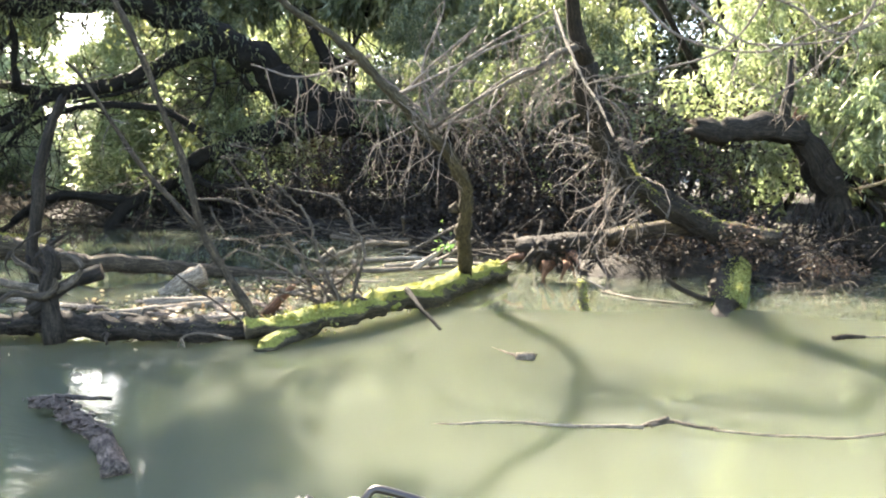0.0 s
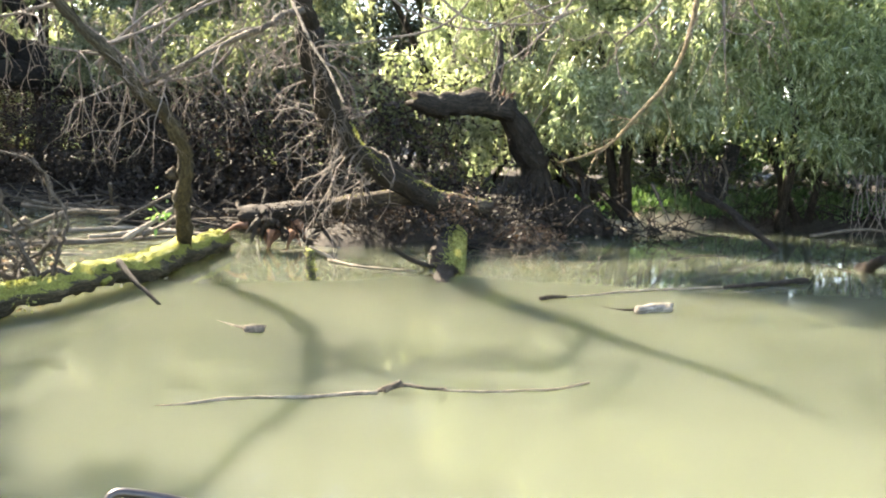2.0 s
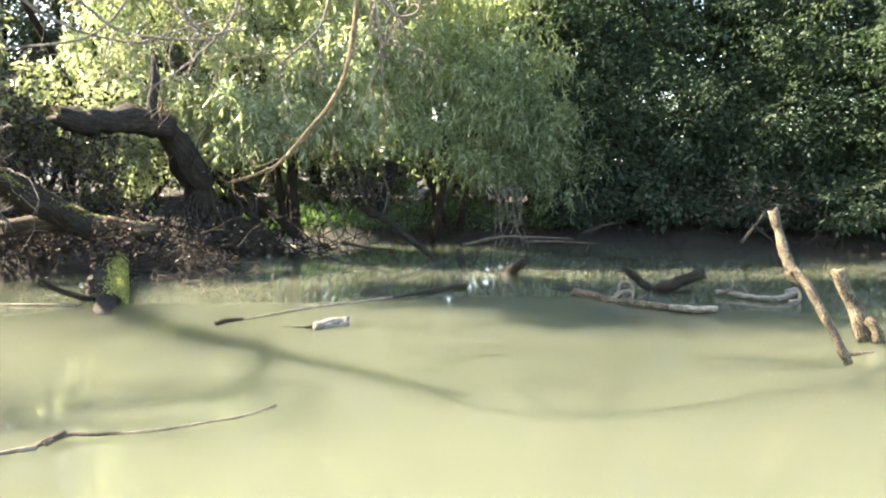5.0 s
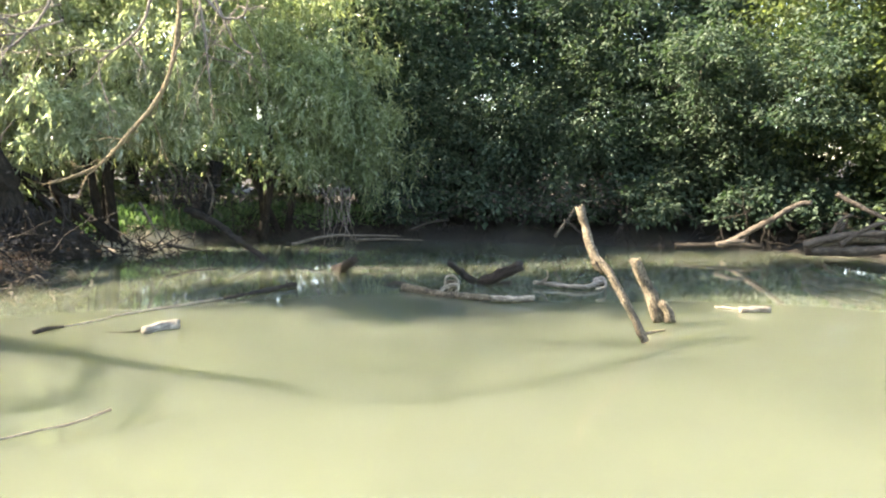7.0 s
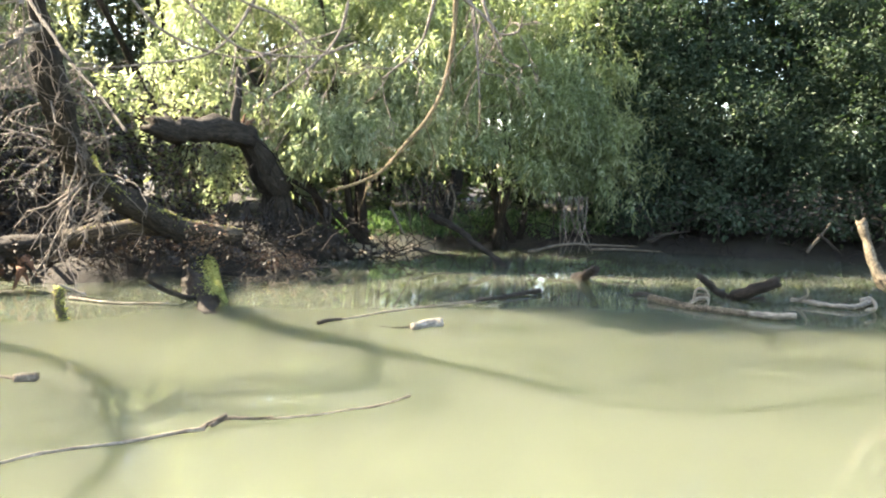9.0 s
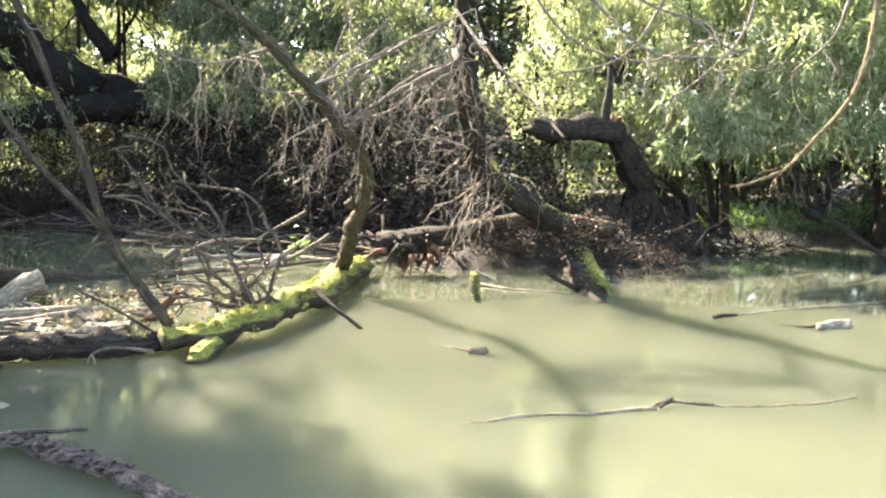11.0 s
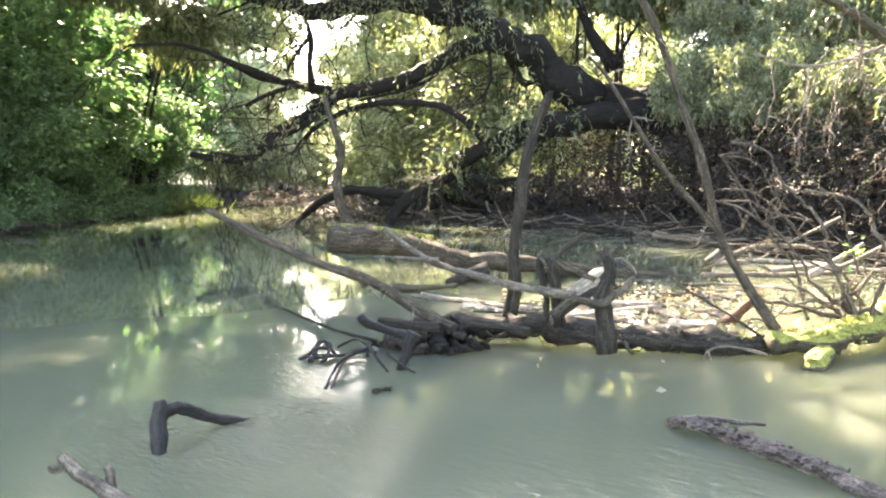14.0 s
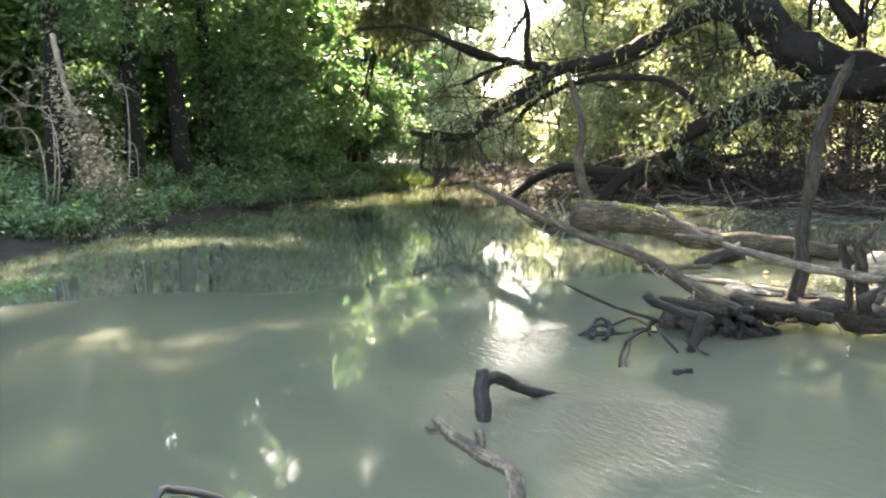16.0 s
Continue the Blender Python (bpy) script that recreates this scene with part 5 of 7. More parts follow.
# ---- things floating in the open water ----
def floaters():
    def solo(name, label, cat, mat, lines, seed, group=""):
        a = np.array(lines[0][0][0])
        t = thing(name, (a[0], a[1], 0), label, cat, group)
        for k, (line, r0, r1, *m) in enumerate(lines):
            limb(t, "stem" if k == 0 else "branch", m[0] if m else mat, line, r0, r1, seed + k, 12 if r0 > 0.03 else 8, jag=0.02 if r0 > 0.03 else 0.0, rough=0.12, step=max(0.035, r0 * 1.1))
        return t

    solo("floating_branch", "long thin bare branch floating on the water", "branch", WOOD_PALE, [
        ([(-1.53, 5.06, -0.03), (-1.10, 5.17, -0.00), (-0.85, 5.31, 0.01), (-0.40, 5.45, 0.01), (-0.12, 5.55, 0.02), (0.06, 5.57, 0.03)], 0.008, 0.013), ([(0.00, 5.68, -0.02), (0.07, 5.69, 0.02), (0.19, 5.72, 0.07)], 0.018, 0.016, BARK_GREY),
        ([(0.09, 5.63, 0.03), (0.18, 5.78, 0.03), (0.34, 5.74, 0.03), (0.49, 5.74, 0.03)], 0.016, 0.010, BARK_GREY), ([(0.47, 5.71, 0.03), (0.77, 5.75, 0.03), (0.99, 5.76, 0.05), (1.21, 5.76, 0.07), (1.43, 5.76, 0.13)], 0.006, 0.009)], 400)
    solo("floating_pole", "long straight stick floating on the water", "branch", WOOD_PALE, [
        ([(1.05, 9.32, 0.01), (1.48, 9.62, 0.01), (2.10, 10.02, 0.01), (2.93, 10.48, 0.01), (3.34, 10.73, 0.01)], 0.013, 0.013), ([(1.04, 9.26, 0.02), (1.19, 9.40, 0.02), (1.32, 9.47, 0.02)], 0.026, 0.018, BARK_DARK), ([(3.21, 10.48, 0.04), (3.73, 10.83, 0.04), (4.06, 11.09, 0.04), (4.41, 11.31, 0.04)], 0.02, 0.035, BARK_DARK),
        ([(3.68, 11.58, -0.11), (3.53, 11.61, -0.05), (3.47, 11.63, -0.00)], 0.022, 0.012, BARK_DARK)], 410)
    solo("floating_log", "short bleached birch log floating in the water", "log", WOOD_BIRCH, [
        ([(2.03, 8.78, 0.04), (2.18, 8.94, 0.03), (2.30, 8.98, 0.03), (2.40, 8.95, 0.04)], 0.045, 0.055), ([(2.06, 8.95, 0.02), (1.88, 8.93, 0.00), (1.56, 9.18, -0.01)], 0.015, 0.008, BARK_DARK)], 420)
    solo("floating_knot", "dark wood knot breaking the water surface", "driftwood", BARK_GREY, [
        ([(-1.49, 7.15, 0.02), (-1.41, 7.16, 0.02), (-1.32, 7.17, 0.02)], 0.035, 0.05), ([(-1.48, 7.20, 0.01), (-1.73, 7.39, 0.00), (-2.10, 7.67, -0.02)], 0.016, 0.008)], 430)
    post = solo("mossy_post", "short mossy post standing in the water", "post", BARK_MOSS, [
        ([(-1.75, 9.97, -0.14), (-1.76, 9.97, 0.01), (-1.78, 9.96, 0.21), (-1.78, 9.96, 0.38)], 0.05, 0.045)], 440)
    moss_patch(post, [(-1.75, 9.97, -0.11), (-1.76, 9.97, 0.01), (-1.78, 9.96, 0.21), (-1.78, 9.96, 0.35)], 0.048, 420, 442, (0.5, -0.85, 0.15))
    solo("floating_twig", "thin pale twig floating beside the post", "branch", WOOD_PALE, [
        ([(-1.78, 9.91, 0.41), (-1.68, 9.94, 0.36), (-1.49, 9.90, 0.28)], 0.018, 0.02), ([(-2.01, 11.52, 0.02), (-1.46, 11.12, 0.02), (-0.97, 10.96, 0.02), (-0.59, 10.83, 0.02)], 0.02, 0.01)], 445)
    solo("leaning_pole", "bare leaning pole with flaking bark in the water", "snag", BARK_FLAKY, [
        ([(6.14, 6.64, 0.68), (6.09, 6.68, 0.73), (6.06, 6.70, 0.77)], 0.045, 0.035),
        ([(6.32, 6.21, 0.01), (6.28, 6.25, 0.12), (6.20, 6.39, 0.39), (6.13, 6.58, 0.68), (6.09, 6.75, 0.83), (6.10, 6.87, 1.03), (6.09, 7.00, 1.30)], 0.036, 0.042), ([(6.30, 6.24, 0.08), (6.37, 6.17, 0.11), (6.46, 6.09, 0.14)], 0.018, 0.01)], 450)
    solo("rotten_stump", "rotten leaning stump with peeling bark in water", "stump", BARK_FLAKY, [
        ([(7.26, 6.85, 0.02), (7.23, 6.87, 0.15), (7.17, 6.93, 0.24)], 0.06, 0.04),
        ([(7.21, 6.96, 0.02), (7.17, 6.99, 0.16), (7.12, 7.05, 0.32), (7.05, 7.11, 0.50), (7.00, 7.15, 0.71)], 0.082, 0.066)], 460)
    solo("floating_stick", "short pale stick floating beside the stump", "branch", WOOD_PALE, [
        ([(8.86, 6.86, 0.03), (8.72, 6.92, 0.03), (8.53, 7.01, 0.03)], 0.04, 0.035), ([(8.66, 7.08, 0.01), (8.60, 7.24, 0.01), (8.54, 7.41, 0.01)], 0.02, 0.01)], 465)
    solo("drifting_log", "weathered trunk with root stubs floating low", "log", BARK_FLAKY, [
        ([(6.70, 8.68, 0.06), (6.48, 8.73, 0.06), (6.21, 8.91, 0.06)], 0.032, 0.04, WOOD_PALE), ([(6.24, 10.00, -0.07), (6.32, 9.96, 0.06), (6.28, 9.98, 0.19), (6.17, 10.04, 0.20), (6.14, 10.05, 0.04)], 0.022, 0.016, WOOD_PALE), ([(6.06, 10.09, -0.05), (6.17, 10.04, 0.06), (6.32, 9.96, 0.10)], 0.03, 0.02, WOOD_PALE),
        ([(6.72, 8.71, 0.04), (6.43, 8.85, 0.04), (6.17, 9.12, 0.04), (5.96, 9.49, 0.04), (5.82, 9.88, 0.04), (5.69, 10.41, 0.04)], 0.03, 0.06), ([(6.30, 10.20, -0.11), (6.25, 10.22, 0.05), (6.33, 10.18, 0.11), (6.37, 10.15, -0.00)], 0.03, 0.025), ([(6.16, 10.16, -0.17), (6.25, 10.11, -0.01), (6.32, 10.07, 0.11), (6.21, 10.13, 0.13)], 0.03, 0.02), ([(6.05, 10.78, -0.06), (5.86, 10.86, 0.01), (5.56, 11.00, -0.03)], 0.05, 0.03, BARK_DARK), ([(5.98, 10.92, -0.06), (5.75, 11.02, -0.10), (5.64, 11.08, -0.00)], 0.03, 0.015, BARK_DARK)], 470)
    solo("sunken_snag", "dark forked snag rising from the water", "snag", BARK_DARK, [
        ([(6.79, 10.32, 0.05), (6.60, 10.40, 0.20), (6.33, 10.26, 0.36)], 0.06, 0.035), ([(6.96, 10.37, 0.05), (7.00, 9.97, 0.18), (7.21, 9.74, 0.34)], 0.09, 0.07), ([(6.93, 10.49, 0.02), (7.09, 10.35, 0.02), (7.39, 10.27, 0.02)], 0.04, 0.02)], 480)
    solo("pale_driftwood", "pale curved driftwood with a ring-shaped end", "driftwood", WOOD_PALE, [
        ([(7.53, 9.89, 0.06), (7.73, 9.60, 0.06), (7.88, 9.34, 0.06), (8.10, 9.30, 0.06), (8.51, 9.56, 0.06)], 0.03, 0.04), ([(7.58, 9.82, 0.05), (7.56, 9.60, 0.16), (7.59, 9.65, 0.25)], 0.025, 0.01), ([(8.40, 9.59, 0.08), (8.67, 9.74, 0.08), (8.08, 8.97, 0.08), (7.84, 8.85, 0.08)], 0.028, 0.02)], 490)
    solo("sunken_branch", "dark branch dipping into the water from the bank", "branch", BARK_DARK, [
        ([(3.89, 16.69, 0.88), (4.23, 16.22, 0.70), (4.51, 15.34, 0.40), (4.78, 14.76, 0.15), (4.89, 14.62, 0.01)], 0.07, 0.05), ([(5.69, 13.08, -0.06), (5.59, 12.56, 0.08), (5.53, 12.15, 0.20), (5.46, 11.73, 0.30)], 0.13, 0.06, BARK_DARK)], 500)
    # pieces in the current
    slab = [(-4.05, 4.19, 0.04), (-3.72, 4.12, 0.04), (-3.39, 3.99, 0.04), (-3.05, 3.85, 0.04), (-2.75, 3.72, 0.04)]
    f = solo("bark_slab", "wet flaking bark log awash in the current", "log", BARK_PEEL, [
        ([(-4.13, 4.16, 0.02), (-3.98, 4.27, 0.02), (-3.47, 4.05, 0.02), (-3.08, 3.90, 0.02), (-2.72, 3.72, 0.02), (-2.38, 3.49, 0.00)], 0.045, 0.085), ([(-4.06, 4.20, 0.06), (-3.92, 4.33, 0.06), (-3.72, 4.37, 0.06), (-3.57, 4.43, 0.06)], 0.03, 0.01)], 510)
    rng, g = RNG(515), Geo()
    c = curve(slab, 0.02)
    k = rng.integers(0, int(len(c) * 0.8), 420)
    flat = rng.normal(0, 1, (420, 3)) * (1, 1, 0.12)
    leaves(g, c[k] + rng.normal(0, 1, (420, 3)) * (0.04, 0.04, 0.004) + (0, 0, 0.035), flat, 0.06, 0.04, rng, up=np.array([0, 0, 1.0]))
    tagged(part("bark_flakes", g, BARK_PEEL, f, "wet peeling bark flakes"), kind="stuff")
    solo("forked_snag", "wet grey forked snag standing in the current", "snag", BARK_GREY, [
        ([(-4.99, 0.73, 0.03), (-5.04, 0.75, 0.22), (-5.13, 0.79, 0.28), (-5.32, 0.80, 0.28), (-5.46, 0.78, 0.32), (-5.55, 0.74, 0.37), (-5.63, 0.72, 0.43)], 0.04, 0.03), ([(-5.46, 0.87, 0.27), (-5.46, 0.87, 0.34), (-5.47, 0.86, 0.38)], 0.03, 0.022), ([(-5.58, 0.71, 0.39), (-5.60, 0.67, 0.38), (-5.62, 0.65, 0.40)], 0.022, 0.012)], 520)
    solo("bent_snag", "wet dark bent branch rising from the current", "snag", WOOD_WET, [
        ([(-6.38, 1.63, -0.10), (-6.45, 1.69, 0.04), (-6.53, 1.73, 0.16), (-6.57, 1.78, 0.27)], 0.047, 0.05), ([(-6.56, 1.76, 0.21), (-6.60, 1.90, 0.20), (-6.62, 2.06, 0.12), (-6.60, 2.30, 0.02), (-6.58, 2.52, -0.04)], 0.05, 0.028)], 530)
    d = solo("root_tangle", "black wet roots looping out of the water", "driftwood", WOOD_WET, [
        ([(-7.75, 3.88, -0.01), (-7.71, 3.96, 0.04), (-7.70, 4.08, 0.07), (-7.62, 4.16, 0.05), (-7.54, 4.21, -0.01)], 0.022, 0.013), ([(-7.58, 3.90, 0.03), (-7.47, 4.17, 0.03), (-7.45, 4.38, 0.03), (-7.29, 4.46, 0.03)], 0.014, 0.010), ([(-6.75, 3.33, 0.00), (-7.00, 3.65, 0.05), (-7.04, 3.79, 0.12), (-7.26, 4.31, 0.10)], 0.012, 0.014), ([(-7.81, 4.42, 0.02), (-7.65, 4.53, 0.10), (-7.46, 4.55, 0.06), (-7.45, 4.88, 0.10)], 0.013, 0.009),
        ([(-6.32, 3.48, 0.02), (-6.33, 3.59, 0.02), (-6.27, 3.62, 0.02)], 0.032, 0.018), ([(-7.56, 3.84, 0.00), (-7.58, 3.98, 0.05), (-7.47, 4.17, 0.03)], 0.011, 0.009), ([(-6.74, 4.06, 0.00), (-6.87, 4.06, 0.10), (-7.01, 4.08, 0.20)], 0.013, 0.014), ([(-6.52, 4.18, 0.00), (-6.68, 4.16, 0.06), (-6.85, 4.16, 0.14)], 0.012, 0.010)], 540)
    for k, line in enumerate([[(-7.64, 3.97, 0.0), (-7.74, 4.08, 0.07), (-7.80, 4.19, 0.10), (-7.73, 4.22, 0.10), (-7.56, 4.10, 0.06), (-7.46, 3.95, 0.03), (-7.50, 3.90, -0.02)], [(-7.38, 4.36, 0.06), (-7.39, 4.20, 0.07), (-7.22, 3.98, 0.05), (-7.04, 3.76, 0.03), (-6.72, 3.38, -0.01)], [(-7.55, 3.85, 0.02), (-7.62, 3.90, 0.06), (-7.68, 3.86, 0.02)], [(-7.43, 4.65, 0.04), (-7.40, 4.45, 0.10), (-7.25, 4.30, 0.03)]]):
        limb(d, "root", WOOD_WET if k != 1 else BARK_ANTLER, line, 0.026 if k != 1 else 0.016, 0.014, 545 + k, 8, rough=0.3, wander=0.006, step=0.03)
    w = thing("weed_clump", (-14.91, 0.23, 0.00), "small green clump of water weed", "plant")
    litter(w, (-14.48, 0.17, 0.06), (0.22, 0.12, 0.05), 220, 550, (0.09, 0.04), LEAF_HERB, "weed_leaves", "green leaves")
    # wood along the far right bank
    for k, (line, r, m) in enumerate([([(13.95, 10.31, 0.27), (14.25, 9.55, 0.45), (14.41, 8.76, 0.60), (14.55, 7.95, 0.80), (14.69, 7.26, 0.93)], 0.16, BARK_ANTLER), ([(13.61, 9.93, 0.28), (14.17, 9.14, 0.30), (14.82, 8.08, 0.36), (15.18, 7.39, 0.38)], 0.10, BARK_ANTLER), ([(13.73, 12.12, 0.15), (14.03, 11.64, 0.53), (14.43, 10.99, 1.02), (14.63, 10.73, 1.09)], 0.07, BARK_ANTLER),
                                      ([(14.00, 9.74, 0.66), (14.08, 9.62, 0.77), (13.95, 9.81, 0.33)], 0.04, BARK_ANTLER), ([(12.73, 12.43, 0.17), (13.36, 11.78, 0.22), (13.87, 11.20, 0.22)], 0.06, BARK_DARK), ([(12.85, 11.45, 0.27), (13.03, 11.26, 0.33), (13.21, 11.06, 0.37)], 0.06, BARK_GREY), ([(14.36, 8.07, 0.85), (14.40, 8.00, 1.19), (14.46, 7.91, 1.48)], 0.09, BARK_LICHEN), ([(14.37, 8.83, 0.39), (14.60, 8.45, 0.47), (14.82, 8.07, 0.29)], 0.05, BARK_ANTLER), ([(13.45, 9.97, 0.37), (13.75, 9.56, 0.54), (14.18, 8.92, 0.64)], 0.07, BARK_ANTLER), ([(13.61, 9.91, 0.28), (13.93, 9.47, 0.47), (14.27, 8.97, 0.50)], 0.06, BARK_FLAKY), ([(13.94, 9.81, 0.52), (14.04, 9.67, 0.84), (14.14, 9.52, 0.94)], 0.04, BARK_ANTLER), ([(13.80, 9.49, 0.41), (14.00, 9.20, 0.71), (14.18, 8.92, 0.82)], 0.05, BARK_ANTLER), ([(14.63, 10.22, 1.27), (14.93, 9.80, 1.01), (15.26, 9.30, 0.70)], 0.05, BARK_ANTLER)]):
        solo("drift_log", "weathered grey drift log heaped on the bank", "log", m, [(line, r, r * 0.6)], 560 + k, "drift logs on the bank")


floaters()


def bank_wood():
    """Stumps, root plates and drift along the banks."""
    s = thing("bank_stump", (4.33, 17.20, 0.71), "dark leaning stump with hanging roots on the bank", "stump")
    limb(s, "trunk", BARK_BLACK, [(4.25, 17.21, 0.65), (4.37, 17.19, 1.00), (4.53, 17.15, 1.47), (4.60, 17.14, 1.82)], 0.20, 0.12, 1100, 14, rough=0.2)
    rng = RNG(1101)
    for k in range(22):
        a = np.array((3.96, 16.97, 1.51)) + np.array([rng.uniform(-0.9, 0.5), rng.normal(0, 0.2), rng.normal(0, 0.12)])
        limb(s, "root", TWIG_DARK if k % 2 else BARK_GREY, [a, a + (rng.normal(0, .1), -.1, -.3), a + (rng.normal(0, .18), -.12, -rng.uniform(.5, .85))], 0.022, 0.008, 1102 + k, 5)
    litter(s, (3.93, 16.87, 1.36), (0.5, 0.25, 0.2), 420, 1130, (0.1, 0.04))
    h = thing("stick_heap", (2.71, 16.68, 0.00), "heap of dark broken sticks at the waterline", "driftwood", kind="stuff")
    g = Geo()
    for k in range(46):
        p = np.array((2.60, 16.60, 0.10)) + rng.normal(0, 1, 3) * (0.55, 0.3, 0.09)
        spray(g, p, rng.normal(0, 1, 3) * (1, 0.7, 0.35), rng.uniform(0.3, 0.8), 0.018, rng, 1, 0.1, 2, sides=5)
    part("sticks", g, TWIG_DARK, h)
    s = thing("drift_sticks", (4.94, 17.57, 0.00), "thin dark branches dipping into the water", "driftwood")
    for k, line in enumerate([[(2.90, 15.73, 1.07), (3.13, 15.69, 0.60), (3.32, 15.66, 0.28)], [(3.29, 15.46, 0.30), (3.78, 15.37, 0.20), (4.27, 15.26, 0.17)], [(5.66, 15.50, 0.21), (6.29, 15.28, 0.37), (6.81, 15.07, 0.40), (7.64, 14.70, 0.37)], [(7.79, 14.63, 0.48), (8.14, 14.45, 0.63), (8.49, 14.26, 0.71)], [(10.48, 13.45, 0.36), (10.66, 13.32, 0.66), (10.79, 13.22, 0.95)], [(10.62, 13.35, 0.71), (10.84, 13.18, 0.49), (10.98, 13.07, 0.32)], [(6.89, 15.26, 0.27), (7.52, 14.98, 0.29), (8.14, 14.68, 0.27)]]):
        limb(s, "stick", BARK_DARK if k % 2 else BARK_GREY, line, 0.035, 0.012, 1140 + k, 6)
    s = thing("dry_stems", (6.59, 15.59, 0.16), "dry hanging stems under the willow", "plant")
    for k in range(14):
        a = np.array((6.54, 15.61, 1.32)) + np.array([rng.normal(0, 0.22), rng.normal(0, 0.15), 0])
        limb(s, "stem", TWIG if k % 3 else TWIG_DARK, [a, a + (rng.normal(0, .08), 0, -.5), a + (rng.normal(0, .2), -.1, -1.15)], 0.012, 0.006, 1150 + k, 4)
    l = thing("leaf_litter", (11.52, 13.66, 0.62), "brown withered leaves under the dark shrubs", "leaves", kind="stuff")
    litter(l, (12.4, 14.7, 1.05), (1.2, 0.4, 0.3), 800, 1170, (0.10, 0.05), LEAF_DEAD_SHADED, "withered_leaves")
    p = thing("root_plate", (-3.11, 12.53, 0.22), "reddish root plate of a fallen trunk with moss", "roots")
    for k in range(38):
        a = np.array((-3.13, 12.53, 0.44)) + rng.normal(0, 1, 3) * (0.28, 0.2, 0.13)
        d = rng.normal(0, 1, 3) * (1, 0.5, 0.6) + (0, -0.2, -0.5)
        limb(p, "root", BARK_DARK if k % 3 else WOOD_RED, [a, a + d * 0.11, a + d * 0.2 + (0, 0, -0.08)], 0.06, 0.012, 1400 + k, 6, wander=0.01, rough=0.2)
    limb(p, "butt", BARK_DARK, [(-3.71, 12.53, 0.48), (-3.38, 12.59, 0.51), (-2.93, 12.66, 0.58), (-2.41, 12.72, 0.65)], 0.17, 0.14, 1210, 14, rough=0.2)
    litter(p, (-3.07, 12.54, 0.50), (0.3, 0.2, 0.12), 260, 1211, (0.08, 0.04))
    h = thing("green_herb", (-4.97, 12.32, 0.40), "bright green broad-leaved herb among driftwood", "plant")
    g = Geo()
    p = np.array((-4.97, 12.32, 0.63)) + rng.normal(0, 1, (16, 3)) * (0.08, 0.08, 0.13)
    leaves(g, p, rng.normal(0, 1, (16, 3)) + (0, -0.5, -0.3), 0.15, 0.07, rng)
    part("herb_leaves", g, LEAF_HERB, h)


bank_wood()


# ---- bow rail ----
def bow_rail():
    t = thing("bow_rail", (0.50, 1.65, 0.73), "dark bent tube rail with steel shackles", "rail")
    limb(t, "tube", RAIL_BLACK, [(0.51, 1.65, 0.94), (0.51, 1.65, 1.04), (0.51, 1.65, 1.07), (0.52, 1.66, 1.09), (0.53, 1.67, 1.10), (0.57, 1.69, 1.09), (0.66, 1.73, 1.06), (0.81, 1.79, 1.02), (0.96, 1.83, 0.98)], 0.0075, 0.0075, 600, 12, rough=0.0, step=0.02)
    limb(t, "tube", RAIL_BLACK, [(0.40, 1.58, 0.99), (0.41, 1.58, 1.05), (0.41, 1.59, 1.08), (0.43, 1.60, 1.09), (0.44, 1.60, 1.08), (0.44, 1.61, 1.06), (0.44, 1.61, 0.99), (0.44, 1.61, 0.89)], 0.008, 0.008, 601, 12, rough=0.0, step=0.02)
    for k, line in enumerate([[(0.47, 1.61, 1.02), (0.47, 1.60, 1.07), (0.48, 1.61, 1.08), (0.49, 1.62, 1.08), (0.50, 1.62, 1.02)], [(0.50, 1.62, 1.02), (0.50, 1.62, 1.08), (0.51, 1.63, 1.09), (0.52, 1.64, 1.08), (0.53, 1.64, 1.02)], [(0.40, 1.55, 1.03), (0.40, 1.55, 1.08), (0.41, 1.56, 1.09), (0.43, 1.57, 1.08), (0.43, 1.57, 1.03)]]):
        limb(t, "shackle", ZINC, line, 0.006, 0.006, 602 + k, 10, rough=0.0, step=0.01)
    limb(t, "tube", RAIL_BLACK, [(-3.91, -1.13, 1.0), (-3.94, -1.12, 1.06), (-3.96, -1.1, 1.09), (-3.97, -1.08, 1.11), (-3.98, -1.06, 1.1), (-3.98, -1.03, 1.09), (-3.98, -0.99, 1.07), (-3.98, -0.96, 1.05)], 0.0075, 0.0075, 610, 12, rough=0.0, step=0.02)
    for k in range(2):
        top = np.array([(0.51, 1.65, 0.94), (0.44, 1.61, 0.89)][k])
        limb(t, "post", RAIL_BLACK, [top, (top[0], top[1], -0.4)], 0.0075, 0.0075, 606 + k, 12, rough=0.0)


bow_rail()


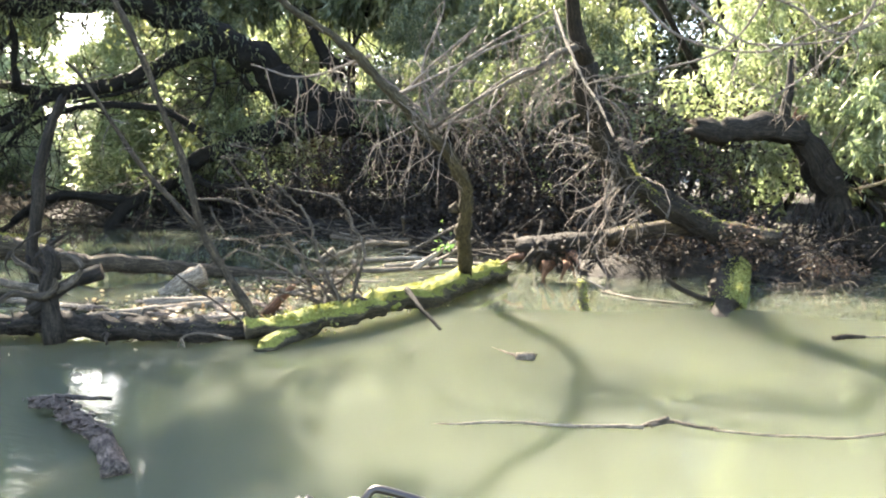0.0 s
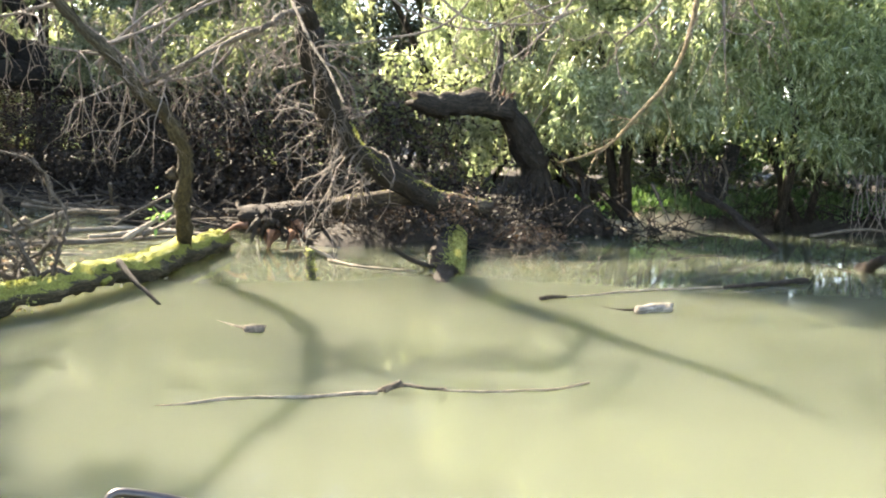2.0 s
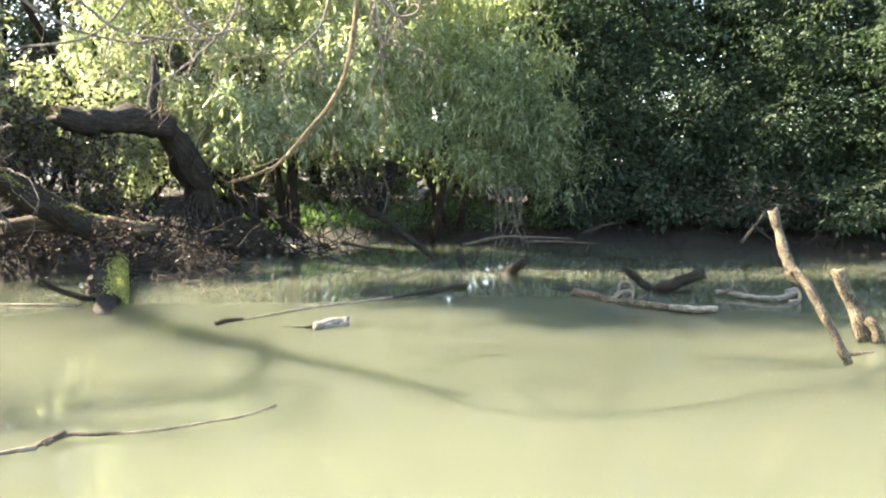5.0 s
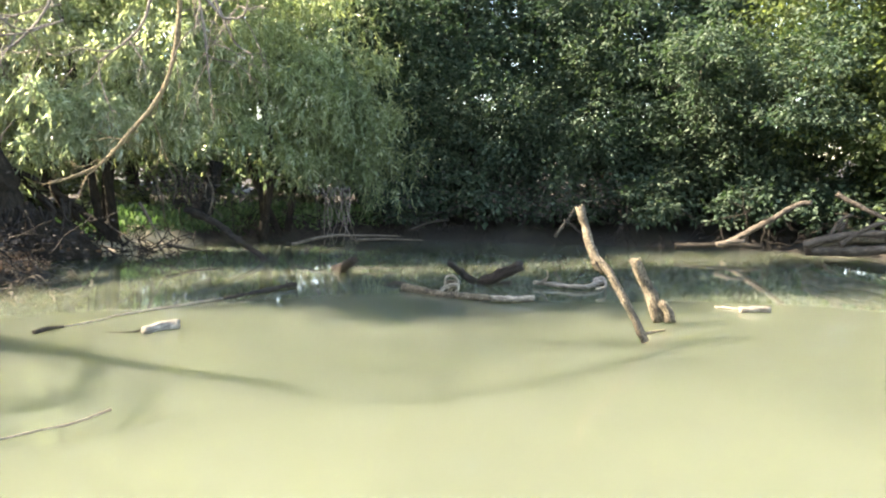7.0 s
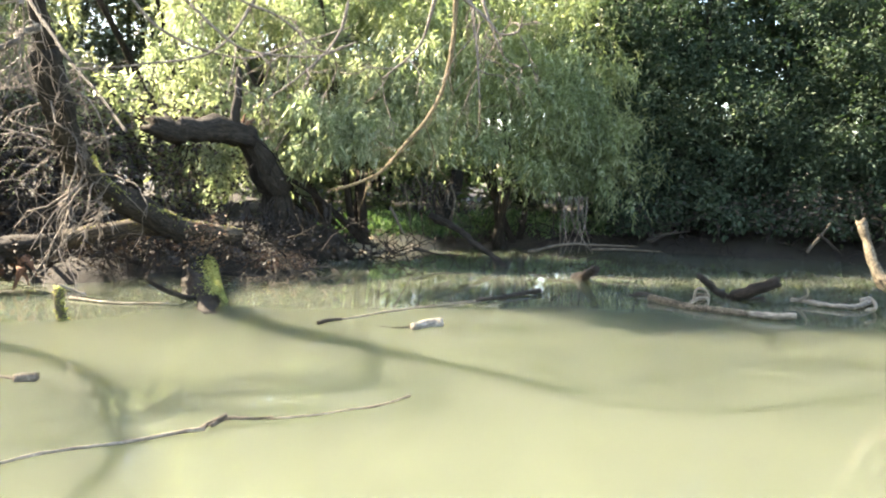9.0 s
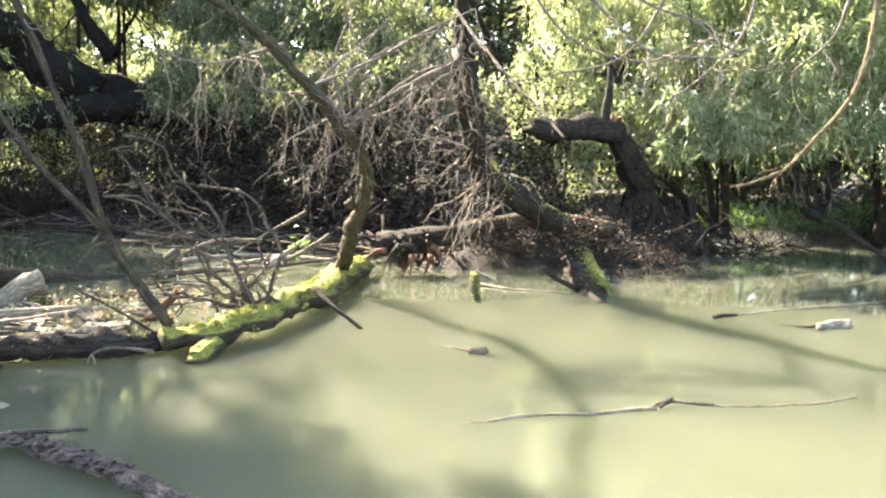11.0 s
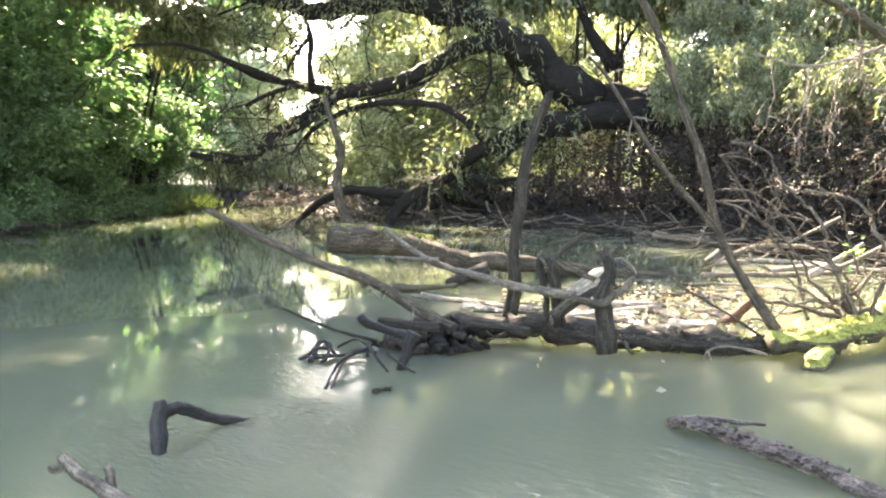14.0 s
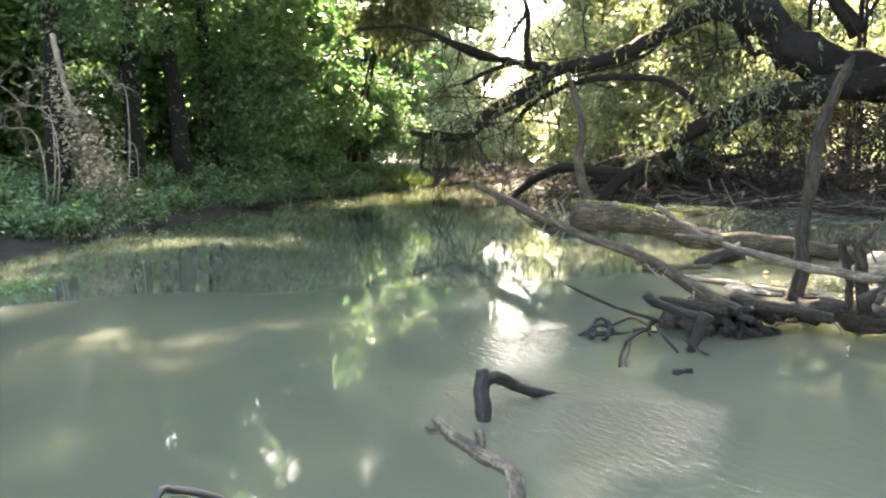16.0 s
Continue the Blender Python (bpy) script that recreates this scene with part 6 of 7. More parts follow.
# ---- banks and woods ----
def foliage(name, label, blobs, mat, kind, seed, density=60, size=(0.11, 0.022), strand=0.9, per=9, group="", trunk=True, stem_mat=None, base=None, cat=""):
    rng = RNG(seed)
    b0 = base or blobs[0]
    gz = float(land_height(np.array([b0[0]]), np.array([b0[1]]))[0])
    t = thing(name, (b0[0], b0[1], gz), label, cat or name.split("_")[-1], group)
    if trunk:
        tw = Geo()
        foot0 = np.array([b0[0], b0[1], gz - 0.2])
        for k, (x, y, z, rx, ry, rz) in enumerate(blobs):
            foot = foot0 + np.array([rng.normal(0, 0.2), rng.normal(0, 0.2), 0])
            top = np.array([x, y, z + rz * 0.3])
            midp = foot * 0.5 + top * 0.5 + np.array([rng.normal(0, .25), rng.normal(0, .25), 0.3])
            g = Geo()
            tube(g, [foot, midp, top], 0.09 if k else 0.14, 0.03, rng, 8)
            part("stem", g, stem_mat or BARK_DARK, t)
            for _ in range(3):
                u = rng.uniform(0.35, 1)
                spray(tw, foot * (1 - u) ** 2 + 2 * u * (1 - u) * midp + u * u * top, rng.normal(0, 1, 3) + (0, 0, .4), max(rx, rz) * 0.6, 0.018, rng, 1, 0.1, 4)
        tagged(part("twig_spray", tw, stem_mat or BARK_DARK, t), kind="stuff")
    g = Geo()
    pts = clump_points(rng, blobs, density, tuft=22 if kind == "hang" else 14, loose=0.26)
    pts = pts[pts[:, 2] > gz + 0.1]
    if kind == "hang":
        hanging(g, pts, rng, strand, size[0], size[1], per)
    else:
        bushy(g, pts, rng, size[0], size[1], per, strand)
    tagged(part("crown", g, mat, t), kind="stuff")
    return t


def banks():
    WL, TU = (0.175, 0.035), (0.115, 0.05)
    # crack willow over the pale bank: sunlit side, shaded side and top, told apart by leaf colour
    foliage("willow_tree", "sunlit crack willow hanging over the muddy bank", [(1.9, 17.6, 3.1, 1.7, 1.2, 1.5), (3.3, 16.9, 3.5, 1.6, 1.3, 1.8), (0.6, 18.2, 2.4, 1.5, 1.0, 1.3), (-0.9, 18.4, 3.2, 1.2, 1.0, 1.1), (-0.6, 18.8, 5.2, 1.5, 1.1, 1.3), (1.7, 18.3, 5.4, 1.6, 1.1, 1.3), (-0.4, 17.2, 2.0, 0.9, 0.6, 0.55), (1.5, 16.2, 2.9, 0.8, 0.6, 0.8), (2.4, 16.1, 2.7, 0.8, 0.6, 0.9)], LEAF_SUNLIT, "hang", 701, 380, WL, 0.55, 10, base=(2.6, 18.6))
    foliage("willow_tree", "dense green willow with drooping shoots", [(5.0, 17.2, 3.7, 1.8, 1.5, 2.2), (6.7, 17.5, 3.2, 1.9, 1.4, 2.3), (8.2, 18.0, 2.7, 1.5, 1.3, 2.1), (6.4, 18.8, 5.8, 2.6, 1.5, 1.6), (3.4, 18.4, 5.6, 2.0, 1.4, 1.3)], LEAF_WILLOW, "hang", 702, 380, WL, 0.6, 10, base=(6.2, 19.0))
    # Added crowns, mostly out of view, that shade shrubs and close mirrored sky.
    for k, (x, y, z, s, h) in enumerate([(1.5, 29.5, 13.5, 3.2, 3.6), (-3.5, 29.0, 13.5, 3.2, 3.6), (-6.0, 31.0, 13.0, 3.2, 3.6), (-11.0, 33.5, 13.6, 3.4, 3.8), (-15.5, 32.0, 11.2, 3.4, 3.4), (6.5, 29.5, 13.5, 3.2, 3.6), (-1.2, 27.0, 6.2, 2.8, 3.8), (2.6, 27.5, 6.2, 2.8, 3.8), (-4.8, 27.0, 6.4, 2.8, 3.8), (-8.4, 28.5, 6.8, 2.8, 4.0), (9.6, 20.6, 8.9, 2.5, 2.0), (11.4, 18.8, 9.6, 2.0, 1.5), (-20.5, 30.5, 14.0, 3.0, 2.6), (-24.5, 29.0, 13.6, 3.2, 2.8), (-17.2, 27.4, 12.4, 2.2, 1.6)]):
        foliage("tall_willow", "tall willow added to shade the bank and close the sky", [(x, y, z - h * 0.5, s, s * 0.8, h * 0.55), (x + 0.5, y + 0.3, z + h * 0.5, s * 0.9, s * 0.7, h * 0.55)], LEAF_WILLOW if x > 4 else LEAF_SCRUB, "tuft", 1220 + k, 210 if z < 7 else 105, (0.24, 0.09) if z < 7 else (0.40, 0.17), 0.45, 7, "tall willows of the bank", cat="tree")
    # Unseen boughs added to throw shade on the water before the willow.
    foliage("tall_willow", "added willow boughs, out of view, that shade the water", [(-4.6, 17.25, 8.6, 1.6, 1.9, 0.9), (-2.6, 16.95, 8.7, 1.6, 1.9, 0.9), (-0.6, 16.65, 8.8, 1.6, 1.9, 0.9), (1.4, 16.35, 8.9, 1.6, 1.9, 0.9), (3.3, 16.05, 9.0, 1.6, 1.9, 0.9), (5.2, 15.75, 9.1, 1.6, 1.9, 0.9)], LEAF_WILLOW, "tuft", 1240, 95, (0.42, 0.2), 0.45, 7, "tall willows of the bank", base=(-1.0, 24.0), cat="tree")
    foliage("shrub", "dense dark shrub over the shaded bank", [(10.0, 18.4, 2.5, 1.8, 1.5, 2.3), (11.6, 17.2, 2.8, 1.8, 1.5, 2.2), (13.2, 15.8, 2.5, 1.8, 1.5, 2.1), (10.6, 18.8, 5.4, 2.8, 1.8, 2.2)], LEAF_SHADED, "tuft", 703, 560, TU, 0.17, 8, base=(11.5, 18.6))
    foliage("shrub", "dense dark shrub over the drift logs", [(14.8, 14.4, 2.6, 1.7, 1.5, 2.1), (16.0, 12.8, 2.7, 1.6, 1.5, 2.1), (14.4, 15.8, 5.2, 2.6, 1.8, 2.2), (14.0, 13.0, 3.9, 1.2, 1.0, 1.3), (15.2, 11.2, 3.6, 1.3, 1.1, 1.5)], LEAF_SHADED, "tuft", 704, 540, TU, 0.17, 8, base=(15.8, 14.8))
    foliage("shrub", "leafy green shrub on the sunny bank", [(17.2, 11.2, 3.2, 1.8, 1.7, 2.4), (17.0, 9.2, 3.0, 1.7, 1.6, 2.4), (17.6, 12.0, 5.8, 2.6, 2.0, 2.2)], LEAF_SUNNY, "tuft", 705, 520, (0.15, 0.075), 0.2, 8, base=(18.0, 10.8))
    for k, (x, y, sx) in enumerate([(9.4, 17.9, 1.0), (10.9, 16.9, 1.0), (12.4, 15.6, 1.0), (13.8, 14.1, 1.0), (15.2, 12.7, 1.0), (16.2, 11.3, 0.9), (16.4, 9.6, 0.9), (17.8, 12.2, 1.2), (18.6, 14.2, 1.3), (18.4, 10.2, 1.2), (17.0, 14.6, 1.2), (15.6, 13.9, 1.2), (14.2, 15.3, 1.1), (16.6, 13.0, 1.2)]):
        foliage("low_shrub", "dark low branches drooping to the water", [(x, y, 0.95 if k < 11 else 2.0, sx, 0.7, 0.75 if k < 11 else 1.2)], LEAF_SHADED, "tuft", 706 + k, 700, (0.15, 0.07), 0.16, 7, "low shrubs of the shaded bank", base=(x + 0.6, y + 0.7))
    # taller wood behind
    back = [(20, 8, 5), (20.5, 12, 5.5), (18.5, 16, 6), (15.5, 19.5, 6), (10.2, 20.9, 5.2), (13.6, 18.7, 5.2), (16.8, 15.8, 5.2), (12, 22, 6), (8, 23, 6), (4, 23.5, 5.6), (0.5, 22.5, 4.8), (-3, 22.0, 4.6), (-6.5, 29, 5.2), (-10, 32, 5.4), (-14.5, 33.5, 5.6), (-19, 33.5, 5.6), (-23.5, 32.5, 6), (-27.5, 32.5, 6.5), (-31, 33, 7), (-35, 36, 8)]
    for k, (x, y, h) in enumerate(back):
        m = LEAF_SHADED if k < 7 else [LEAF_WILLOW, LEAF_SHADED, LEAF_GREY][k % 3] if k < 10 else [LEAF_GREY, LEAF_SUNLIT][k % 2]
        tiers = [(x, y, 1.8, 2.3, 1.6, 1.9), (x + 0.4, y + 0.3, h - 0.4, 2.5, 1.8, 2.2), (x - 0.3, y + 0.8, h + 3.0, 2.4, 1.8, 1.9)]
        foliage("bank_tree", "leafy tree filling the wood behind the bank", [tiers[0], (x + 0.4, y + 0.3, h - 1.2, 2.4, 1.7, 1.5)] if -4 < x < 0 else [(x + 0.3, y + 0.2, 1.0, 1.2, 0.9, 1.0), (x + 0.3, y + 0.3, 6.4, 2.6, 1.6, 1.5)] if 0 < x < 3 else tiers, m, "hang" if x < 0 else "tuft", 720 + k, 150 if 3 < x else 105 if x > -5 else 80, (0.36, 0.085) if x < 0 else (0.26, 0.13), 0.9 if x < 0 else 0.4, 7, "wood behind the bank", cat="tree")
    for k, x in enumerate(range(-2, 26, 5)):
        y, h = (39.0 if x < 5 else 33.0) - 0.02 * (x + 2) ** 2 + (k % 3), 15.0 + (k * 7 % 4)
        t = thing("tall_tree", (x, y, 0.6), "tall leafy tree far behind the bank", "tree", "tall trees behind the bank")
        limb(t, "trunk", BARK_DARK, [(x, y, 0.2), (x + 0.3, y, h * 0.5), (x, y + 0.3, h * 0.9)], 0.35, 0.08, 1000 + k, 10)
        g, rng = Geo(), RNG(1020 + k)
        bushy(g, clump_points(rng, [(x + rng.normal(0, 0.8), y + rng.normal(0, 0.8), z, 3.2, 2.4, 2.2) for z in np.arange(2.5, h, 3.4)], 27), rng, 0.56, 0.34, 7, 0.55)
        part("crown", g, [LEAF_GREY, LEAF_WILLOW, LEAF_WOOD][k % 3], t)
    # light crowns that close the sky behind the channel, with one gap
    for k, (az, far, h, s) in enumerate([(-61.5, 78, 26, 4.4), (-57.5, 80, 26, 4.4), (-54.2, 80, 26, 4.0), (-45.4, 72, 20, 2.4), (-43.5, 74, 20, 3.4), (-40, 76, 20, 4.2), (-35.5, 74, 20, 4.2), (-31, 76, 20, 4.2), (-26.5, 74, 20, 4.2), (-22, 76, 20, 4.2), (-17, 74, 20, 4.2)]):
        x, y = far * math.sin(radians(az)), far * math.cos(radians(az))
        t = thing("tall_tree", (x, y, 0.6), "tall airy tree glowing against the sky", "tree", "tall trees behind the channel")
        limb(t, "trunk", BARK_DARK, [(x, y, 0.2), (x + 0.4, y, h * 0.5), (x, y + 0.3, h * 0.95)], 0.32, 0.06, 1040 + k, 10)
        g, rng = Geo(), RNG(1060 + k)
        bushy(g, clump_points(rng, [(x + rng.normal(0, 0.7), y + rng.normal(0, 0.7), z, s, s, 2.4) for z in np.arange(3.0, h, 4.0)], 22), rng, 0.8, 0.38, 7, 0.8)
        part("crown", g, [LEAF_SUNLIT, LEAF_GREY][k % 2], t)
    # low thicket and dead brush under the great willow
    for k, (x, y, s) in enumerate([(-6.5, 23.5, 1.9), (-9.6, 28.0, 2.2), (-13.4, 30.0, 2.3), (-17.4, 30.2, 2.3), (-21.4, 29.0, 2.2)]):
        foliage("thicket", "grey-green willow scrub on the low bank", [(x, y, 3.0, s * 1.3, s, 1.2), (x + 0.6, y + 0.8, 4.3 if s < 1.6 else 5.0, s * 1.3, s, 1.0 if s < 1.6 else 1.4)], LEAF_GREY if s < 1.6 else LEAF_SUNLIT, "hang", 740 + k, 400 if s < 1.6 else 130, (0.15, 0.036) if s < 1.6 else (0.24, 0.06), 0.55 if s < 1.6 else 0.8, 10, "willow scrub")
    edge = curve([(-1.0, 16.0, 0), (-3.4, 15.5, 0), (-5.8, 17.0, 0), (-9.3, 19.1, 0), (-11.9, 20.9, 0), (-15.6, 21.8, 0), (-21.0, 22.6, 0), (-25.0, 22.9, 0)], 1.25)
    deep = np.array([(-9.6, 22.4, 1), (-11.6, 23.6, 1), (-13.6, 24.6, 1), (-15.6, 25.0, 1), (-12.4, 26.2, 1), (-15.0, 27.2, 1), (-17.8, 26.6, 1), (-17.4, 24.2, 1), (-19.6, 24.6, 1)])
    # Twig and leaf colours here already carry the dark of the hollow.
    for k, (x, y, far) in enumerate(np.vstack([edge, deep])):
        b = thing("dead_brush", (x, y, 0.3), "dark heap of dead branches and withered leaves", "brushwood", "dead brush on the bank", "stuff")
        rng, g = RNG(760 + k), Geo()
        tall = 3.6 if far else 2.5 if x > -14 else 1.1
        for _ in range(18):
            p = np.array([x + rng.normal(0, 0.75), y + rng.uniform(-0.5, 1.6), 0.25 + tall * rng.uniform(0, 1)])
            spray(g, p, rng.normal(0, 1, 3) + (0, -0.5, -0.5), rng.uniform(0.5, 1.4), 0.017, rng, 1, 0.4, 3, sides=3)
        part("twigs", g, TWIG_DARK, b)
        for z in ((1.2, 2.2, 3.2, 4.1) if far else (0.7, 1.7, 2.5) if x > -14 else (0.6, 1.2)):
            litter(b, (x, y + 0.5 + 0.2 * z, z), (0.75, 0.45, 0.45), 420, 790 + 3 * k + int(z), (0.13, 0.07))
    # overhanging scrub that keeps the bank in shade
    for k, (x, y, z, rx, rz) in enumerate([(-3.9, 17.2, 3.6, 1.2, 0.9), (-5.2, 17.9, 3.8, 1.5, 1.0), (-7.0, 19.0, 3.9, 1.5, 1.0), (-8.8, 20.0, 4.0, 1.6, 1.1), (-10.4, 21.2, 4.2, 1.6, 1.1), (-12.0, 22.4, 4.4, 1.5, 1.1), (-5.2, 18.9, 5.3, 1.7, 1.2), (-7.2, 20.2, 5.6, 1.6, 1.2), (-8.2, 21.4, 6.1, 1.9, 1.4), (-10.8, 23.0, 6.4, 1.9, 1.4)]):
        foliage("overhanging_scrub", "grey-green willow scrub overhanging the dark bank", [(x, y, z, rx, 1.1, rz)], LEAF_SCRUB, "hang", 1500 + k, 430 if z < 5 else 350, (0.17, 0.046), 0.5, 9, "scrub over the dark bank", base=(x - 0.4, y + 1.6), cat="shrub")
    # drifted sticks along the low shore
    s = thing("drift_sticks", (-12, 18.6, 0), "tangle of dead sticks along the waterline", "driftwood", kind="stuff")
    rng, g, g2 = RNG(780), Geo(), Geo()
    for k in range(820):
        x = rng.uniform(-27, -2)
        y = np.interp(x, [-29.5, -25, -21, -15.5, -11.7, -9.2, -5.6, -3.5, -1], [23.2, 22.0, 21.7, 20.9, 20.0, 18.2, 16.1, 15.0, 15.6]) + (-abs(rng.normal(0, 0.7)) if k % 2 else rng.uniform(-0.3, 4.5))
        d = rng.normal(0, 1, 3) * (1, 0.7, 0.22)
        d *= rng.uniform(0.3, 1.4) / np.linalg.norm(d)
        p = np.array([x, y, max(0.0, float(land_height(np.array([x]), np.array([y]))[0])) + rng.uniform(0.0, 0.25)])
        tube(g if k % 4 == 1 else g2, [p - d, p + rng.normal(0, .06, 3), p + d], rng.uniform(0.015, 0.05), 0.012, rng, 5, step=0.3)
    part("sticks", g, BARK_GREY, s)
    part("sticks", g2, TWIG_DARK, s)
    s = thing("bank_brush", (10, 17, 0.2), "dark twigs and roots trailing along the shaded bank", "brushwood", kind="stuff")
    rng, g = RNG(782), Geo()
    for k in range(170):
        x = rng.uniform(0.5, 16)
        y = np.interp(x, [0.5, 1.2, 2.8, 5, 8, 11, 13.7, 15.3, 16.2], [15.6, 16.4, 17.6, 18.6, 18.1, 16.0, 13.4, 11.6, 10.4]) + rng.normal(0, 0.35)
        spray(g, (x, y, rng.uniform(0.1, 0.9)), rng.normal(0, 1, 3) + (0, -0.5, -0.2), rng.uniform(0.4, 1.1), 0.014, rng, 1, 0.35, 3)
    part("twigs", g, TWIG_DARK, s)
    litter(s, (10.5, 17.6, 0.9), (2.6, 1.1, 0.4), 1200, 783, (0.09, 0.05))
    s = thing("stick_tangle", (-31.5, 22.0, 0.1), "pale tangle of dead sticks on the low channel bank", "driftwood", kind="stuff")
    rng, g, g2 = RNG(786), Geo(), Geo()
    for k in range(150):
        u = rng.uniform(0, 1)
        p = np.array((-25.5, 22.3, 0.15)) * (1 - u) + np.array((-38.0, 25.6, 0.15)) * u + (rng.normal(0, 0.5), rng.normal(0, 0.8), rng.uniform(0, 0.8))
        spray(g if k % 3 else g2, p, rng.normal(0, 1, 3) * (1, 1, 0.4) + (-0.2, -0.3, 0.05), rng.uniform(0.6, 1.7), rng.uniform(0.02, 0.04), rng, 1, 0.3, 3, sides=4)
    part("sticks", g, BARK_ANTLER, s)
    part("sticks", g2, TWIG_DARK, s)
    # herbs on the pale bank
    h = thing("bank_herbs", (5, 19.6, 0.4), "bright green grass and herbs on the bank", "grass", kind="stuff")
    rng, g = RNG(790), Geo()
    x = rng.uniform(1.5, 9.0, 6000)
    y = np.interp(x, [1.2, 2.8, 5, 8, 11], [17.2, 18.1, 19.1, 18.6, 16.6]) + rng.uniform(0.25, 1.9, 6000)
    leaves(g, np.stack([x, y, land_height(x, y) + rng.uniform(-0.02, 0.25, 6000)], 1), rng.normal(0, 0.5, (6000, 3)) + (0, 0, 0.8), 0.2, 0.035, rng)
    part("blades", g, LEAF_HERB, h)


banks()


def left_woods():
    rng = RNG(800)
    # The last two stand out of view, added to cover mirrored sky.
    spots = [(-25.5, 2.7, 0.29), (-28.3, 5.35, 0.33), (-29.6, 7.5, 0.30), (-33.6, 9.9, 0.28), (-26.0, 0.0, 0.3), (-37.5, 12.5, 0.3), (-41.5, 17, 0.3), (-36, 7.5, 0.3), (-46, 24, 0.3), (-22.6, -3.4, 0.3), (-25.6, -2.4, 0.3)]
    for k, (x, y, r) in enumerate(spots):
        gz = float(land_height(np.array([x]), np.array([y]))[0])
        t = thing("bank_tree", (x, y, gz), "tall dark trunk with hanging leafy branches", "tree", "woods along the left bank")
        lean = rng.normal(0, 0.35, 2)
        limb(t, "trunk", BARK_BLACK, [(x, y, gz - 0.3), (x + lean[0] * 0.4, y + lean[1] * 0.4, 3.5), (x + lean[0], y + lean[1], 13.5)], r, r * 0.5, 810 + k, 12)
        g = Geo()
        low = 5.6 if k < 5 else 3.2
        blobs = [(x + rng.normal(0, 1.3), y + rng.normal(0, 1.3), z, rng.uniform(1.2, 1.9), rng.uniform(1.2, 1.9), rng.uniform(0.7, 1.1)) for z in (low, low + 1.6, low + 3.4)]
        bushy(g, clump_points(rng, blobs, 90 if k < 6 else 140), rng, 0.16, 0.095, 7, 0.3)
        # Upper crowns above the view, added for shade and against mirrored sky.
        bushy(g, clump_points(rng, [(x + rng.normal(0, 1), y + rng.normal(0, 1), z, 2.4, 2.4, 1.5) for z in (10.0, 13.0)], 30), rng, 0.42, 0.26, 7, 0.45)
        c = np.array([x, y, 0.0]) + rng.normal(0, 1, (130, 3)) * (r * 1.3, r * 1.3, 0) + np.array([0, 0, 1.0]) * rng.uniform(0.5, 6.5, (130, 1))
        bushy(g, c, rng, 0.12, 0.09, 3, 0.12)
        part("crown", g, LEAF_WOOD, t)
    for k, (x, y, h) in enumerate([(-37, 12, 9.5), (-41, 16, 10), (-45, 20.5, 10.5), (-49, 25.5, 11), (-50, 19, 10.5)]):
        t = thing("tall_tree", (x, y, 0.6), "tall leafy tree above the channel bank", "tree", "tall trees of the left bank")
        limb(t, "trunk", BARK_DARK, [(x, y, 0.2), (x + 0.3, y, h * 0.5), (x, y + 0.3, h * 0.9)], 0.4, 0.1, 815 + k, 12)
        g = Geo()
        bushy(g, clump_points(RNG(821 + k), [(x + rng.normal(0, 1.2), y + rng.normal(0, 1.2), z, 3.4, 3.4, 2.4) for z in np.arange(5.0, h, 3.4)], 30), RNG(826 + k), 0.55, 0.34, 7, 0.6)
        part("crown", g, LEAF_WOOD, t)
    # branches that hang low over the water
    for k, (x, y, z, s) in enumerate([(-31.6, 11.0, 3.6, 1.7), (-33.0, 12.6, 3.4, 1.9), (-36.5, 16.5, 3.4, 2.2), (-31.6, 11.0, 1.6, 1.2), (-35.0, 14.6, 1.7, 1.5), (-40, 21, 3.2, 2.4)]):
        foliage("overhanging_tree", "leafy branches hanging over the channel edge", [(x, y, z, s, s, 1.5), (x - 0.8, y - 0.6, z + 1.8, s * 1.1, s * 1.1, 1.4)], LEAF_WOOD, "tuft", 830 + k, 270, (0.195, 0.12), 0.25, 7, "woods along the left bank", base=(x - 2.2, y - 1.2), cat="tree")
    # Boughs above the view, added only for their shade on the channel.
    foliage("overhanging_tree", "high leafy boughs added out of view to shade the channel", [(-36, 21, 12, 2.6, 2.6, 1.4), (-32.5, 19.5, 12, 2.6, 2.6, 1.4), (-29, 18, 12, 2.6, 2.4, 1.4), (-38, 25, 12.5, 2.6, 2.6, 1.4)], LEAF_WOOD, "tuft", 840, 130, (0.32, 0.18), 0.4, 7, "woods along the left bank", base=(-41, 20), cat="tree")
    # undergrowth
    for k, (x, y, s) in enumerate([(-20.4, -0.6, 0.8), (-21.8, 1.1, 0.9), (-23.4, 2.6, 0.9), (-25.0, 4.3, 1.0), (-26.9, 6.0, 1.0), (-28.8, 7.8, 1.1), (-31.0, 10.0, 1.1), (-33.4, 12.8, 1.1), (-36.2, 15.8, 1.2), (-39.0, 18.4, 1.3), (-41, 20.5, 1.3), (-44, 25, 1.4)]):
        foliage("undergrowth", "green nettles and brambles on the bank edge", [(x + 0.5, y + 0.45, 0.45, s * 1.2, s * 0.8, 0.5), (x - 0.3, y - 0.4, 0.8, s * 1.25, s, 0.75), (x - 1.4, y - 1.4, 1.0, s * 1.3, s * 1.2, 0.9)], LEAF_HERB, "tuft", 850 + k, 260, (0.15, 0.08), 0.16, 7, "undergrowth on the bank", False)
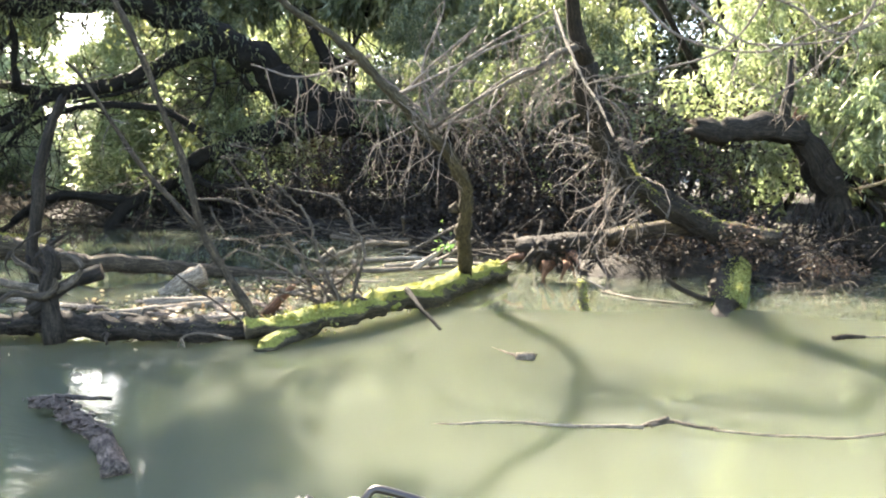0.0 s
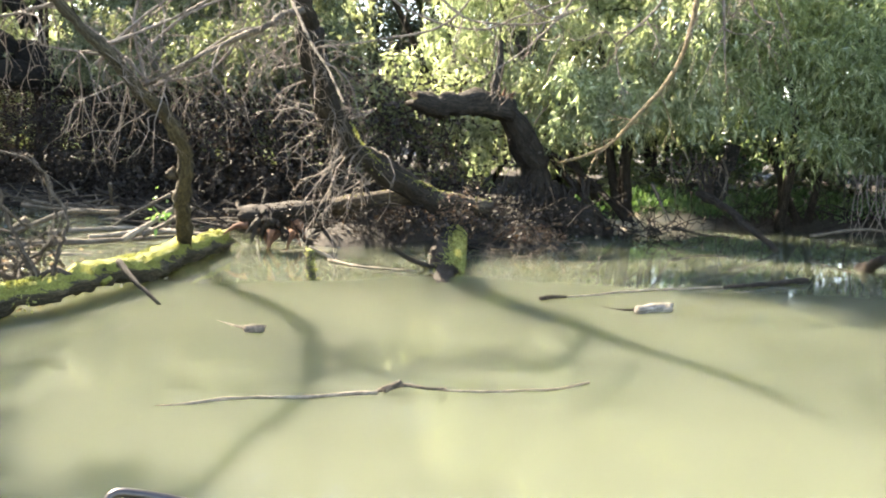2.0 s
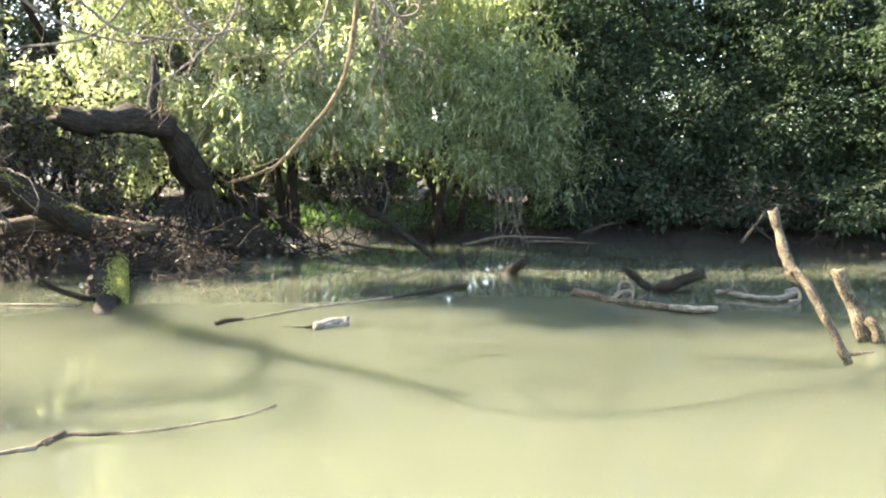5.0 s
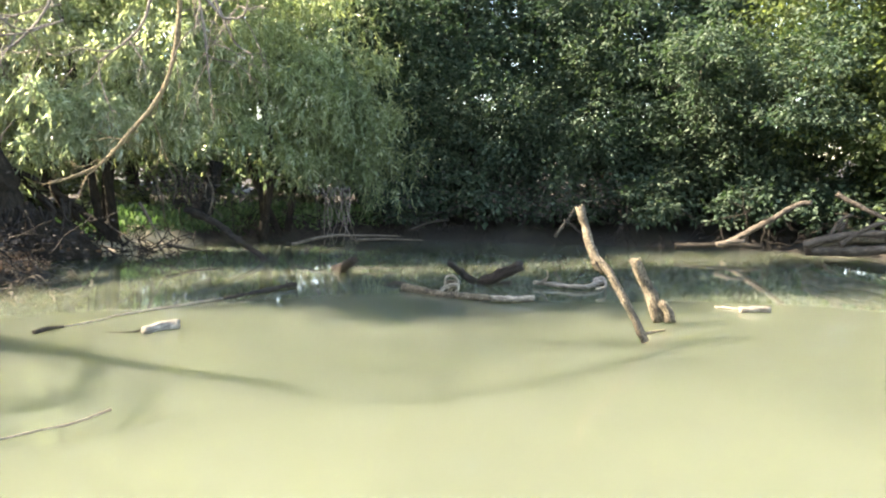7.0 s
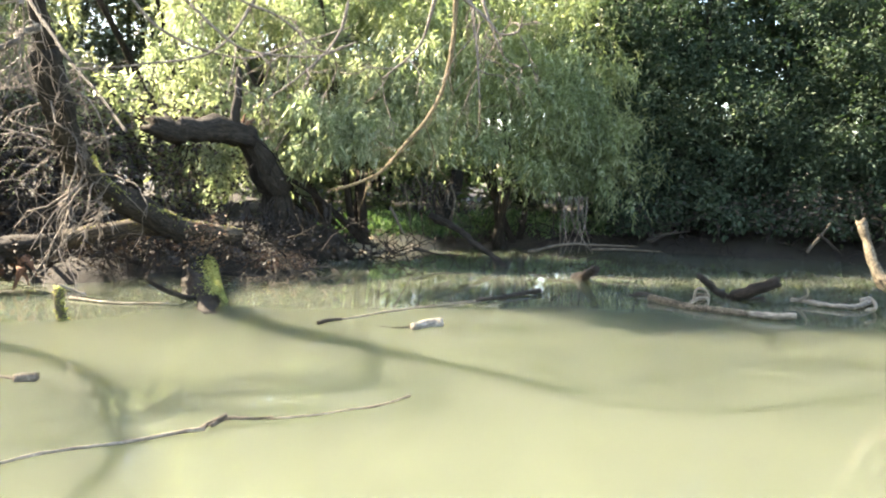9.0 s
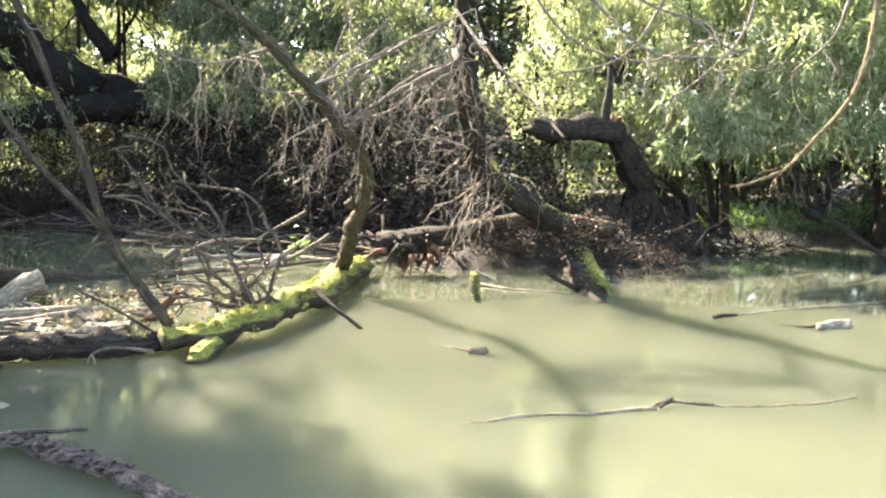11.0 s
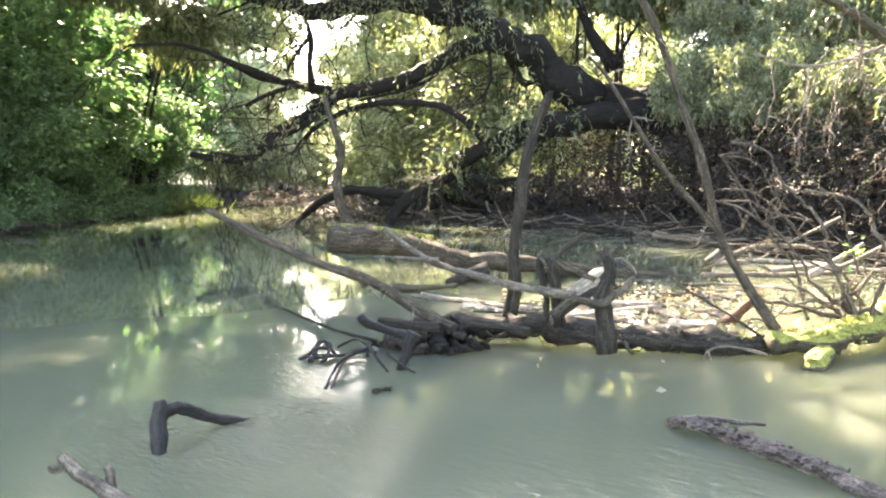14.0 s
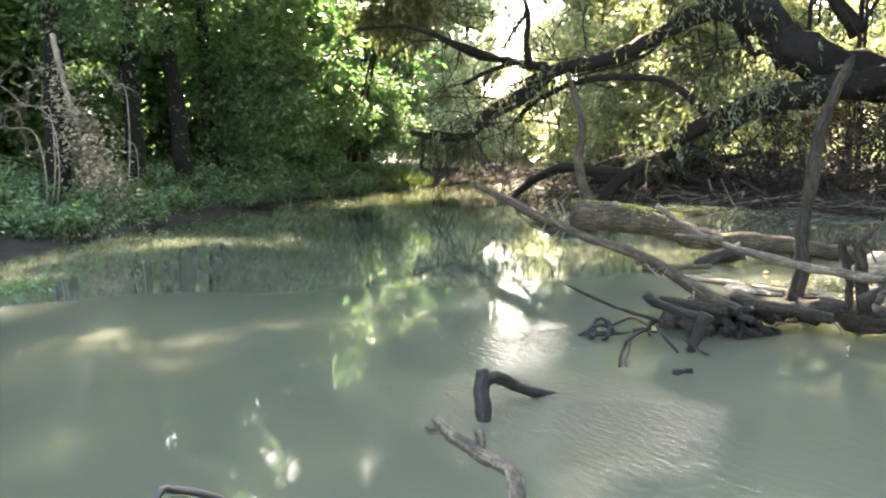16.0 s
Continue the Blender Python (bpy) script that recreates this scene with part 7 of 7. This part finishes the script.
    # roots and twigs that trail from the bank edge into the water, with leaves over them
    edge = curve([(-20.4, 1.2, 0), (-20.92, 1.72, 0), (-22.47, 3.23, 0), (-25.28, 5.43, 0), (-28.79, 8.42, 0), (-30.26, 10.27, 0), (-34.1, 15.65, 0), (-37.0, 20.2, 0)], 1.1)
    for k, p in enumerate(edge):
        t = thing("bank_fringe", (p[0], p[1], 0.0), "trailing twigs and nettle leaves at the waterline", "undergrowth", "fringe of the left bank", "stuff")
        g, g2 = Geo(), Geo()
        for _ in range(9):
            spray(g, p + (rng.normal(-0.25, 0.3), rng.normal(-0.2, 0.45), rng.uniform(0.05, 0.5)), rng.normal(0, 1, 3) * (1, 1, 0.5) + (0.4, 0, -0.25), rng.uniform(0.3, 0.8), 0.016, rng, 1, 0.3, 3, sides=3)
        c = p + rng.normal(0, 1, (70, 3)) * (0.32, 0.42, 0) + (-0.3, -0.25, 0) + np.array([0, 0, 1.0]) * rng.uniform(0.08, 0.7, (70, 1))
        bushy(g2, c, rng, 0.13, 0.07, 7, 0.15)
        part("twigs", g, BARK_ANTLER if k % 2 else TWIG_DARK, t)
        part("fringe_leaves", g2, LEAF_HERB, t)
    # pale tufts of sedge where the channel bends
    t = thing("sedge_tuft", (-37.4, 20.6, 0.0), "pale green sedge tuft at the waterline", "grass", kind="stuff")
    g = Geo()
    c = np.array((-37.4, 20.6, 0.05)) + rng.normal(0, 1, (900, 3)) * (0.8, 0.8, 0.02)
    leaves(g, c, rng.normal(0, 0.45, (900, 3)) + (0, 0, 1.0), 0.95, 0.05, rng)
    part("blades", g, LEAF_SUNNY, t)
    # dead wood on the bank edge
    t = thing("fallen_bough", (-23.87, 3.65, 0.12), "dry fallen bough with bleached withered leaves on the bank edge", "branch")
    main = [(-24.11, 2.52, 4.79), (-24.08, 2.66, 3.71), (-24.05, 2.83, 2.83), (-24.00, 3.06, 2.03), (-23.94, 3.36, 1.24), (-23.87, 3.65, 0.26)]
    limb(t, "branch", WOOD_PALE, main, 0.07, 0.035, 900, 8)
    twigs_along(t, main, 26, 0.15, 1.0, 0.9, 0.014, 901, WOOD_PALE, (0.1, -0.3, -0.5), 0.7, 1, 4)
    for k, (u, n) in enumerate([(1, 120), (2, 260), (3, 520), (4, 620), (5, 620)]):
        litter(t, np.array(main[u]) + (0, 0, 0.1), (0.22, 0.3, 0.28), n, 902 + k, (0.13, 0.075), LEAF_DRY, label="bleached withered leaves")
    for k, line in enumerate([[(-23.13, 1.02, 3.54), (-23.09, 1.33, 3.30), (-23.04, 1.62, 3.02), (-22.99, 1.93, 2.96), (-22.96, 2.15, 2.83)], [(-23.09, 1.33, 2.47), (-23.04, 1.65, 2.47), (-23.01, 1.84, 2.23), (-22.99, 1.94, 1.66)], [(-23.10, 1.25, 2.87), (-23.05, 1.59, 2.98), (-22.99, 1.99, 2.89), (-22.95, 2.22, 2.34)], [(-24.19, 3.60, 4.04), (-24.13, 3.86, 3.63), (-24.06, 4.14, 3.49)], [(-24.83, 3.92, 2.73), (-24.77, 4.16, 2.29), (-24.69, 4.47, 2.03)]]):
        s = thing("dead_branch", line[-1], "thin bleached dead branch among the nettles", "branch", "dead branches on the bank edge")
        foot = np.array(line[-1])
        g = Geo()
        tube(g, [np.array(p) for p in line] + [(foot[0], foot[1], foot[2] * 0.5), (foot[0] - 0.3, foot[1] - 0.2, 0.1)], 0.012, 0.018, RNG(910 + k), 6)
        part("stem", g, WOOD_PALE, s)
        twigs_along(s, line, 5, 0.0, 0.8, 0.7, 0.01, 915 + k, WOOD_PALE, (0, 0, -0.2), 0.5, 1, 3)
    t = thing("bank_log", (-28.94, 9.09, 0.11), "dark wet log lying along the waterline", "log")
    limb(t, "trunk", BARK_DARK, [(-29.23, 8.35, 0.06), (-29.01, 8.91, 0.10), (-28.80, 9.44, 0.12), (-28.55, 10.01, 0.24)], 0.2, 0.13, 920, 10)
    # wood that closes the view; its added top tier covers mirrored sky
    for k, (x, y) in enumerate([(-27, -7), (-32, -4), (-37, 0), (-42, 5), (-46, 11), (-50, 18), (-54, 26), (-39.5, -5), (-44, 0.5), (-48.5, 6), (-52, 12.5)]):
        foliage("wood_tree", "sunlit leafy tree deeper in the wood", [(x, y, 2.5, 3.2, 3.2, 2.6), (x, y, 6.6, 3.4, 3.4, 2.8), (x, y, 10.8, 3.4, 3.4, 2.6)], LEAF_WOOD, "tuft", 870 + k, 60, (0.52, 0.32), 0.5, 7, "woods along the left bank", cat="tree")
    # trees at the end of the channel
    for k, (x, y, z, s, top) in enumerate([(-50, 36.5, 2.6, 3.0, 4.2), (-53, 33, 3.0, 3.2, 9.5), (-46.5, 38, 2.6, 3.0, 6.5), (-43, 35.5, 2.6, 2.8, 5.5), (-39, 33, 2.6, 2.8, 14.0), (-35, 30.5, 2.6, 2.6, 13.0), (-30.5, 27.5, 2.6, 2.4, 10.0), (-26, 25.5, 2.6, 2.4, 7.0), (-22.5, 24.5, 3.0, 2.2, 7.0)]):
        blobs = [(x, y, z, s, s * 0.8, 2.4), (x - 0.8, y + 1.5, top * 0.5 + 1.6, s, s * 0.8, 2.0), (x - 1, y + 2.5, top, s, s * 0.8, 1.8)]
        foliage("willow_tree", "yellow-green sunlit willow at the channel end", blobs, LEAF_SUNLIT, "tuft", 890 + k, 125, (0.32, 0.145), 0.4, 7, "willows at the channel end")


left_woods()
